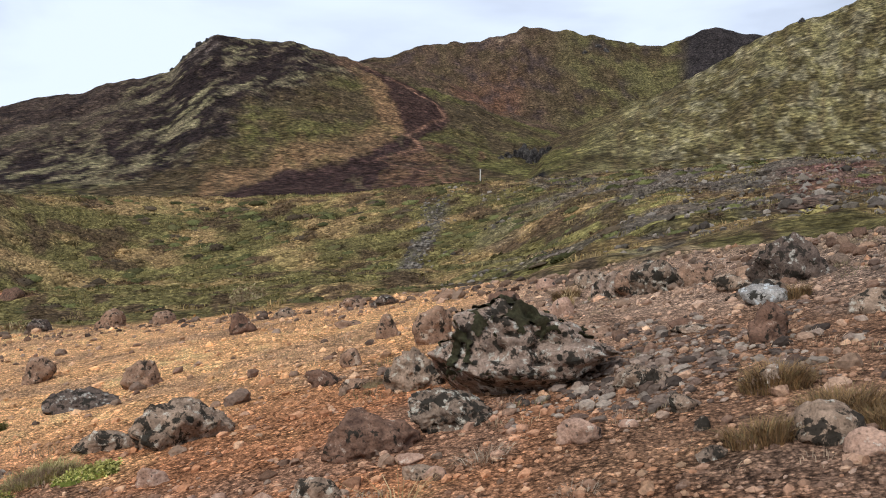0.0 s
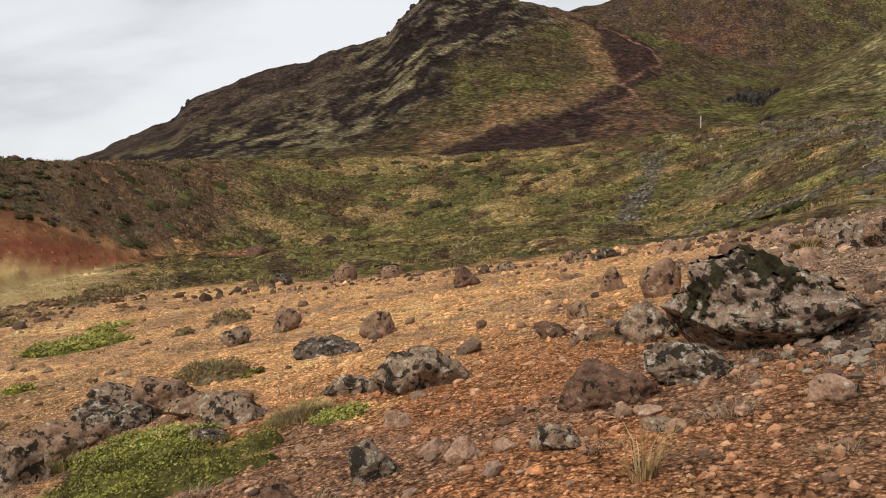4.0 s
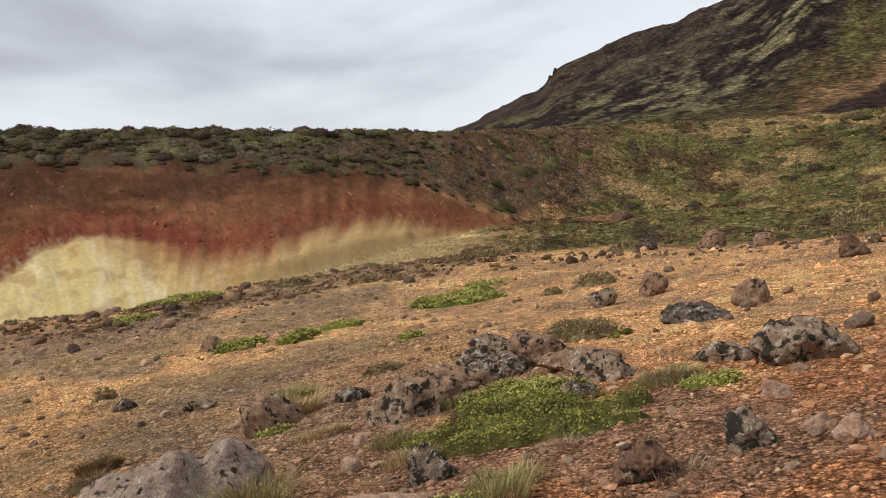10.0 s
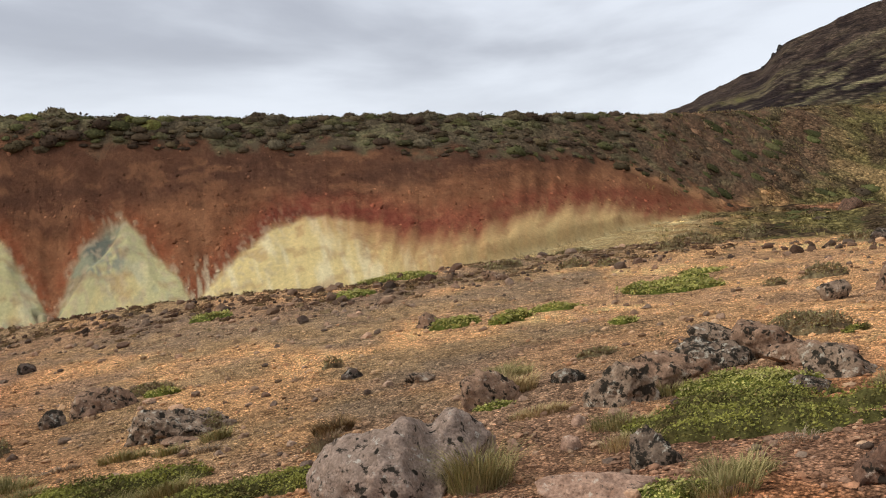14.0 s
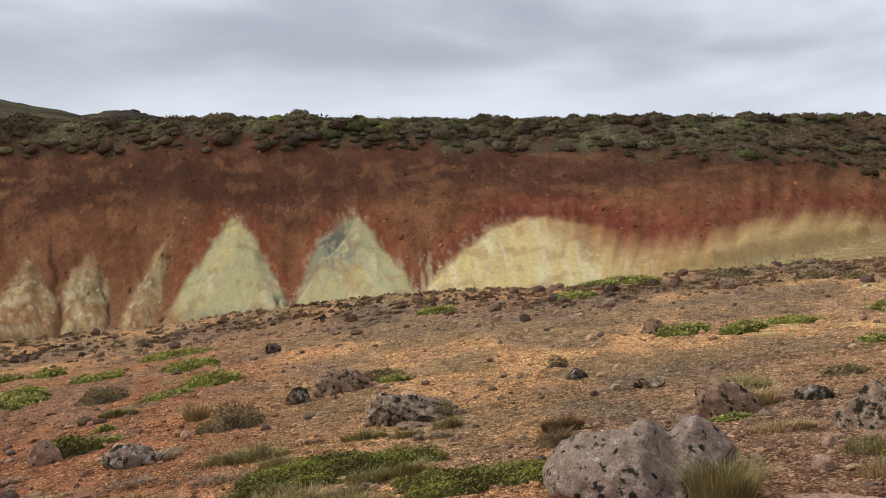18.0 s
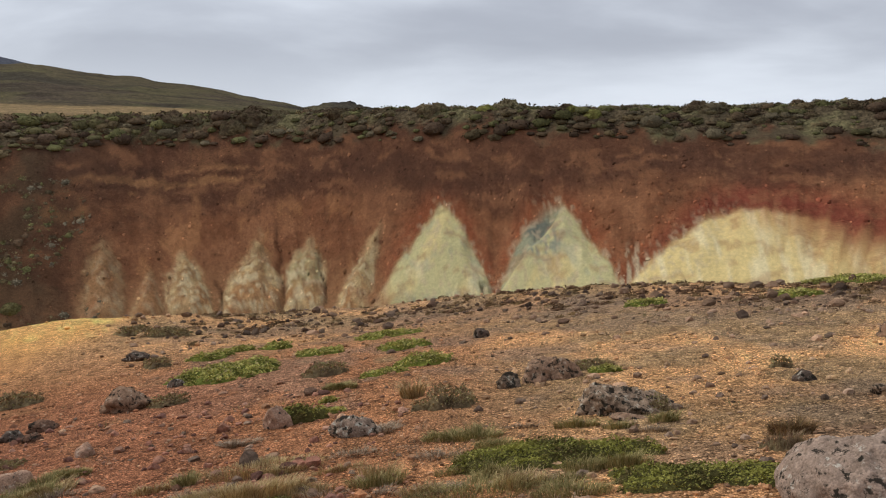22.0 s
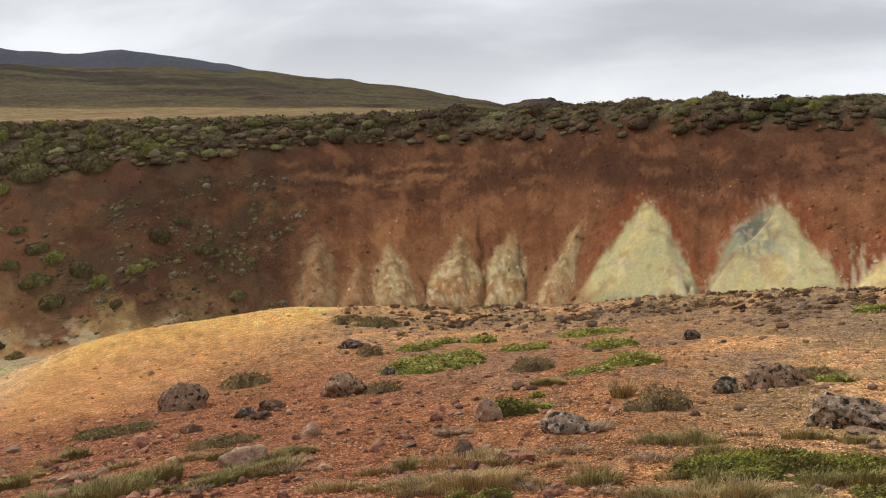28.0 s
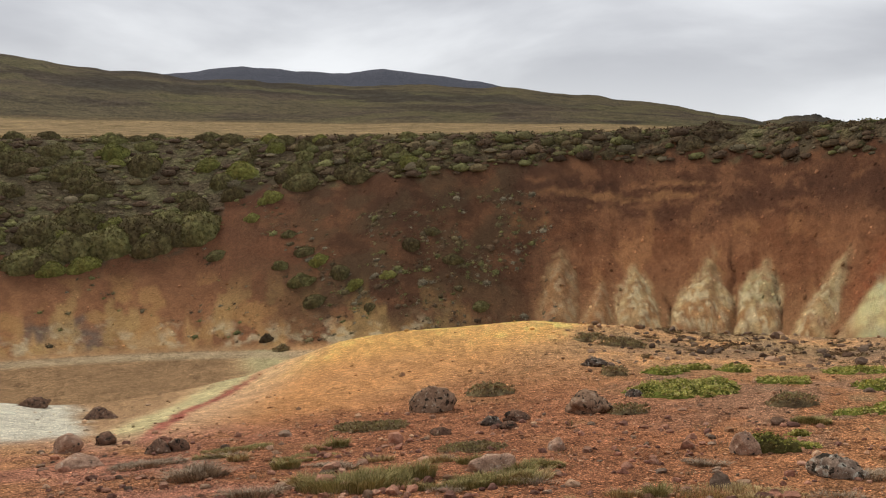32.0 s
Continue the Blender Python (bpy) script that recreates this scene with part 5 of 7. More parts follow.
def patch(x, y, w, d, h, seed, kind):
    """A creeping shrub: a cushion and the leaves or twigs that cover it."""
    g = rng(seed + 500)
    away = math.hypot(x, y)
    label, name, cat = PLANT_WORDS[kind]
    root = tagged(new(name), label, cat, "low plants on the slope")
    root.location = (x, y, ground_z(x, y) - 0.005)
    turn = math.atan2(-x, y)
    if kind == "heather":
        h = h * (0.62 if away < 8.5 else 0.72)
    elif away > 12:
        h = h * 1.5
    cells = 26 if away < 13 else 14
    gx, gy = np.meshgrid(np.linspace(-1.25, 1.25, cells), np.linspace(-1.25, 1.25, cells), indexing="ij")
    m = ragged(gx, gy, seed)
    lump = 0.7 + 0.6 * fbm(gx * 5, gy * 5, 3, seed + 3)
    top = np.where(m > 0, h * (0.45 if kind == "heather" else 0.8) * np.sqrt(np.clip(m, 0, 1)) * lump, -0.03)
    v = np.stack([gx * w / 2, gy * d / 2, top], -1).reshape(-1, 3)
    i = (np.arange(cells - 1)[:, None] * cells + np.arange(cells - 1)[None, :]).ravel()
    f = np.stack([i, i + cells, i + cells + 1, i + 1], -1)
    f = f[(m.ravel()[f] > -0.02).any(1)]
    part("cushion", make_mesh("cushion", drape(turned(v, turn), x, y), f, CUSHIONS[kind]), root)
    h = h * (1.0 if kind == "heather" else 1.25)
    size = 0.023 * max(1.0, away / 6.5) ** 0.9
    count = int(np.clip(w * d / size ** 2 * (5.0 if kind == "heather" else 2.6), 240, 6500))
    px, py = g.uniform(-1.2, 1.2, count * 2), g.uniform(-1.2, 1.2, count * 2)
    m = ragged(px, py, seed)
    ok = m > 0
    px, py, m = px[ok][:count], py[ok][:count], m[ok][:count]
    pz = h * 0.8 * np.sqrt(np.clip(m, 0, 1)) * (0.7 + 0.6 * fbm(px * 5, py * 5, 3, seed + 3))
    p = np.stack([px * w / 2, py * d / 2, pz * g.uniform(0.75, 1.05, len(px))], -1)
    if kind == "heather" and away > 8.5:
        lv, lf = leaf_cloud(p * (1, 1, 1.1), np.stack([px * 0.8, py * 0.8, 0 * px + 0.6], -1), size * 0.95, g, 0.8)
    elif kind == "heather":
        lean = np.stack([px, py, 0 * px], -1) * 0.5 + g.normal(size=p.shape) * 0.55
        lean[:, 2] = 0
        p[:, 2] *= 0.35
        lv, lf = blade_cloud(p, lean, (0.62 * h + 0.6 * size) * g.uniform(0.35, 1.15, len(px)), size * 0.07 * g.uniform(0.7, 1.4, len(px)), g)
    else:
        lie = g.uniform(0, 6.283, len(px))
        lv, lf = leaf_cloud(p, np.stack([np.cos(lie), np.sin(lie), 0 * px + 0.4], -1), size, g, 0.35)
    part("foliage", make_mesh("foliage", drape(turned(lv, turn), x, y), lf, LEAVES["bushy" if kind == "heather" and away > 8.5 else kind], False), root)
    return root


def blade_cloud(base, lean, length, width, g):
    """Arched grass blades: three triangles each."""
    n = len(base)
    side = np.stack([-lean[:, 1], lean[:, 0], 0 * lean[:, 0]], -1) + g.normal(size=(n, 3)) * 0.3
    side[:, 2] = 0
    side /= np.linalg.norm(side, axis=1)[:, None] + 1e-9
    up = np.zeros((n, 3))
    up[:, 2] = 1
    l, w = length[:, None], width[:, None]
    mid = base + up * l * 0.55 + lean * l * 0.22
    tip = base + up * l * 0.85 + lean * l * 0.75
    v = np.stack([base + side * w, base - side * w, mid + side * w * 0.7, mid - side * w * 0.7, tip], 1).reshape(-1, 3)
    k = np.arange(n)[:, None] * 5
    return v, np.concatenate([k + [0, 1, 3], k + [0, 3, 2], k + [2, 3, 4]])


GRASS_WORDS = {"straw": "tuft of dry straw-coloured grass on the gravel", "meadow": "tuft of faded green and yellow grass", "twig": "bleached grey dead bush low on the gravel",
               "rusty": "dense rounded tussock of rusty brown grass", "spiky": "sparse tuft of long pale grass blades"}


def tuft(x, y, w, d, h, seed, kind):
    g = rng(seed + 900)
    away = math.hypot(x, y)
    count = {"straw": 760, "meadow": 900, "twig": 420, "spiky": 90, "rusty": 2300}[kind]
    count = int(np.clip(count * w * d / 0.13, 160, 2800)) if kind != "spiky" else 110
    a, r = g.uniform(0, 2 * math.pi, count), np.sqrt(g.uniform(0, 1, count))
    if kind == "spiky":
        r = r * 0.3
    clump = fbm(np.cos(a) * r * 2.2 + seed, np.sin(a) * r * 2.2, 3, seed) - 0.25
    base = np.stack([np.cos(a) * r * w / 2, np.sin(a) * r * d / 2, 0 * a - 0.01], -1)
    lean = np.stack([np.cos(a), np.sin(a), 0 * a], -1) * (0.15 + 0.75 * r)[:, None] + g.normal(size=(count, 3)) * 0.35
    lean[:, 2] = 0
    tall = {"straw": 1.0, "meadow": 0.9, "twig": 0.6, "spiky": 1.0, "rusty": 0.6}[kind]
    length = h * tall * g.uniform(0.45, 1.15, count) * np.clip(0.45 + 1.4 * clump, 0.3, 1.3)
    if kind == "twig":
        lean *= 2.0
    if kind == "spiky":
        lean = np.stack([np.cos(a), np.sin(a), 0 * a], -1) * g.uniform(0.1, 1.5, count)[:, None]
        length = h * np.where(g.uniform(0, 1, count) < 0.22, g.uniform(0.7, 1.2, count), g.uniform(0.15, 0.4, count))
    width = np.full(count, (0.0022 if kind != "spiky" else 0.0036) * max(1.0, away / 6)) * g.uniform(0.7, 1.4, count)
    v, f = blade_cloud(base, lean, length, width, g)
    name = "dead_bush" if kind == "twig" else "grass_tuft"
    me = make_mesh(name, drape(turned(v, math.atan2(-x, y)), x, y), f, LEAVES["straw" if kind == "spiky" else kind], False)
    ob = new(name, me)
    ob.location = (x, y, ground_z(x, y))
    return tagged(ob, GRASS_WORDS[kind], "dead bush" if kind == "twig" else "grass", "grass on the slope")


# ---------------------------------------------------------------- rocks and plants of the slope
leaning_boulder(-0.97, 6.36, 1.38, 1.0, 0.62, 1)
rock(-1.86, 6.82, 0.50, 0.37, 0.31, 2, "lichen")
rock(-2.32, 8.90, 0.41, 0.31, 0.39, 3, "lichen")
rock(-0.12, 5.79, 0.36, 0.27, 0.14, 4, "lichen")
rock(-1.25, 5.55, 0.53, 0.40, 0.21, 5, "crusted")
rock(-1.64, 5.25, 0.58, 0.43, 0.24, 6, "brown")
rock(-3.44, 6.17, 0.78, 0.58, 0.31, 7, "lichen")
rock(-4.15, 6.20, 0.49, 0.37, 0.15, 8, "lichen")
rock(-5.95, 8.23, 0.77, 0.57, 0.20, 9, "dark")
rock(-5.75, 9.04, 0.51, 0.38, 0.31, 10, "lichen")
rock(-2.91, 7.52, 0.33, 0.24, 0.15, 11, "brown")
rock(-2.93, 8.26, 0.25, 0.18, 0.18, 12, "lichen")
rock(-3.13, 9.87, 0.26, 0.19, 0.28, 13, "lichen")
rock(-7.03, 13.76, 0.49, 0.37, 0.37, 14, "brown")
rock(-14.69, 20.65, 0.82, 0.61, 0.54, 15, "lichen")
rock(-12.51, 19.83, 0.60, 0.45, 0.36, 16, "lichen")
rock(-7.62, 16.57, 0.52, 0.39, 0.22, 17, "lichen")
rock(-4.30, 11.62, 0.39, 0.29, 0.10, 18, "lichen")
rock(-6.16, 16.66, 0.57, 0.42, 0.21, 19, "lichen")
rock(-5.13, 15.51, 0.47, 0.35, 0.20, 20, "dark")
rock(-3.57, 14.17, 0.46, 0.35, 0.19, 21, "lichen")
rock(-1.98, 11.08, 0.49, 0.37, 0.23, 22, "brown")
rock(-1.03, 9.04, 0.27, 0.20, 0.20, 23, "pink")
rock(-2.11, 10.83, 0.29, 0.22, 0.12, 24, "pink")
rock(-0.59, 7.68, 0.33, 0.25, 0.15, 25, "lichen")
rock(-0.96, 11.73, 0.51, 0.38, 0.21, 26, "lichen")
rock(-0.27, 9.93, 0.64, 0.48, 0.25, 27, "lichen")
rock(0.27, 9.84, 0.40, 0.30, 0.24, 28, "lichen")
rock(0.59, 8.80, 0.43, 0.32, 0.16, 29, "lichen")
rock(0.76, 7.90, 0.41, 0.31, 0.16, 30, "pale")
rock(1.09, 8.94, 0.82, 0.61, 0.43, 31, "dark")
rock(1.33, 6.78, 0.31, 0.23, 0.16, 32, "lichen")
rock(-1.73, 12.85, 0.29, 0.21, 0.16, 33, "pink")
rock(0.64, 6.43, 0.25, 0.19, 0.17, 34, "brown")
rock(0.52, 5.29, 0.19, 0.14, 0.15, 35, "lichen")
rock(0.70, 4.44, 0.31, 0.24, 0.16, 36, "lichen")
rock(0.83, 4.24, 0.23, 0.17, 0.09, 37, "pink")
rock(-0.40, 4.90, 0.24, 0.18, 0.12, 38, "pink")
rock(-0.16, 5.04, 0.12, 0.09, 0.05, 39, "pink")
rock(0.11, 5.17, 0.15, 0.12, 0.10, 40, "lichen")
rock(0.19, 4.81, 0.09, 0.06, 0.08, 41, "crusted")
rock(0.22, 4.42, 0.14, 0.11, 0.07, 42, "crusted")
rock(0.19, 7.22, 0.35, 0.26, 0.05, 43, "lichen")
rock(-1.08, 4.64, 0.13, 0.10, 0.07, 44, "pink")
rock(-16.72, 20.26, 0.85, 0.64, 0.37, 45, "dark")
rock(-8.48, 10.61, 0.46, 0.35, 0.36, 46, "lichen")
rock(-39.00, 44.28, 1.53, 1.15, 0.81, 47, "brown")
rock(-1.91, 6.81, 0.18, 0.14, 0.12, 48, "lichen")
rock(-1.26, 6.00, 0.19, 0.14, 0.10, 49, "dark")
patch(-2.28, 7.08, 0.21, 0.15, 0.13, 50, "heather")
rock(-2.43, 7.13, 0.33, 0.24, 0.08, 51, "lichen")
rock(-3.00, 5.13, 0.23, 0.17, 0.12, 52, "pink")
rock(-2.60, 4.24, 0.30, 0.22, 0.20, 53, "crusted")
rock(-2.43, 4.54, 0.17, 0.13, 0.09, 54, "pink")
rock(-2.17, 4.47, 0.24, 0.18, 0.12, 55, "pink")
rock(-1.96, 4.54, 0.15, 0.11, 0.08, 56, "pink")
rock(-1.67, 4.52, 0.29, 0.22, 0.14, 57, "lichen")
rock(-1.16, 4.68, 0.22, 0.17, 0.07, 58, "lichen")
rock(-1.31, 4.93, 0.16, 0.12, 0.05, 59, "pink")
rock(-5.80, 4.21, 0.64, 0.43, 0.37, 60, "lichen")
rock(-6.26, 5.13, 0.81, 0.56, 0.24, 61, "lichen")
rock(-7.14, 6.35, 0.61, 0.46, 0.28, 62, "lichen")
rock(-6.12, 6.12, 0.77, 0.53, 0.33, 63, "lichen")
rock(-4.83, 5.54, 0.61, 0.42, 0.25, 64, "lichen")
rock(-7.21, 4.57, 0.35, 0.26, 0.14, 65, "crusted")
rock(-5.15, 2.05, 1.30, 0.92, 0.50, 66, "mottled", notch=0.14)
rock(-7.17, 3.70, 0.60, 0.45, 0.34, 67, "lichen")
rock(-4.13, 3.31, 0.35, 0.26, 0.23, 68, "crusted")
rock(-3.93, 2.75, 0.70, 0.52, 0.13, 69, "pink")
rock(-2.85, 3.69, 0.34, 0.25, 0.21, 70, "brown")
rock(-9.64, 1.08, 1.13, 0.85, 0.33, 71, "lichen")
rock(-9.10, 1.08, 0.48, 0.36, 0.05, 72, "lichen")
rock(-12.53, 0.40, 0.92, 0.69, 0.33, 73, "lichen")
rock(-12.19, -0.25, 0.38, 0.28, 0.23, 74, "crusted")
rock(-18.78, -0.89, 0.36, 0.27, 0.24, 75, "dark")
rock(-14.47, 6.08, 0.57, 0.43, 0.29, 76, "lichen")
rock(-8.64, 9.66, 0.46, 0.34, 0.28, 77, "lichen")
rock(-20.48, 10.42, 0.78, 0.59, 0.28, 78, "lichen")
rock(-10.82, 3.44, 0.30, 0.22, 0.14, 79, "dark")
rock(-9.39, 3.86, 0.39, 0.29, 0.12, 80, "lichen")
rock(-5.36, 3.00, 0.13, 0.10, 0.09, 81, "pink")
rock(-4.96, 3.22, 0.17, 0.13, 0.10, 82, "pink")
rock(-5.53, 3.64, 0.13, 0.10, 0.08, 83, "pink")
rock(-13.27, -9.82, 0.95, 0.60, 0.50, 84, "lichen")
rock(-13.72, -6.70, 0.97, 0.73, 0.42, 85, "lichen")
rock(-15.81, -6.72, 0.37, 0.28, 0.16, 86, "dark")
rock(-19.63, -9.27, 0.68, 0.51, 0.23, 87, "dark")
rock(-10.78, -3.28, 0.40, 0.30, 0.32, 88, "pink")
rock(-10.17, -5.63, 0.25, 0.19, 0.19, 89, "pink")
rock(-8.37, -5.61, 0.63, 0.47, 0.23, 90, "pink")
rock(-9.65, -2.02, 0.66, 0.46, 0.25, 91, "hoary")
rock(-11.74, -7.27, 0.33, 0.25, 0.15, 92, "brown")
rock(-12.54, -7.57, 0.50, 0.37, 0.17, 93, "brown")
rock(-7.92, -13.54, 0.48, 0.36, 0.34, 94, "pink")
rock(-8.76, -13.75, 0.38, 0.29, 0.23, 95, "brown")
rock(-8.21, -11.62, 0.43, 0.32, 0.23, 96, "brown")
rock(-8.52, -11.47, 0.34, 0.25, 0.20, 97, "brown")
rock(-15.24, -27.26, 1.14, 0.86, 0.34, 98, "brown")
rock(-6.84, -11.55, 0.67, 0.50, 0.18, 99, "pink")
rock(-13.33, -20.70, 0.90, 0.68, 0.31, 100, "brown")
rock(-12.08, -7.80, 0.39, 0.29, 0.18, 101, "dark")
rock(-10.89, -8.03, 0.37, 0.27, 0.14, 102, "brown")
patch(-7.46, 0.16, 1.69, 1.00, 0.16, 103, "green")
patch(-6.23, 1.07, 1.43, 0.67, 0.11, 104, "green")
patch(-4.49, 4.26, 1.58, 1.10, 0.18, 105, "green")
patch(-5.22, 5.01, 1.02, 0.71, 0.12, 106, "lime")
patch(-3.64, 5.42, 0.28, 0.20, 0.05, 107, "lime")
patch(-3.55, 2.96, 0.36, 0.25, 0.08, 108, "lime")
patch(-6.99, 3.62, 0.36, 0.24, 0.05, 109, "lime")
patch(-13.06, 6.78, 0.36, 0.25, 0.08, 110, "lime")
patch(-13.05, 6.92, 0.53, 0.37, 0.11, 111, "lime")
patch(-13.66, 8.27, 0.66, 0.46, 0.08, 112, "lime")
patch(-10.45, 7.50, 0.36, 0.25, 0.06, 113, "lime")
patch(-13.48, 10.77, 1.67, 1.16, 0.11, 114, "lime")
patch(-14.68, 12.22, 0.71, 0.51, 0.09, 115, "lime")
patch(-14.22, 6.49, 0.79, 0.55, 0.09, 116, "lime")
patch(-12.69, 1.19, 0.46, 0.32, 0.06, 117, "lime")
patch(-21.85, 3.12, 1.03, 0.72, 0.09, 118, "lime")
patch(-21.76, 6.80, 1.12, 0.78, 0.09, 119, "lime")
patch(-24.22, 8.94, 2.31, 1.44, 0.07, 120, "lime")
patch(-19.40, -7.35, 1.03, 0.72, 0.10, 121, "lime")
patch(-20.34, -6.93, 0.77, 0.54, 0.07, 122, "lime")
patch(-20.54, -5.99, 0.85, 0.60, 0.10, 123, "lime")
patch(-16.47, -5.80, 2.31, 1.45, 0.14, 124, "lime")
patch(-18.48, -4.43, 1.20, 0.80, 0.07, 125, "lime")
patch(-21.17, -3.35, 1.49, 1.05, 0.09, 126, "lime")
patch(-17.97, -2.57, 1.14, 0.79, 0.10, 127, "lime")
patch(-15.56, -1.82, 1.06, 0.74, 0.13, 128, "lime")
patch(-14.66, -2.47, 0.77, 0.54, 0.05, 129, "lime")
patch(-11.14, -3.12, 0.78, 0.55, 0.24, 130, "green")
patch(-11.52, -2.83, 0.64, 0.45, 0.06, 131, "lime")
patch(-12.45, -2.97, 0.25, 0.17, 0.05, 132, "lime")
patch(-3.72, 5.45, 0.47, 0.33, 0.06, 133, "lime")
patch(-13.69, 10.86, 1.79, 1.25, 0.13, 134, "lime")
patch(-15.31, 13.03, 0.97, 0.68, 0.05, 135, "lime")
patch(-13.71, 8.28, 0.95, 0.67, 0.07, 136, "lime")
patch(-13.53, 7.30, 0.74, 0.52, 0.10, 137, "lime")
patch(-14.01, 6.37, 0.86, 0.61, 0.12, 138, "lime")
patch(-6.31, 7.42, 0.28, 0.20, 0.06, 139, "green")
patch(-7.16, 7.62, 0.70, 0.49, 0.25, 140, "heather")
patch(-7.26, 6.91, 0.45, 0.32, 0.18, 141, "heather")
patch(-11.32, 12.37, 0.70, 0.49, 0.34, 142, "heather")
patch(-11.46, 11.37, 0.37, 0.26, 0.16, 143, "heather")
patch(-25.88, 21.38, 1.31, 0.91, 0.38, 144, "heather")
patch(-20.70, 16.29, 1.02, 0.72, 0.35, 145, "heather")
patch(-20.93, 17.90, 1.07, 0.75, 0.29, 146, "heather")
patch(-29.66, 27.92, 1.19, 0.83, 0.62, 147, "heather")
patch(-31.59, 22.64, 0.89, 0.62, 0.27, 148, "heather")
patch(-34.81, 21.63, 1.86, 1.30, 0.29, 149, "heather")
patch(-23.00, 11.96, 1.09, 0.77, 0.31, 150, "heather")
patch(-20.49, 12.88, 0.71, 0.50, 0.33, 151, "heather")
patch(-19.51, 13.28, 0.69, 0.48, 0.23, 152, "heather")
patch(-6.77, 7.35, 0.60, 0.42, 0.29, 153, "heather")
patch(-7.00, 2.02, 0.32, 0.23, 0.32, 154, "heather")
patch(-13.21, 1.03, 0.66, 0.46, 0.18, 155, "heather")
patch(-9.46, 1.44, 0.23, 0.16, 0.26, 156, "heather")
patch(-11.93, 3.49, 0.28, 0.20, 0.26, 157, "heather")
patch(-8.48, 5.73, 0.47, 0.33, 0.11, 158, "heather")
patch(-15.40, -9.80, 0.92, 0.64, 0.36, 159, "heather")
patch(-13.70, -5.97, 0.62, 0.44, 0.24, 160, "heather")
patch(-18.58, -8.29, 0.64, 0.45, 0.31, 161, "heather")
patch(-23.76, -11.37, 0.74, 0.51, 0.34, 162, "heather")
patch(-23.83, -10.23, 1.23, 0.86, 0.33, 163, "heather")
patch(-15.26, -3.65, 0.76, 0.53, 0.32, 164, "heather")
patch(-10.95, -1.08, 0.74, 0.52, 0.45, 165, "heather")
patch(-9.78, -6.73, 0.92, 0.64, 0.12, 166, "heather")
patch(-9.73, 1.37, 0.30, 0.21, 0.20, 167, "heather")
patch(-37.43, -37.82, 0.96, 0.67, 0.35, 168, "heather")
patch(-24.65, -11.52, 0.76, 0.53, 0.19, 169, "heather")
patch(-11.18, -9.73, 1.28, 0.89, 0.12, 170, "heather")
patch(-17.22, 20.10, 1.03, 0.72, 0.40, 171, "heather")
tuft(-0.86, 4.79, 0.26, 0.18, 0.15, 172, "twig")
tuft(-0.33, 4.18, 0.19, 0.13, 0.08, 173, "twig")
patch(-20.35, 39.22, 1.71, 1.20, 0.82, 174, "heather")
patch(-4.09, 5.45, 0.45, 0.32, 0.15, 175, "heather")
tuft(-2.67, 3.76, 0.28, 0.20, 0.23, 176, "twig")
tuft(-1.39, 4.41, 0.24, 0.17, 0.08, 177, "twig")
tuft(-3.74, 4.02, 0.24, 0.17, 0.12, 178, "twig")
tuft(-9.70, -1.89, 0.78, 0.55, 0.17, 179, "twig")
tuft(-9.77, -3.51, 0.38, 0.27, 0.16, 180, "twig")
tuft(-8.44, -1.43, 0.64, 0.45, 0.04, 181, "twig")
tuft(-9.90, -3.52, 0.58, 0.40, 0.08, 182, "twig")
tuft(-5.99, -7.11, 0.62, 0.44, 0.24, 183, "twig")
tuft(-6.62, -8.76, 0.73, 0.51, 0.34, 184, "twig")
tuft(0.58, 5.32, 0.36, 0.28, 0.27, 185, "rusty")
tuft(0.44, 4.52, 0.32, 0.24, 0.20, 186, "rusty")
tuft(0.82, 4.78, 0.36, 0.26, 0.21, 187, "rusty")
tuft(0.98, 4.55, 0.30, 0.22, 0.18, 188, "rusty")
tuft(-1.07, 9.67, 0.18, 0.13, 0.26, 189, "straw")
tuft(0.99, 7.83, 0.22, 0.16, 0.22, 190, "rusty")
tuft(-1.17, 10.65, 0.3, 0.2, 0.26, 308, "rusty")
tuft(-7.62, 2.28, 0.36, 0.26, 0.28, 309, "rusty")
rock(0.65, 6.5, 0.26, 0.22, 0.26, 310, "brown")
rock(-0.60, 6.95, 0.5, 0.3, 0.12, 311, "crusted")
rock(0.17, 7.5, 0.34, 0.16, 0.07, 312, "brown")
rock(-0.14, 9.78, 0.6, 0.45, 0.34, 313, "crusted")
rock(-0.62, 10.1, 0.45, 0.35, 0.30, 314, "hoary")
rock(0.75, 8.3, 0.55, 0.32, 0.16, 315, "crusted")
tuft(-1.08, 4.05, 0.35, 0.24, 0.29, 191, "spiky")
tuft(-7.51, 4.03, 0.62, 0.43, 0.23, 192, "straw")
tuft(-4.72, 2.40, 0.41, 0.29, 0.46, 193, "meadow")
tuft(-3.34, 3.11, 0.35, 0.25, 0.24, 194, "meadow")
tuft(-6.27, 3.71, 0.53, 0.37, 0.08, 195, "straw")
tuft(-8.37, 4.44, 0.65, 0.45, 0.19, 196, "meadow")
tuft(-3.55, 3.37, 0.44, 0.31, 0.13, 197, "meadow")
tuft(-7.08, -2.50, 1.02, 0.71, 0.18, 198, "straw")
tuft(-6.43, -0.51, 1.05, 0.74, 0.13, 199, "meadow")
tuft(-6.13, 0.24, 0.60, 0.42, 0.12, 200, "meadow")
tuft(-8.13, -5.03, 0.66, 0.47, 0.12, 201, "straw")
tuft(-7.64, -6.16, 0.42, 0.29, 0.28, 202, "meadow")
tuft(-13.51, -3.02, 0.58, 0.40, 0.13, 203, "meadow")
tuft(-12.13, -1.65, 0.33, 0.23, 0.34, 204, "straw")
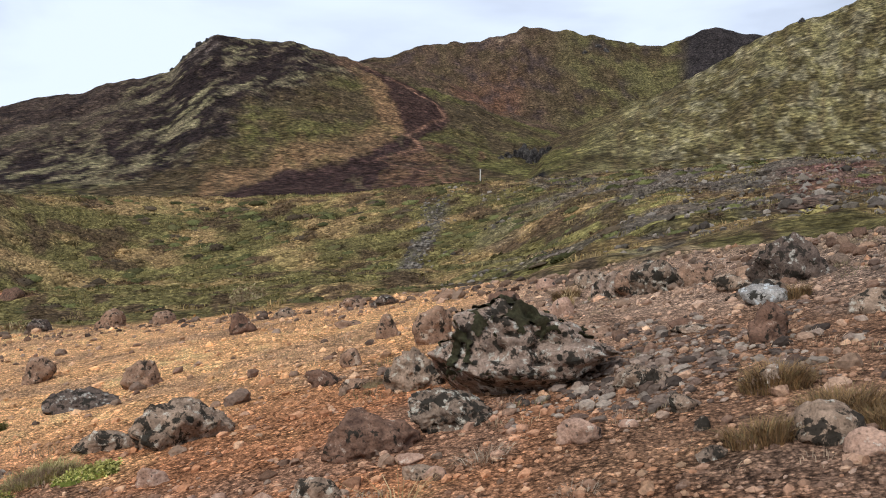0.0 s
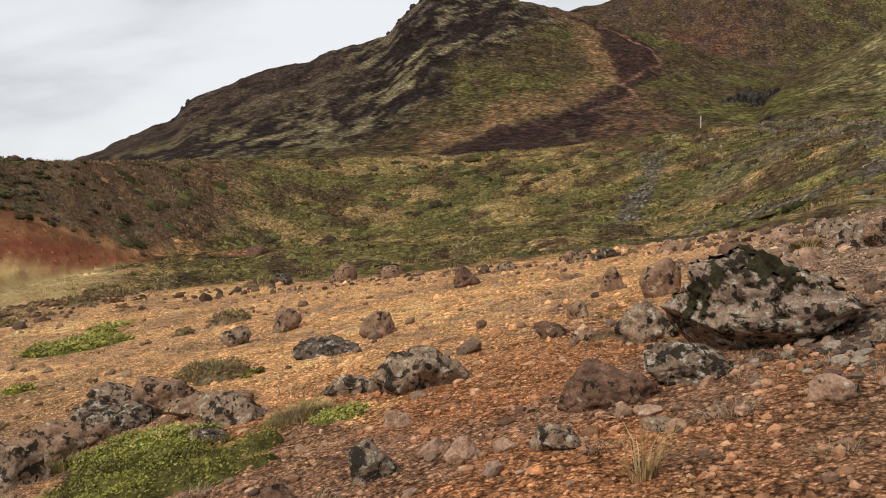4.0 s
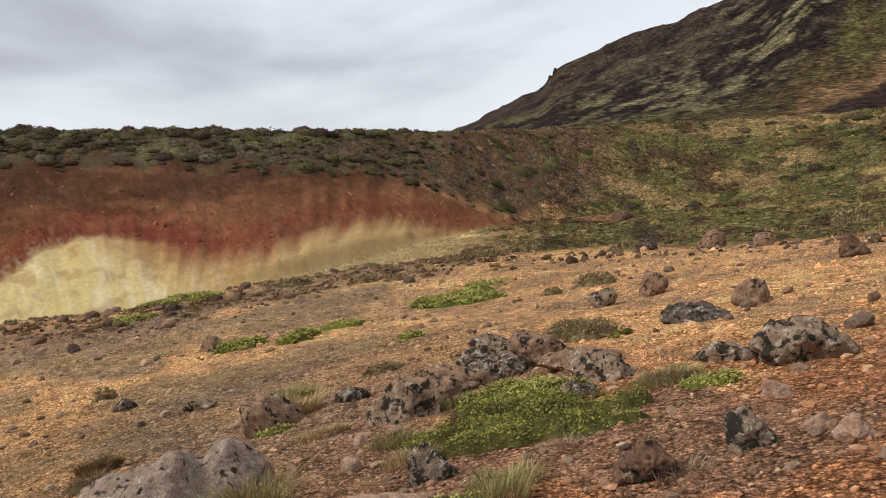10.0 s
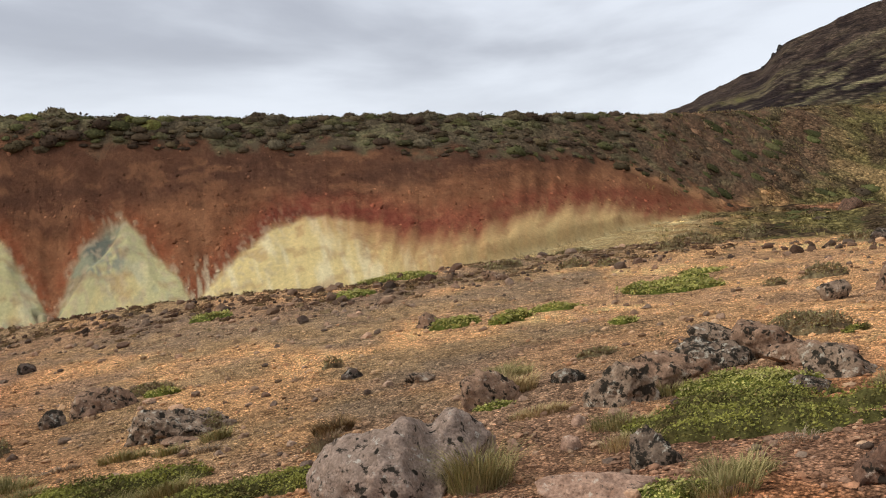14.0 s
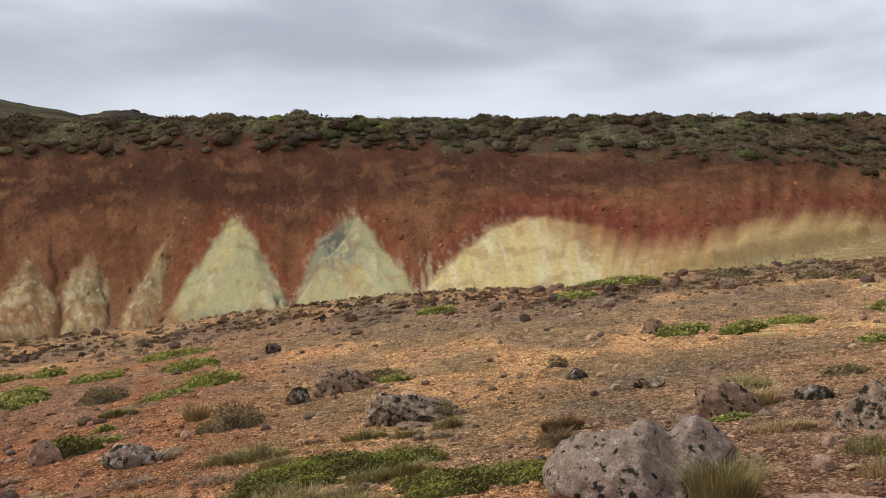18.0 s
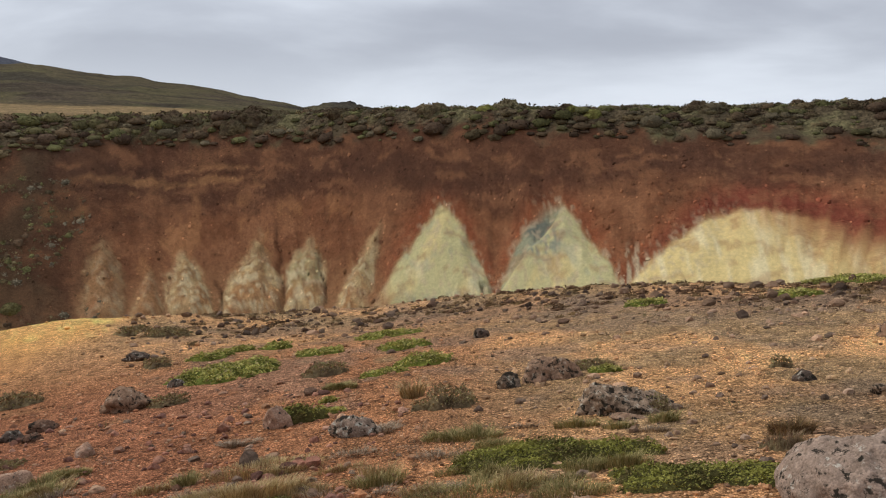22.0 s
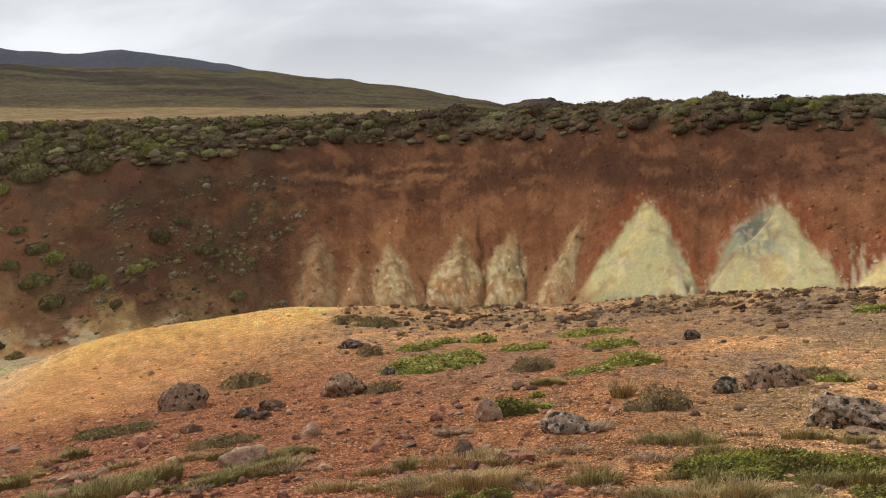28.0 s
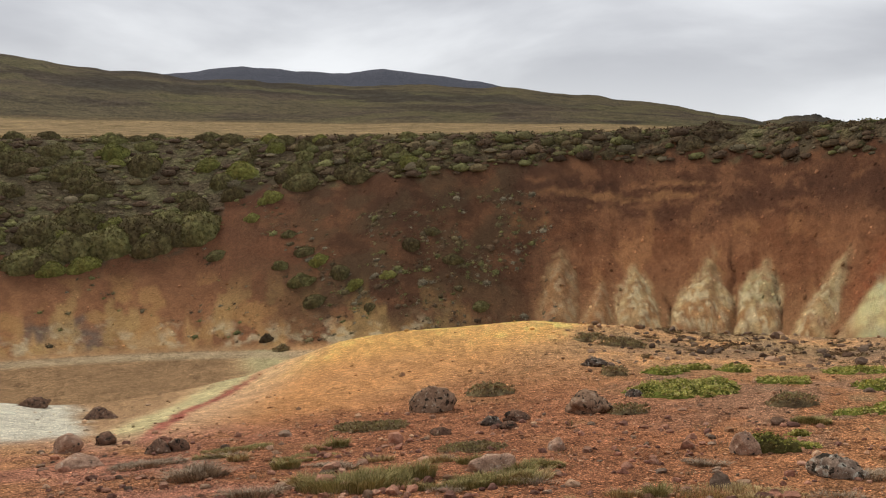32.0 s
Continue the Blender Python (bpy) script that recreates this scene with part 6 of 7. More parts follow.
tuft(-6.94, -6.50, 1.29, 0.90, 0.20, 205, "meadow")
tuft(-8.74, -10.38, 1.08, 0.76, 0.08, 206, "meadow")
tuft(-8.25, -2.74, 1.35, 0.94, 0.08, 207, "straw")
tuft(-7.88, -5.25, 1.02, 0.71, 0.13, 208, "meadow")
tuft(-8.44, -8.63, 1.04, 0.73, 0.05, 209, "meadow")
tuft(-7.28, -10.58, 1.10, 0.77, 0.14, 210, "twig")
tuft(-4.14, 5.48, 0.56, 0.39, 0.13, 211, "meadow")
patch(-6.57, -2.13, 0.39, 0.27, 0.07, 212, "green")
patch(-6.65, -2.45, 0.23, 0.16, 0.05, 213, "lime")
rock(-5.98, 4.66, 0.72, 0.46, 0.27, 301, "lichen")
rock(-6.28, 5.62, 0.80, 0.50, 0.24, 302, "crusted")
rock(-5.52, 5.98, 0.78, 0.46, 0.20, 303, "lichen")
rock(-4.62, 5.02, 0.30, 0.22, 0.14, 304, "crusted")
tuft(-5.62, 4.55, 0.35, 0.2, 0.16, 305, "meadow")
tuft(-5.15, 3.75, 0.5, 0.25, 0.15, 306, "meadow")
tuft(-4.6, 3.45, 0.4, 0.25, 0.13, 307, "straw")


# ---------------------------------------------------------------- waymark on the far edge
def waymark(x, y):
    root = tagged(new("trail_marker"), "thin pale wooden waymark post on grass", "post")
    root.location = (x, y, ground_z(x, y) - 0.1)
    wood, nt, bsdf = node_material("weathered_post")
    n = noise_node(nt, 22, 4)
    ramp = ramp_node(nt, n.outputs["Fac"], ((0.3, (0.40, 0.38, 0.34)), (0.7, (0.62, 0.60, 0.55))))
    nt.links.new(ramp.outputs["Color"], bsdf.inputs["Base Color"])
    bsdf.inputs["Roughness"].default_value = 0.85
    for name, size, z in (("stake", (0.11, 0.11, 1.45), 0.72), ("cap", (0.13, 0.13, 0.12), 1.5)):
        bm = bmesh.new()
        bmesh.ops.create_cube(bm, size=1)
        bmesh.ops.scale(bm, vec=size, verts=bm.verts)
        bmesh.ops.bevel(bm, geom=bm.edges[:], offset=0.012, segments=2, affect="EDGES")
        bmesh.ops.translate(bm, vec=(0, 0, z), verts=bm.verts)
        me = bpy.data.meshes.new(name)
        bm.to_mesh(me)
        bm.free()
        me.materials.append(wood)
        part(name, me, root)


waymark(-20.6, 91.9)


# ---------------------------------------------------------------- heath cushions on the rim of the bank
def rim_spots(count, seed):
    g = rng(seed)
    az = np.where(g.uniform(0, 1, count) < 0.62, g.uniform(51, 152, count), g.uniform(112, 152, count))
    span = g.uniform(0, 1, count) ** 0.85
    e = np.interp(az, *EDGE)
    u = e + (1.10 - e) * span
    br = np.maximum(soft_table(az, BASE_R), soft_table(az, LIP_R) + 5)
    r = br + (soft_table(az, RIM_R) - br) * u
    return -r * np.sin(np.radians(az)), r * np.cos(np.radians(az)), g


def slope_at(x, y):
    e = 0.6
    return (height(x + e, y, False) - height(x - e, y, False)) / (2 * e), (height(x, y + e, False) - height(x, y - e, False)) / (2 * e)


def cushion_shape(seed, level):
    """A rounded cushion that goes on below the ground, so that it fits a slope."""
    v, f = mound(2.0, 2.0, 0.8, seed, level, 0.45)
    v[:, 2] = np.where(v[:, 2] < 0, v[:, 2] * 3, v[:, 2])
    off = rng(seed).uniform(0, 50, 3)
    v = v * (1 + 0.34 * (fbm3(v * 3.5 + off, 3, seed) - 0.5))[:, None]
    return v, f


def leafy(v, f, count, size, seed, upward=0.7):
    """A cushion with short sprigs all over it."""
    g = rng(seed)
    tri = f[g.integers(0, len(f), count * 3)]
    wt = g.dirichlet((1, 1, 1), count * 3)
    p = (v[tri] * wt[:, :, None]).sum(1)
    n = np.cross(v[tri[:, 1]] - v[tri[:, 0]], v[tri[:, 2]] - v[tri[:, 0]])
    n /= np.linalg.norm(n, axis=1)[:, None] + 1e-9
    ok = p[:, 2] > 0.03
    lv, lf = leaf_cloud(p[ok][:count], n[ok][:count] * 0.5 + (0, 0, upward), size, g, 0.8)
    return np.vstack([v, lv]), np.vstack([f, lf + len(v)])


def fuzzy(seed, leaves, size, level=1, core=0.66):
    """A small clump: a lumpy core under sprigs that stand out all round."""
    v, f = cushion_shape(seed, level)
    g = rng(seed)
    a, h = g.uniform(0, 6.283, leaves), g.uniform(-0.1, 1.0, leaves)
    n = np.stack([np.cos(a) * np.sqrt(1 - h * h), np.sin(a) * np.sqrt(1 - h * h), h], -1)
    lobes = 0.72 + 0.56 * fbm3(n * 1.7 + g.uniform(0, 40, 3), 2, seed)
    p = n * (0.95, 0.95, 0.62) * (lobes * g.uniform(0.7, 1.05, leaves))[:, None]
    lv, lf = leaf_cloud(p, n * 0.4 + (0, 0, 0.15), size, g, 0.9)
    return np.vstack([v * (core, core, core * 0.92), lv]), np.vstack([f, lf + len(v)])


heath_meshes = [make_mesh("heath_cushion", *leafy(*cushion_shape(700 + k, 3), 750, 0.095, k, 0.2), CUSHIONS["heath"]) for k in range(9)]
bush_meshes = [make_mesh("heath_cushion", *leafy(*cushion_shape(760 + k, 3), 1500, 0.075, 50 + k, 0.2), CUSHIONS["bush"]) for k in range(5)]
lime_meshes = [make_mesh("heath_cushion", *leafy(*cushion_shape(780 + k, 3), 800, 0.085, 70 + k, 0.2), CUSHIONS["fresh"]) for k in range(3)]
RIM_WORDS = {"heath": "rounded grey-green heath cushion on the bank's rim", "bush": "large rounded olive-green heath bush above the bank",
             "lime": "fresh yellow-green moss cushion among the heath"}


def heath_cushion(bearing, share, s, seed, kind, squat=1.0):
    """One cushion at a bearing and a share of the bank's height; s: its half width."""
    g = rng(4000 + seed)
    base = max(float(soft_table(np.array(bearing), BASE_R)), float(soft_table(np.array(bearing), LIP_R)) + 5)
    r = base + (float(soft_table(np.array(bearing), RIM_R)) - base) * share
    x, y = -r * math.sin(radians(bearing)), r * math.cos(radians(bearing))
    shapes = {"heath": heath_meshes, "bush": bush_meshes, "lime": lime_meshes}[kind]
    ob = new("heath_cushion", shapes[seed % len(shapes)])
    gx_, gy_ = slope_at(np.array([x]), np.array([y]))
    up = Vector((-gx_[0] * 0.35, -gy_[0] * 0.35, 1)).normalized()
    spin = radians(bearing) + g.uniform(-0.5, 0.5)
    along = Vector((math.cos(spin), math.sin(spin), 0))
    along = (along - up * along.dot(up)).normalized()
    ob.rotation_euler = Matrix((along, up.cross(along), up)).transposed().to_euler()
    ob.location = (x, y, ground_z(x, y) - 0.36 * s)
    ob.scale = (s * g.uniform(0.95, 1.35), s * g.uniform(0.8, 1.1), s * g.uniform(1.05, 1.45) * squat)
    return tagged(ob, RIM_WORDS[kind], "shrub", "heath cushions along the rim")


hg = rng(31)
for k in range(150):
    bearing = hg.uniform(55, 131)
    low = float(np.interp(bearing, *EDGE))
    span = hg.uniform(0, 1) ** 0.8
    s = float(np.interp(bearing, (44, 56, 95, 112, 131), (0.65, 0.9, 1.05, 1.35, 1.5))) * (hg.uniform(0.4, 0.85) if hg.uniform() < 0.75 else hg.uniform(0.9, 1.25))
    heath_cushion(bearing, low + (1.06 - low) * span, s * (0.42 + 0.58 * min(1.0, 1.6 * span)), k, "lime" if hg.uniform() < 0.03 else "heath", 0.72)
# the tallest stand against the sky
for k, (bearing, s) in enumerate(((89.6, 0.95), (90.7, 0.8), (91.9, 0.7), (88.3, 0.7), (71.6, 1.3), (70.1, 1.2), (68.7, 1.1), (72.9, 0.9), (76.4, 0.8), (84.2, 0.7), (80.9, 0.6), (94.6, 0.7), (96.2, 0.8),
                                  (98.3, 0.9), (100.4, 0.8), (103.1, 0.9), (106.4, 1.0), (109.2, 1.1), (112.0, 1.0), (116.3, 1.1), (120.4, 1.2), (65.3, 0.6), (62.6, 0.5), (87.0, 0.6), (93.0, 0.6), (78.6, 0.6))):
    heath_cushion(bearing, 0.985, s * 0.85, 300 + k, "heath", 0.7)
# bushes of the western slope, the largest along its lower edge
for k in range(95):
    bearing = hg.uniform(126, 153)
    low = float(np.interp(bearing, *EDGE))
    span = hg.uniform(0, 1)
    s = float(np.interp(bearing, (126, 137, 142, 153), (1.2, 1.5, 1.9, 2.0))) * hg.uniform(0.5, 1.0) * (1.15 - 0.45 * span)
    heath_cushion(bearing, low + 0.02 + (1.02 - low) * span, s, 400 + k, "lime" if hg.uniform() < 0.12 else "bush", 1.0)
for k, (bearing, share, s, kind) in enumerate(((140.2, 0.44, 2.3, "bush"), (141.9, 0.40, 2.0, "bush"), (143.6, 0.41, 2.2, "bush"), (145.6, 0.38, 2.1, "bush"), (147.9, 0.36, 2.2, "bush"), (150.1, 0.33, 2.0, "bush"),
                                               (147.2, 0.30, 1.3, "lime"), (145.2, 0.44, 1.4, "lime"), (149.0, 0.28, 1.1, "lime"), (143.0, 0.36, 1.6, "bush"), (139.2, 0.33, 0.75, "bush"), (138.0, 0.57, 1.0, "bush"),
                                               (135.7, 0.55, 0.9, "lime"), (136.9, 0.47, 0.75, "lime"), (134.6, 0.40, 0.6, "bush"), (133.6, 0.335, 0.8, "bush"), (132.6, 0.30, 0.9, "lime"), (131.3, 0.255, 0.85, "bush"),
                                               (130.3, 0.215, 0.8, "lime"), (133.9, 0.22, 0.85, "bush"), (133.0, 0.155, 0.8, "bush"), (128.2, 0.24, 0.6, "lime"), (126.6, 0.36, 0.7, "bush"), (125.2, 0.42, 0.6, "bush"),
                                               (123.9, 0.30, 0.6, "bush"), (122.0, 0.12, 0.6, "bush"), (135.2, 0.27, 0.6, "bush"), (129.4, 0.13, 0.55, "bush"), (136.2, 0.035, 0.5, "heath"))):
    heath_cushion(bearing, share, s, 600 + k, kind, 1.05)


def strewn(name, shapes, x, y, z, scale, tint, mat, label, category, seed, flat=(0.5, 1.0), smooth=True, follow=0.85):
    """Very many small pieces as one mesh, each with its own size, turn and colour."""
    g = rng(seed)
    vs, fs, cs, base = [], [], [], 0
    pick = g.integers(0, len(shapes), len(x))
    ang = g.uniform(0, 6.283, len(x))
    squash = g.uniform(*flat, len(x))
    gx_, gy_ = slope_at(x, y)
    for s, (v, f) in enumerate(shapes):
        k = np.where(pick == s)[0]
        if not len(k):
            continue
        c, sn = np.cos(ang[k])[:, None], np.sin(ang[k])[:, None]
        px, py, pz = v[None, :, 0], v[None, :, 1], v[None, :, 2] * squash[k][:, None]
        sc = scale[k][:, None]
        q = np.stack([(px * c - py * sn) * sc + x[k][:, None], (px * sn + py * c) * sc + y[k][:, None], pz * sc + z[k][:, None]], -1)
        dz = (q[..., 0] - x[k][:, None]) * gx_[k][:, None] + (q[..., 1] - y[k][:, None]) * gy_[k][:, None]
        q[..., 2] += dz * (follow if isinstance(follow, float) else follow[k][:, None])
        vs.append(q.reshape(-1, 3))
        fs.append((f[None] + (np.arange(len(k)) * len(v))[:, None, None]).reshape(-1, 3) + base)
        cs.append(np.repeat(tint[k], len(v), 0))
        base += len(k) * len(v)
    me = make_mesh(name, np.vstack(vs), np.vstack(fs), mat, smooth, np.vstack(cs))
    return tagged(new(name, me), label, category, kind="stuff")


# smaller heath between the cushions, and sparse growth on the bare bank below
tiny = [fuzzy(840 + k, 60, 0.26, 2, 0.8) for k in range(9)]
bits = [fuzzy(860 + k, 40, 0.40, 1, 0.74) for k in range(9)]
sx, sy, sg = rim_spots(3300, 41)
sz = height(sx, sy)
HEATH = np.array([(0.098, 0.066, 0.044), (0.122, 0.086, 0.052), (0.140, 0.106, 0.058), (0.165, 0.136, 0.086), (0.122, 0.108, 0.052), (0.146, 0.140, 0.060)])
tint = HEATH[np.minimum(sg.integers(0, 7, len(sx)), 5) * (sg.uniform(0, 1, len(sx)) < 0.9)]
tint = tint * np.interp(np.degrees(np.arctan2(-sx, sy)) % 360, (50, 92, 108, 128), (0.68, 0.72, 0.95, 1.15))[:, None]
strewn("rim_heath", tiny, sx, sy, sz - 0.05, sg.uniform(0.16, 0.5, len(sx)) * np.where(np.arange(len(sx)) % 5 == 0, 1.9, 1.0) * np.interp(np.degrees(np.arctan2(-sx, sy)) % 360, (50, 110, 128, 138), (0.9, 1.1, 1.2, 1.0)), tint, MOSSY,
       "grey-green and brown heath covering the bank's rim", "heath", 5, (0.45, 0.9), follow=0.25)
fa, fu = sg.uniform(112, 152, 6500), sg.uniform(0.03, 0.7, 6500)
streak_u = 0.2 + (fa - 130.7) * 0.055
keep = (sg.uniform(0, 1, 6500) < np.interp(fa, (116.5, 120, 128, 135, 152), (0.0, 1.0, 0.9, 0.22, 0.12))) & (fbm(fa * 0.45, fu * 7, 3, 86) > 0.43) & (fu < 0.60 - 0.10 * (fa > 126))
keep = keep | ((np.abs(fu - streak_u) < 0.06) & (fa > 129) & (fa < 138))
fa, fu = fa[keep], fu[keep]
fr_ = soft_table(fa, BASE_R) + (soft_table(fa, RIM_R) - soft_table(fa, BASE_R)) * fu
fx, fy = -fr_ * np.sin(np.radians(fa)), fr_ * np.cos(np.radians(fa))
ft = np.array([(0.125, 0.096, 0.056), (0.155, 0.125, 0.066), (0.190, 0.160, 0.108), (0.110, 0.074, 0.046), (0.150, 0.144, 0.060)])[sg.integers(0, 5, len(fa))]
strewn("flank_heath", bits, fx, fy, height(fx, fy) - 0.05, sg.uniform(0.10, 0.30, len(fa)) * np.where(np.arange(len(fa)) % 9 == 0, 1.7, 1.0), ft, MOSSY,
       "low olive and brown heath creeping over the bare bank", "heath", 19, (0.3, 0.6), follow=0.8)

# ---------------------------------------------------------------- mossy valley
vg = rng(77)
va, vr = vg.uniform(-15, 52, 4200), np.sqrt(vg.uniform(24 ** 2, 112 ** 2, 4200))
vlip = soft_table(va, LIP_R)
ok = (vr > vlip + 2) & (vnoise(va * 0.9, vr * 0.14, 18) > 0.3)
va, vr = va[ok], vr[ok]
vx, vy = -vr * np.sin(np.radians(va)), vr * np.cos(np.radians(va))
vz = height(vx, vy)
vt = land_colour(vx, vy, vz) * vg.uniform(0.85, 1.3, len(vx))[:, None]
vt = vt * np.where(vg.uniform(0, 1, len(vx)) < 0.2, 0.7, 1.25)[:, None]
strewn("valley_moss", bits, vx, vy, vz - 0.08, vg.uniform(0.14, 0.5, len(vx)) * (0.5 + vr / 75), vt, MOSSY, "mossy hummocks and tussocks covering the valley floor", "moss", 6, (0.3, 0.7))

# dark low shrubs lying in long drifts across the valley
ua, ur = vg.uniform(-12, 50, 1500), np.sqrt(vg.uniform(24 ** 2, 100 ** 2, 1500))
ok = (ur > soft_table(ua, LIP_R) + 3) & (fbm(ua * 0.28, ur * 0.14, 4, 107) > 0.555)
ua, ur = ua[ok], ur[ok]
ux, uy = -ur * np.sin(np.radians(ua)), ur * np.cos(np.radians(ua))
ut = np.array([(0.075, 0.074, 0.030), (0.098, 0.090, 0.039), (0.120, 0.120, 0.046), (0.088, 0.066, 0.042)])[vg.integers(0, 4, len(ux))]
strewn("valley_shrubs", tiny, ux, uy, height(ux, uy) - 0.08, vg.uniform(0.25, 0.7, len(ux)) * (0.6 + ur / 90), ut, MOSSY, "dark green low shrubs lying across the valley floor", "shrub", 18, (0.35, 0.7))

# ---------------------------------------------------------------- stones too many to count
pebbles = [rock_shape(2, 1.7, 1.2, 300 + k, 1) for k in range(8)]
lumps = [rock_shape(2, 1.5, 1.1, 330 + k, 2, 1.6, 0.3) for k in range(10)]
gg = rng(99)
N = 26000
ga, gr = gg.uniform(-15, 152, N), 3.0 * (34 / 3.0) ** gg.uniform(0, 1, N)
inside = gr < soft_table(ga, LIP_R) + 1.5
ga, gr = ga[inside], gr[inside]
gx, gy = -gr * np.sin(np.radians(ga)), gr * np.cos(np.radians(ga))
bare = vnoise(gx * 0.8, gy * 0.8, 15)
swell = (ga > 116) & (gr > 17.5)
keep = (gg.uniform(0, 1, len(gx)) < 0.45 + 0.8 * bare) & ~(swell & (gg.uniform(0, 1, len(gx)) < 0.8))
gx, gy, gr, ga = gx[keep], gy[keep], gr[keep], ga[keep]
gz = height(gx, gy)
size = np.clip(gg.lognormal(-4.4, 0.5, len(gx)), 0.005, 0.05) * (0.75 + gr / 14)
col = land_colour(gx, gy, gz)
grey = np.array([(0.34, 0.24, 0.175), (0.48, 0.31, 0.19), (0.56, 0.38, 0.235), (0.42, 0.21, 0.11), (0.24, 0.165, 0.12), (0.12, 0.085, 0.062), (0.15, 0.095, 0.066)])[gg.integers(0, 7, len(gx))]
mixw = (0.85 * gg.uniform(0, 1, len(gx)))[:, None]
strewn("gravel", pebbles, gx, gy, gz - size * 0.1, size, (col * 1.25) * (1 - mixw) + grey * mixw, EARTHY, "rusty and grey lava gravel covering the slope", "gravel", 7, (0.55, 1.0), False)

# fist-sized stones, in a band along the lip and strewn over the slope
la = gg.uniform(-15, 152, 3600)
lr_ = np.where(gg.uniform(0, 1, 3600) < 0.68, soft_table(la, LIP_R) * gg.normal(0.9, 0.1, 3600), 4.5 * 6 ** gg.uniform(0, 1, 3600))
ok = (lr_ < soft_table(la, LIP_R) + 2) & (lr_ > 4.2) & ~((la > 116) & (lr_ > 17.0)) & (gg.uniform(0, 1, 3600) < np.interp(la, (-15, 20, 50, 75, 105, 125, 150), (1, 0.6, 0.6, 1, 0.8, 0.5, 0.9)))
la, lr_ = la[ok], lr_[ok]
lx, ly = -lr_ * np.sin(np.radians(la)), lr_ * np.cos(np.radians(la))
lz = height(lx, ly)
ls = np.clip(gg.lognormal(-3.15, 0.5, len(lx)), 0.02, 0.13) * (0.7 + lr_ / 30)
lc = np.array([(0.27, 0.19, 0.135), (0.32, 0.21, 0.14), (0.21, 0.13, 0.088), (0.15, 0.105, 0.078), (0.40, 0.255, 0.165)])[gg.integers(0, 5, len(lx))]
lc = lc * (0.6 + 0.4 * sstep(0.25, 0.5, np.abs(lr_ / soft_table(la, LIP_R) - 0.9) * 4))[:, None]
strewn("loose_rubble", lumps, lx, ly, lz, ls, lc, EARTHY, "dark and rusty fist-sized lava rubble on gravel", "rubble", 8, (0.5, 1.0), False)

# grey crusted rubble beside the big boulder and over the stony end of the slope
ka = rng(41).normal(0, 1, (650, 2)) * (0.32, 0.40)
kx, ky = ka[:, 0] - 0.10 + 0.25 * ka[:, 1], ka[:, 1] + 6.15
kb = rng(42).uniform(-14, 9, 1500), 5.2 * 2.2 ** rng(43).uniform(0, 1, 1500)
okb = fbm(kb[0] * 0.35, kb[1] * 1.3, 3, 44) > 0.5
kx = np.concatenate([kx, (-kb[1] * np.sin(np.radians(kb[0])))[okb]])
ky = np.concatenate([ky, (kb[1] * np.cos(np.radians(kb[0])))[okb]])
kc = np.array([(0.20, 0.145, 0.110), (0.25, 0.185, 0.140), (0.15, 0.100, 0.074), (0.30, 0.24, 0.185), (0.09, 0.068, 0.054)])[rng(45).integers(0, 5, len(kx))]
strewn("crusted_rubble", lumps, kx, ky, height(kx, ky), rng(46).lognormal(-3.75, 0.5, len(kx)).clip(0.012, 0.07), kc, EARTHY, "grey lichen-crusted broken lava around the boulder", "rubble", 17, (0.3, 0.8), False)

# reddish rubble where the slope turns into the gully
ja, jr = np.concatenate([rng(31).uniform(128, 152, 420), rng(35).uniform(98, 150, 900)]), np.concatenate([8.5 * 2.3 ** rng(32).uniform(0, 1, 420), 6.2 * 2.4 ** rng(36).uniform(0, 1, 900)])
ok = (jr < np.interp(ja, (98, 128, 137, 145, 152), (18, 17, 15.8, 16.5, 18.5))) & (fbm(ja * 0.3, jr * 0.9, 3, 37) > 0.45)
ja, jr = ja[ok], jr[ok]
jx, jy = -jr * np.sin(np.radians(ja)), jr * np.cos(np.radians(ja))
jc = np.array([(0.36, 0.185, 0.125), (0.27, 0.13, 0.09), (0.42, 0.24, 0.165), (0.20, 0.105, 0.08)])[rng(33).integers(0, 4, len(jx))]
strewn("red_rubble", lumps, jx, jy, height(jx, jy), rng(34).lognormal(-3.35, 0.6, len(jx)).clip(0.02, 0.24), jc, EARTHY, "reddish brown broken stones where the slope ends", "rubble", 16, (0.5, 1.0), False)

# dark heath and moss between the stones along the lip
ha = rng(21).uniform(48, 112, 1700)
hr = soft_table(ha, LIP_R) * rng(22).normal(0.94, 0.065, 1700)
ok = (hr < soft_table(ha, LIP_R) + 1.5) & (vnoise(ha * 0.8, hr * 0.5, 19) > 0.42)
ha, hr = ha[ok], hr[ok]
lhx, lhy = -hr * np.sin(np.radians(ha)), hr * np.cos(np.radians(ha))
strewn("lip_heath", bits, lhx, lhy, height(lhx, lhy) - 0.02, rng(23).uniform(0.05, 0.22, len(ha)), HEATH[rng(24).integers(0, 4, len(ha))] * (1.35, 1.15, 1.0), MOSSY,
       "dark brown heath among rubble on the slope's edge", "heath", 12, (0.4, 0.8))

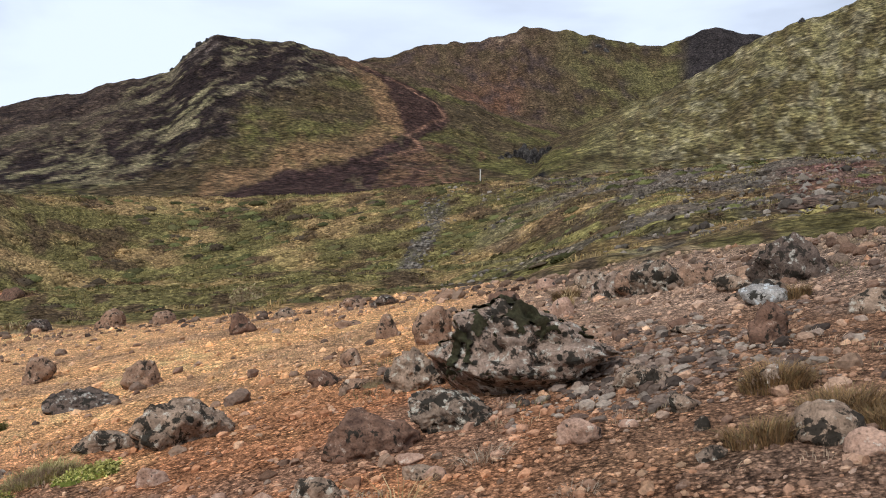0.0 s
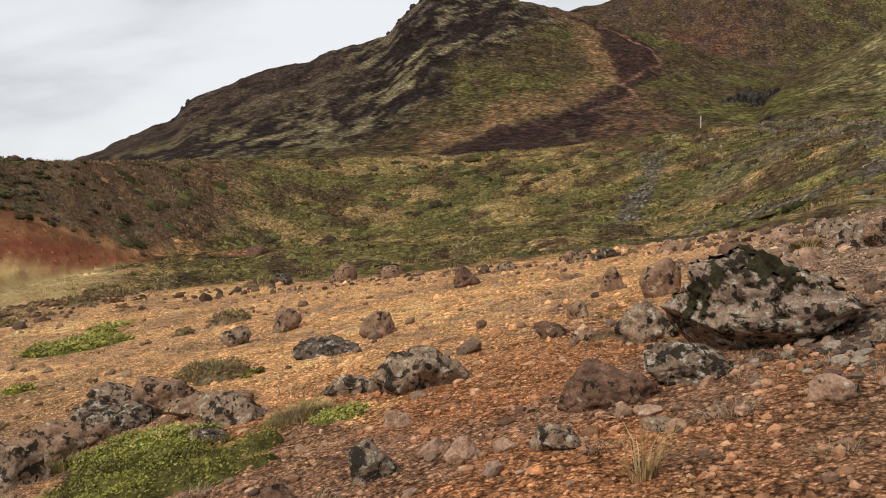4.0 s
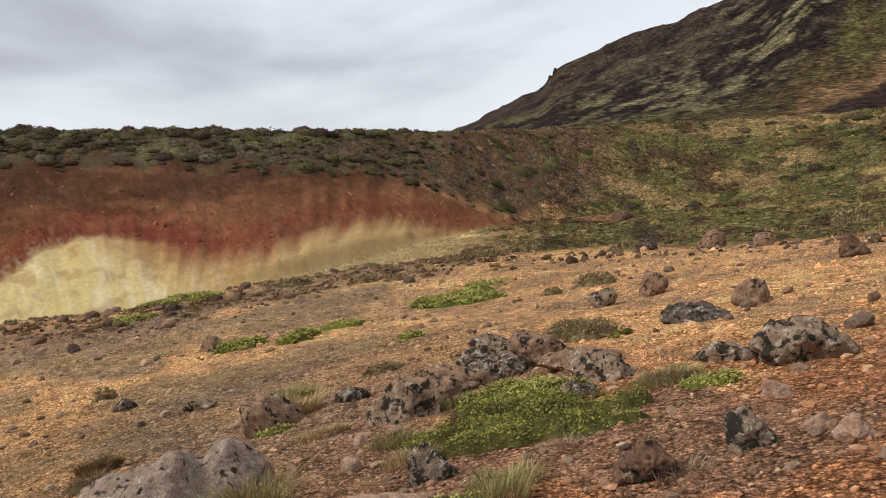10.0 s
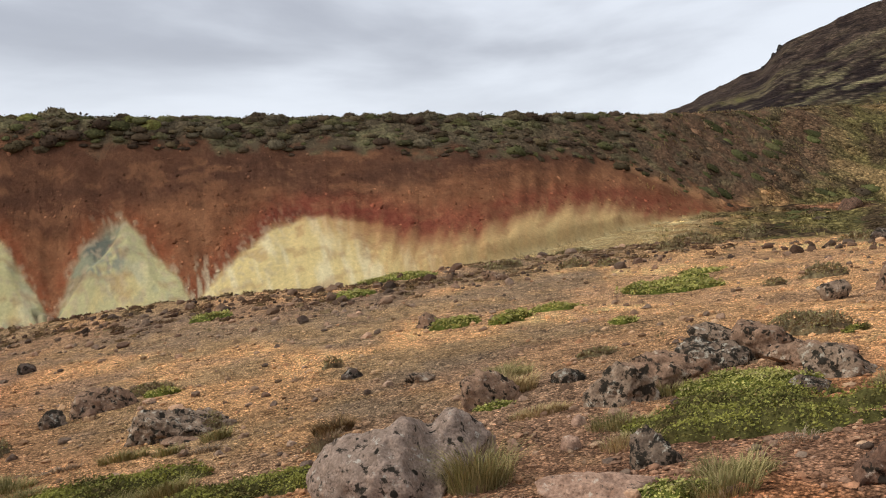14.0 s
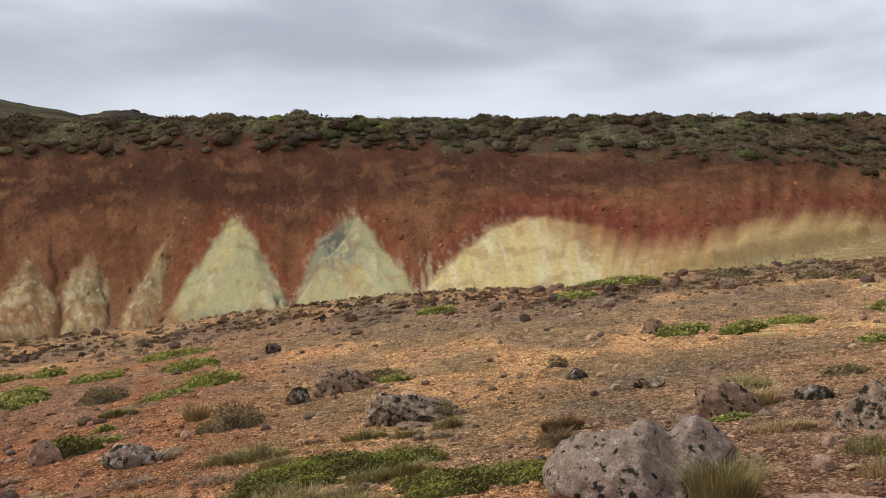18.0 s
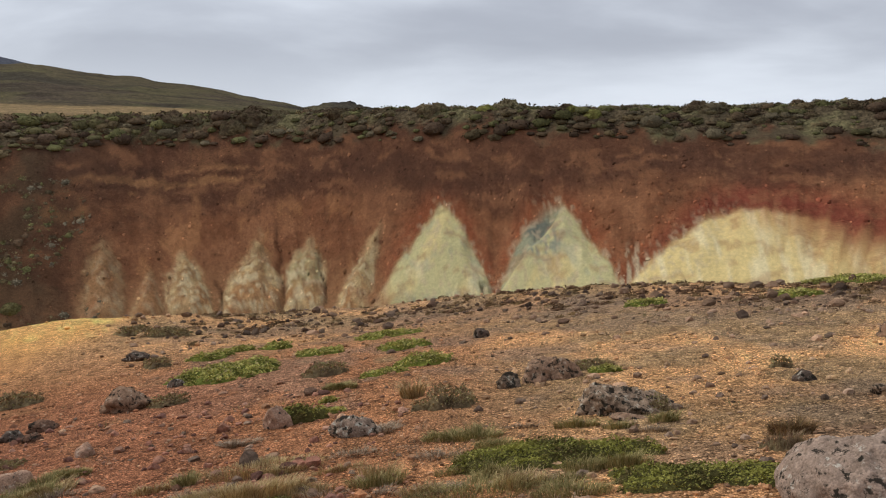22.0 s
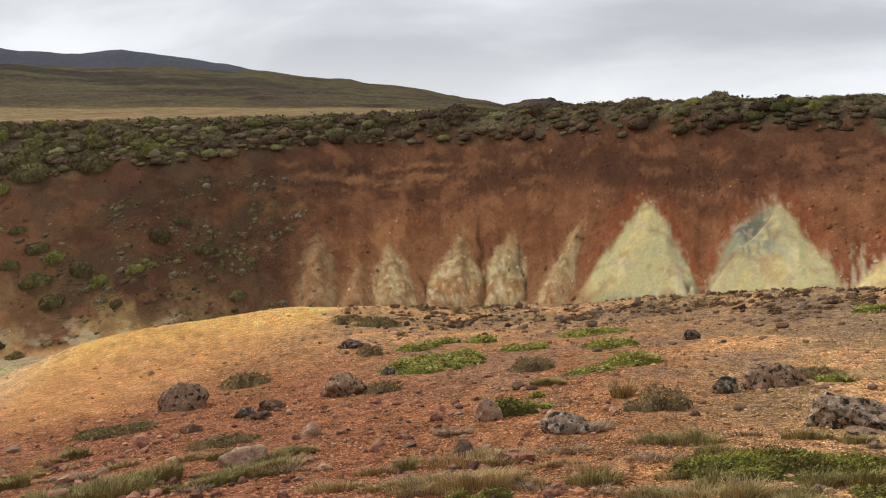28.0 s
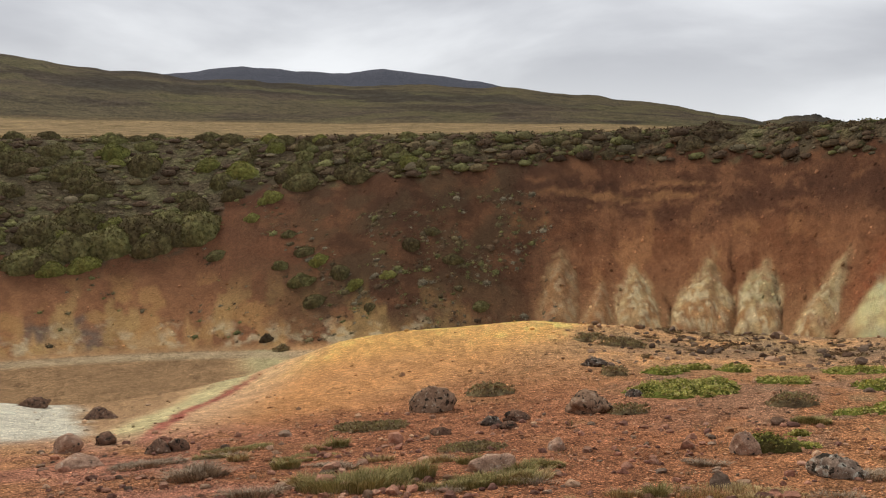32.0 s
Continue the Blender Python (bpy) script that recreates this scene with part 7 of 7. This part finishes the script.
# rubble of the stony ridge, of the brook and on the red bank
ra, rr_ = rng(5).uniform(-15, 15, 3200), np.sqrt(rng(6).uniform(22 ** 2, 92 ** 2, 3200))
ok = vnoise(ra * 0.35, rr_ * 0.16, 16) + 0.5 * sstep(6, -4, ra) > 0.62
ba_, bb_ = rng(8).normal(0, 0.42, 320), rng(9).uniform(52, 86, 320)
ba_ = ba_ + np.interp(bb_, (52, 58, 64, 72, 84), (17.5, 16.9, 17.0, 15.9, 15.4))
ca_, cu_ = rng(10).uniform(50, 150, 4200), rng(11).uniform(0.0, 0.75, 4200)
bare_ = cone_mask(ca_, cu_) < -0.01
ca_, cu_ = ca_[bare_], cu_[bare_]
cr_ = soft_table(ca_, BASE_R) + (soft_table(ca_, RIM_R) - soft_table(ca_, BASE_R)) * cu_
qa, qr = np.concatenate([ra[ok], ba_, ca_]), np.concatenate([rr_[ok], bb_, cr_])
qx, qy = -qr * np.sin(np.radians(qa)), qr * np.cos(np.radians(qa))
qz = height(qx, qy)
nr_, nb_ = ok.sum(), len(ba_)
qs = np.concatenate([rng(12).lognormal(-2.25, 0.45, nr_).clip(0.05, 0.36), rng(13).uniform(0.06, 0.2, nb_), rng(14).lognormal(-3.1, 0.45, len(ca_)).clip(0.025, 0.13)])
qc = np.concatenate([np.array([(0.155, 0.13, 0.10), (0.24, 0.205, 0.165), (0.085, 0.070, 0.056)])[rng(15).integers(0, 3, nr_)],
                     np.array([(0.19, 0.165, 0.135), (0.085, 0.072, 0.06)])[rng(16).integers(0, 2, nb_)], land_colour(qx[nr_ + nb_:], qy[nr_ + nb_:], qz[nr_ + nb_:]) * rng(17).uniform(0.45, 1.5, len(ca_))[:, None]])
strewn("ridge_rubble", pebbles, qx, qy, qz, qs, qc, EARTHY, "grey lava rubble on the ridge, brook bed and bank", "rubble", 9, (0.5, 1.0), False)


# ---------------------------------------------------------------- outcrops on the hills
def crag_material():
    mat, nt, bsdf = node_material("craggy_lava")
    big, mid = noise_node(nt, 0.5, 6, 0.7), noise_node(nt, 2.2, 5, 0.65)
    col = ramp_node(nt, big.outputs["Fac"], ((0.34, (0.022, 0.020, 0.019)), (0.52, (0.060, 0.053, 0.047)), (0.66, (0.150, 0.135, 0.112))))
    tone = ramp_node(nt, mid.outputs["Fac"], ((0.35, (0.5, 0.5, 0.5)), (0.62, (1.4, 1.4, 1.38))))
    nt.links.new(mix_node(nt, 1.0, col.outputs["Color"], tone.outputs["Color"], "MULTIPLY"), bsdf.inputs["Base Color"])
    bsdf.inputs["Roughness"].default_value = 0.95
    bsdf.inputs["Specular IOR Level"].default_value = 0.02
    nt.links.new(bump_node(nt, mid.outputs["Fac"], 1.0, 0.5), bsdf.inputs["Normal"])
    return mat


CRAG = crag_material()


def outcrop(bearing, away, w, h, seed):
    x, y = -away * math.sin(radians(bearing)), away * math.cos(radians(bearing))
    v, f = rock_shape(w, w * 0.8, h, seed, 4, 1.4, 0.55)
    ob = new("rock_outcrop", make_mesh("rock_outcrop", turned(v, radians(bearing)), f, CRAG))
    ob.location = (x, y, ground_z(x, y) - (0.3 if away < 300 else 0.62) * h)
    tagged(ob, "dark craggy lava outcrop on the mossy hillside", "outcrop", "outcrops on the hills")


for k, (bearing, away, w, h) in enumerate(((8.5, 262, 3.2, 3.0), (8.9, 260, 2.6, 4.4), (9.25, 264, 3.0, 5.0), (9.65, 266, 2.8, 5.6), (10.05, 270, 3.2, 4.6), (10.4, 268, 2.4, 3.2), (9.1, 272, 3.6, 5.4), (9.8, 276, 3.6, 5.6),
                                           (9.45, 256, 2.4, 2.6), (10.9, 262, 3.0, 2.4), (8.2, 268, 2.2, 2.2), (11.3, 258, 2.6, 1.8), (31.2, 424, 4, 5), (31.6, 420, 4, 4), (32.1, 418, 4, 3.4), (30.7, 426, 3, 3), (32.8, 420, 3, 2.4),
                                           (45.6, 424, 4, 3), (46.0, 422, 3, 3), (46.5, 420, 3, 2.4), (19.6, 440, 5, 4), (18.8, 450, 4, 3), (5.2, 735, 9, 6), (4.6, 730, 8, 5), (6.1, 720, 8, 5), (-7.3, 297, 2.4, 2.2),
                                           (100.8, 800, 9, 3), (101.3, 802, 7, 2), (100.2, 798, 6, 2))):
    outcrop(bearing, away, w, h, 1200 + k)


# ---------------------------------------------------------------- grass too fine to count
def clump(seed, blades, spread, tall, wide):
    g = rng(seed)
    a, q = g.uniform(0, 6.283, blades), np.sqrt(g.uniform(0, 1, blades)) * spread
    lean = np.stack([np.cos(a), np.sin(a), 0 * a], -1) * g.uniform(0.2, 0.9, blades)[:, None] + g.normal(size=(blades, 3)) * 0.2
    lean[:, 2] = 0
    base = np.stack([np.cos(a) * q, np.sin(a) * q, 0 * a - 0.05], -1)
    return blade_cloud(base, lean, tall * g.uniform(0.5, 1.2, blades), np.full(blades, wide), g)


BLADES = tinted_material("grass_blades", 3)
tussocks = [clump(1500 + k, 9, 1.0, 1.0, 0.085) for k in range(8)]
tg = rng(610)
ta, tr = tg.uniform(-14, 54, 5200), np.sqrt(tg.uniform(20 ** 2, 112 ** 2, 5200))
ok = (tr > soft_table(ta, LIP_R) + 1) & (fbm(ta * 0.35, tr * 0.09, 3, 66) > 0.47)
ta, tr = ta[ok], tr[ok]
tx, ty = -tr * np.sin(np.radians(ta)), tr * np.cos(np.radians(ta))
tz = height(tx, ty)
hue = np.array([(0.34, 0.25, 0.105), (0.27, 0.22, 0.085), (0.20, 0.18, 0.06), (0.40, 0.30, 0.14)])[tg.integers(0, 4, len(tx))]
strewn("valley_grass", tussocks, tx, ty, tz, tg.uniform(0.12, 0.3, len(tx)) * (0.6 + tr / 110), hue * 0.6 + land_colour(tx, ty, tz) * 0.55, BLADES, "faded yellow-green grass covering the valley floor", "grass", 13, (0.5, 1.1), False)

# dry grass over the plateau's edge
ta, tq = tg.uniform(-14, 152, 3600), tg.uniform(-1.0, 16, 3600)
tr = soft_table(ta, RIM_R) + tq
tx, ty = -tr * np.sin(np.radians(ta)), tr * np.cos(np.radians(ta))
hue = np.array([(0.44, 0.31, 0.15), (0.38, 0.27, 0.13), (0.32, 0.24, 0.11), (0.50, 0.37, 0.20)])[tg.integers(0, 4, len(tx))]
strewn("plateau_grass", tussocks, tx, ty, height(tx, ty), tg.uniform(0.15, 0.38, len(tx)), hue, BLADES, "tan dry grass along the top of the bank", "grass", 14, (0.6, 1.1), False)

# thin dry sprigs on the slope
sprigs = [clump(1600 + k, 18, 1.0, 0.8, 0.022) for k in range(8)]
ta, tr = tg.uniform(-14, 152, 2300), 4.2 * 6.5 ** tg.uniform(0, 1, 2300)
start = np.interp(ta, (115, 117, 122, 129, 137, 145, 160), (31, 27, 22.5, 19, 16.8, 16.2, 17))
ok = (tr < soft_table(ta, LIP_R)) & ~((ta > 115) & (tr > start - 1)) & (fbm(ta * 0.22, tr * 0.55, 3, 67) + 0.10 * sstep(45, 60, ta) > 0.53)
ta, tr = ta[ok], tr[ok]
tx, ty = -tr * np.sin(np.radians(ta)), tr * np.cos(np.radians(ta))
hue = np.array([(0.36, 0.27, 0.16), (0.26, 0.20, 0.12), (0.20, 0.18, 0.085), (0.42, 0.31, 0.21), (0.30, 0.20, 0.14)])[tg.integers(0, 5, len(tx))]
strewn("dry_sprigs", sprigs, tx, ty, height(tx, ty), tg.uniform(0.05, 0.13, len(tx)) * (0.7 + tr / 25), hue, BLADES, "sparse dry grass and sprigs between the stones", "grass", 15, (0.5, 1.0), False)


# ---------------------------------------------------------------- fringe of faded grass on the near slope
fg = rng(808)
for k in range(64):
    bearing, away = fg.uniform(80, 142), fg.uniform(0, 1)
    away = float(np.interp(bearing, (80, 100, 115, 128, 142), (6.3, 6.7, 7.4, 8.9, 10.4))) * (1 + 0.42 * away * away)
    x, y = -away * math.sin(radians(bearing)), away * math.cos(radians(bearing))
    tuft(x, y, fg.uniform(0.25, 0.6), fg.uniform(0.15, 0.35), fg.uniform(0.09, 0.2), 2000 + k, ("meadow", "meadow", "straw", "twig")[int(fg.integers(0, 4))])
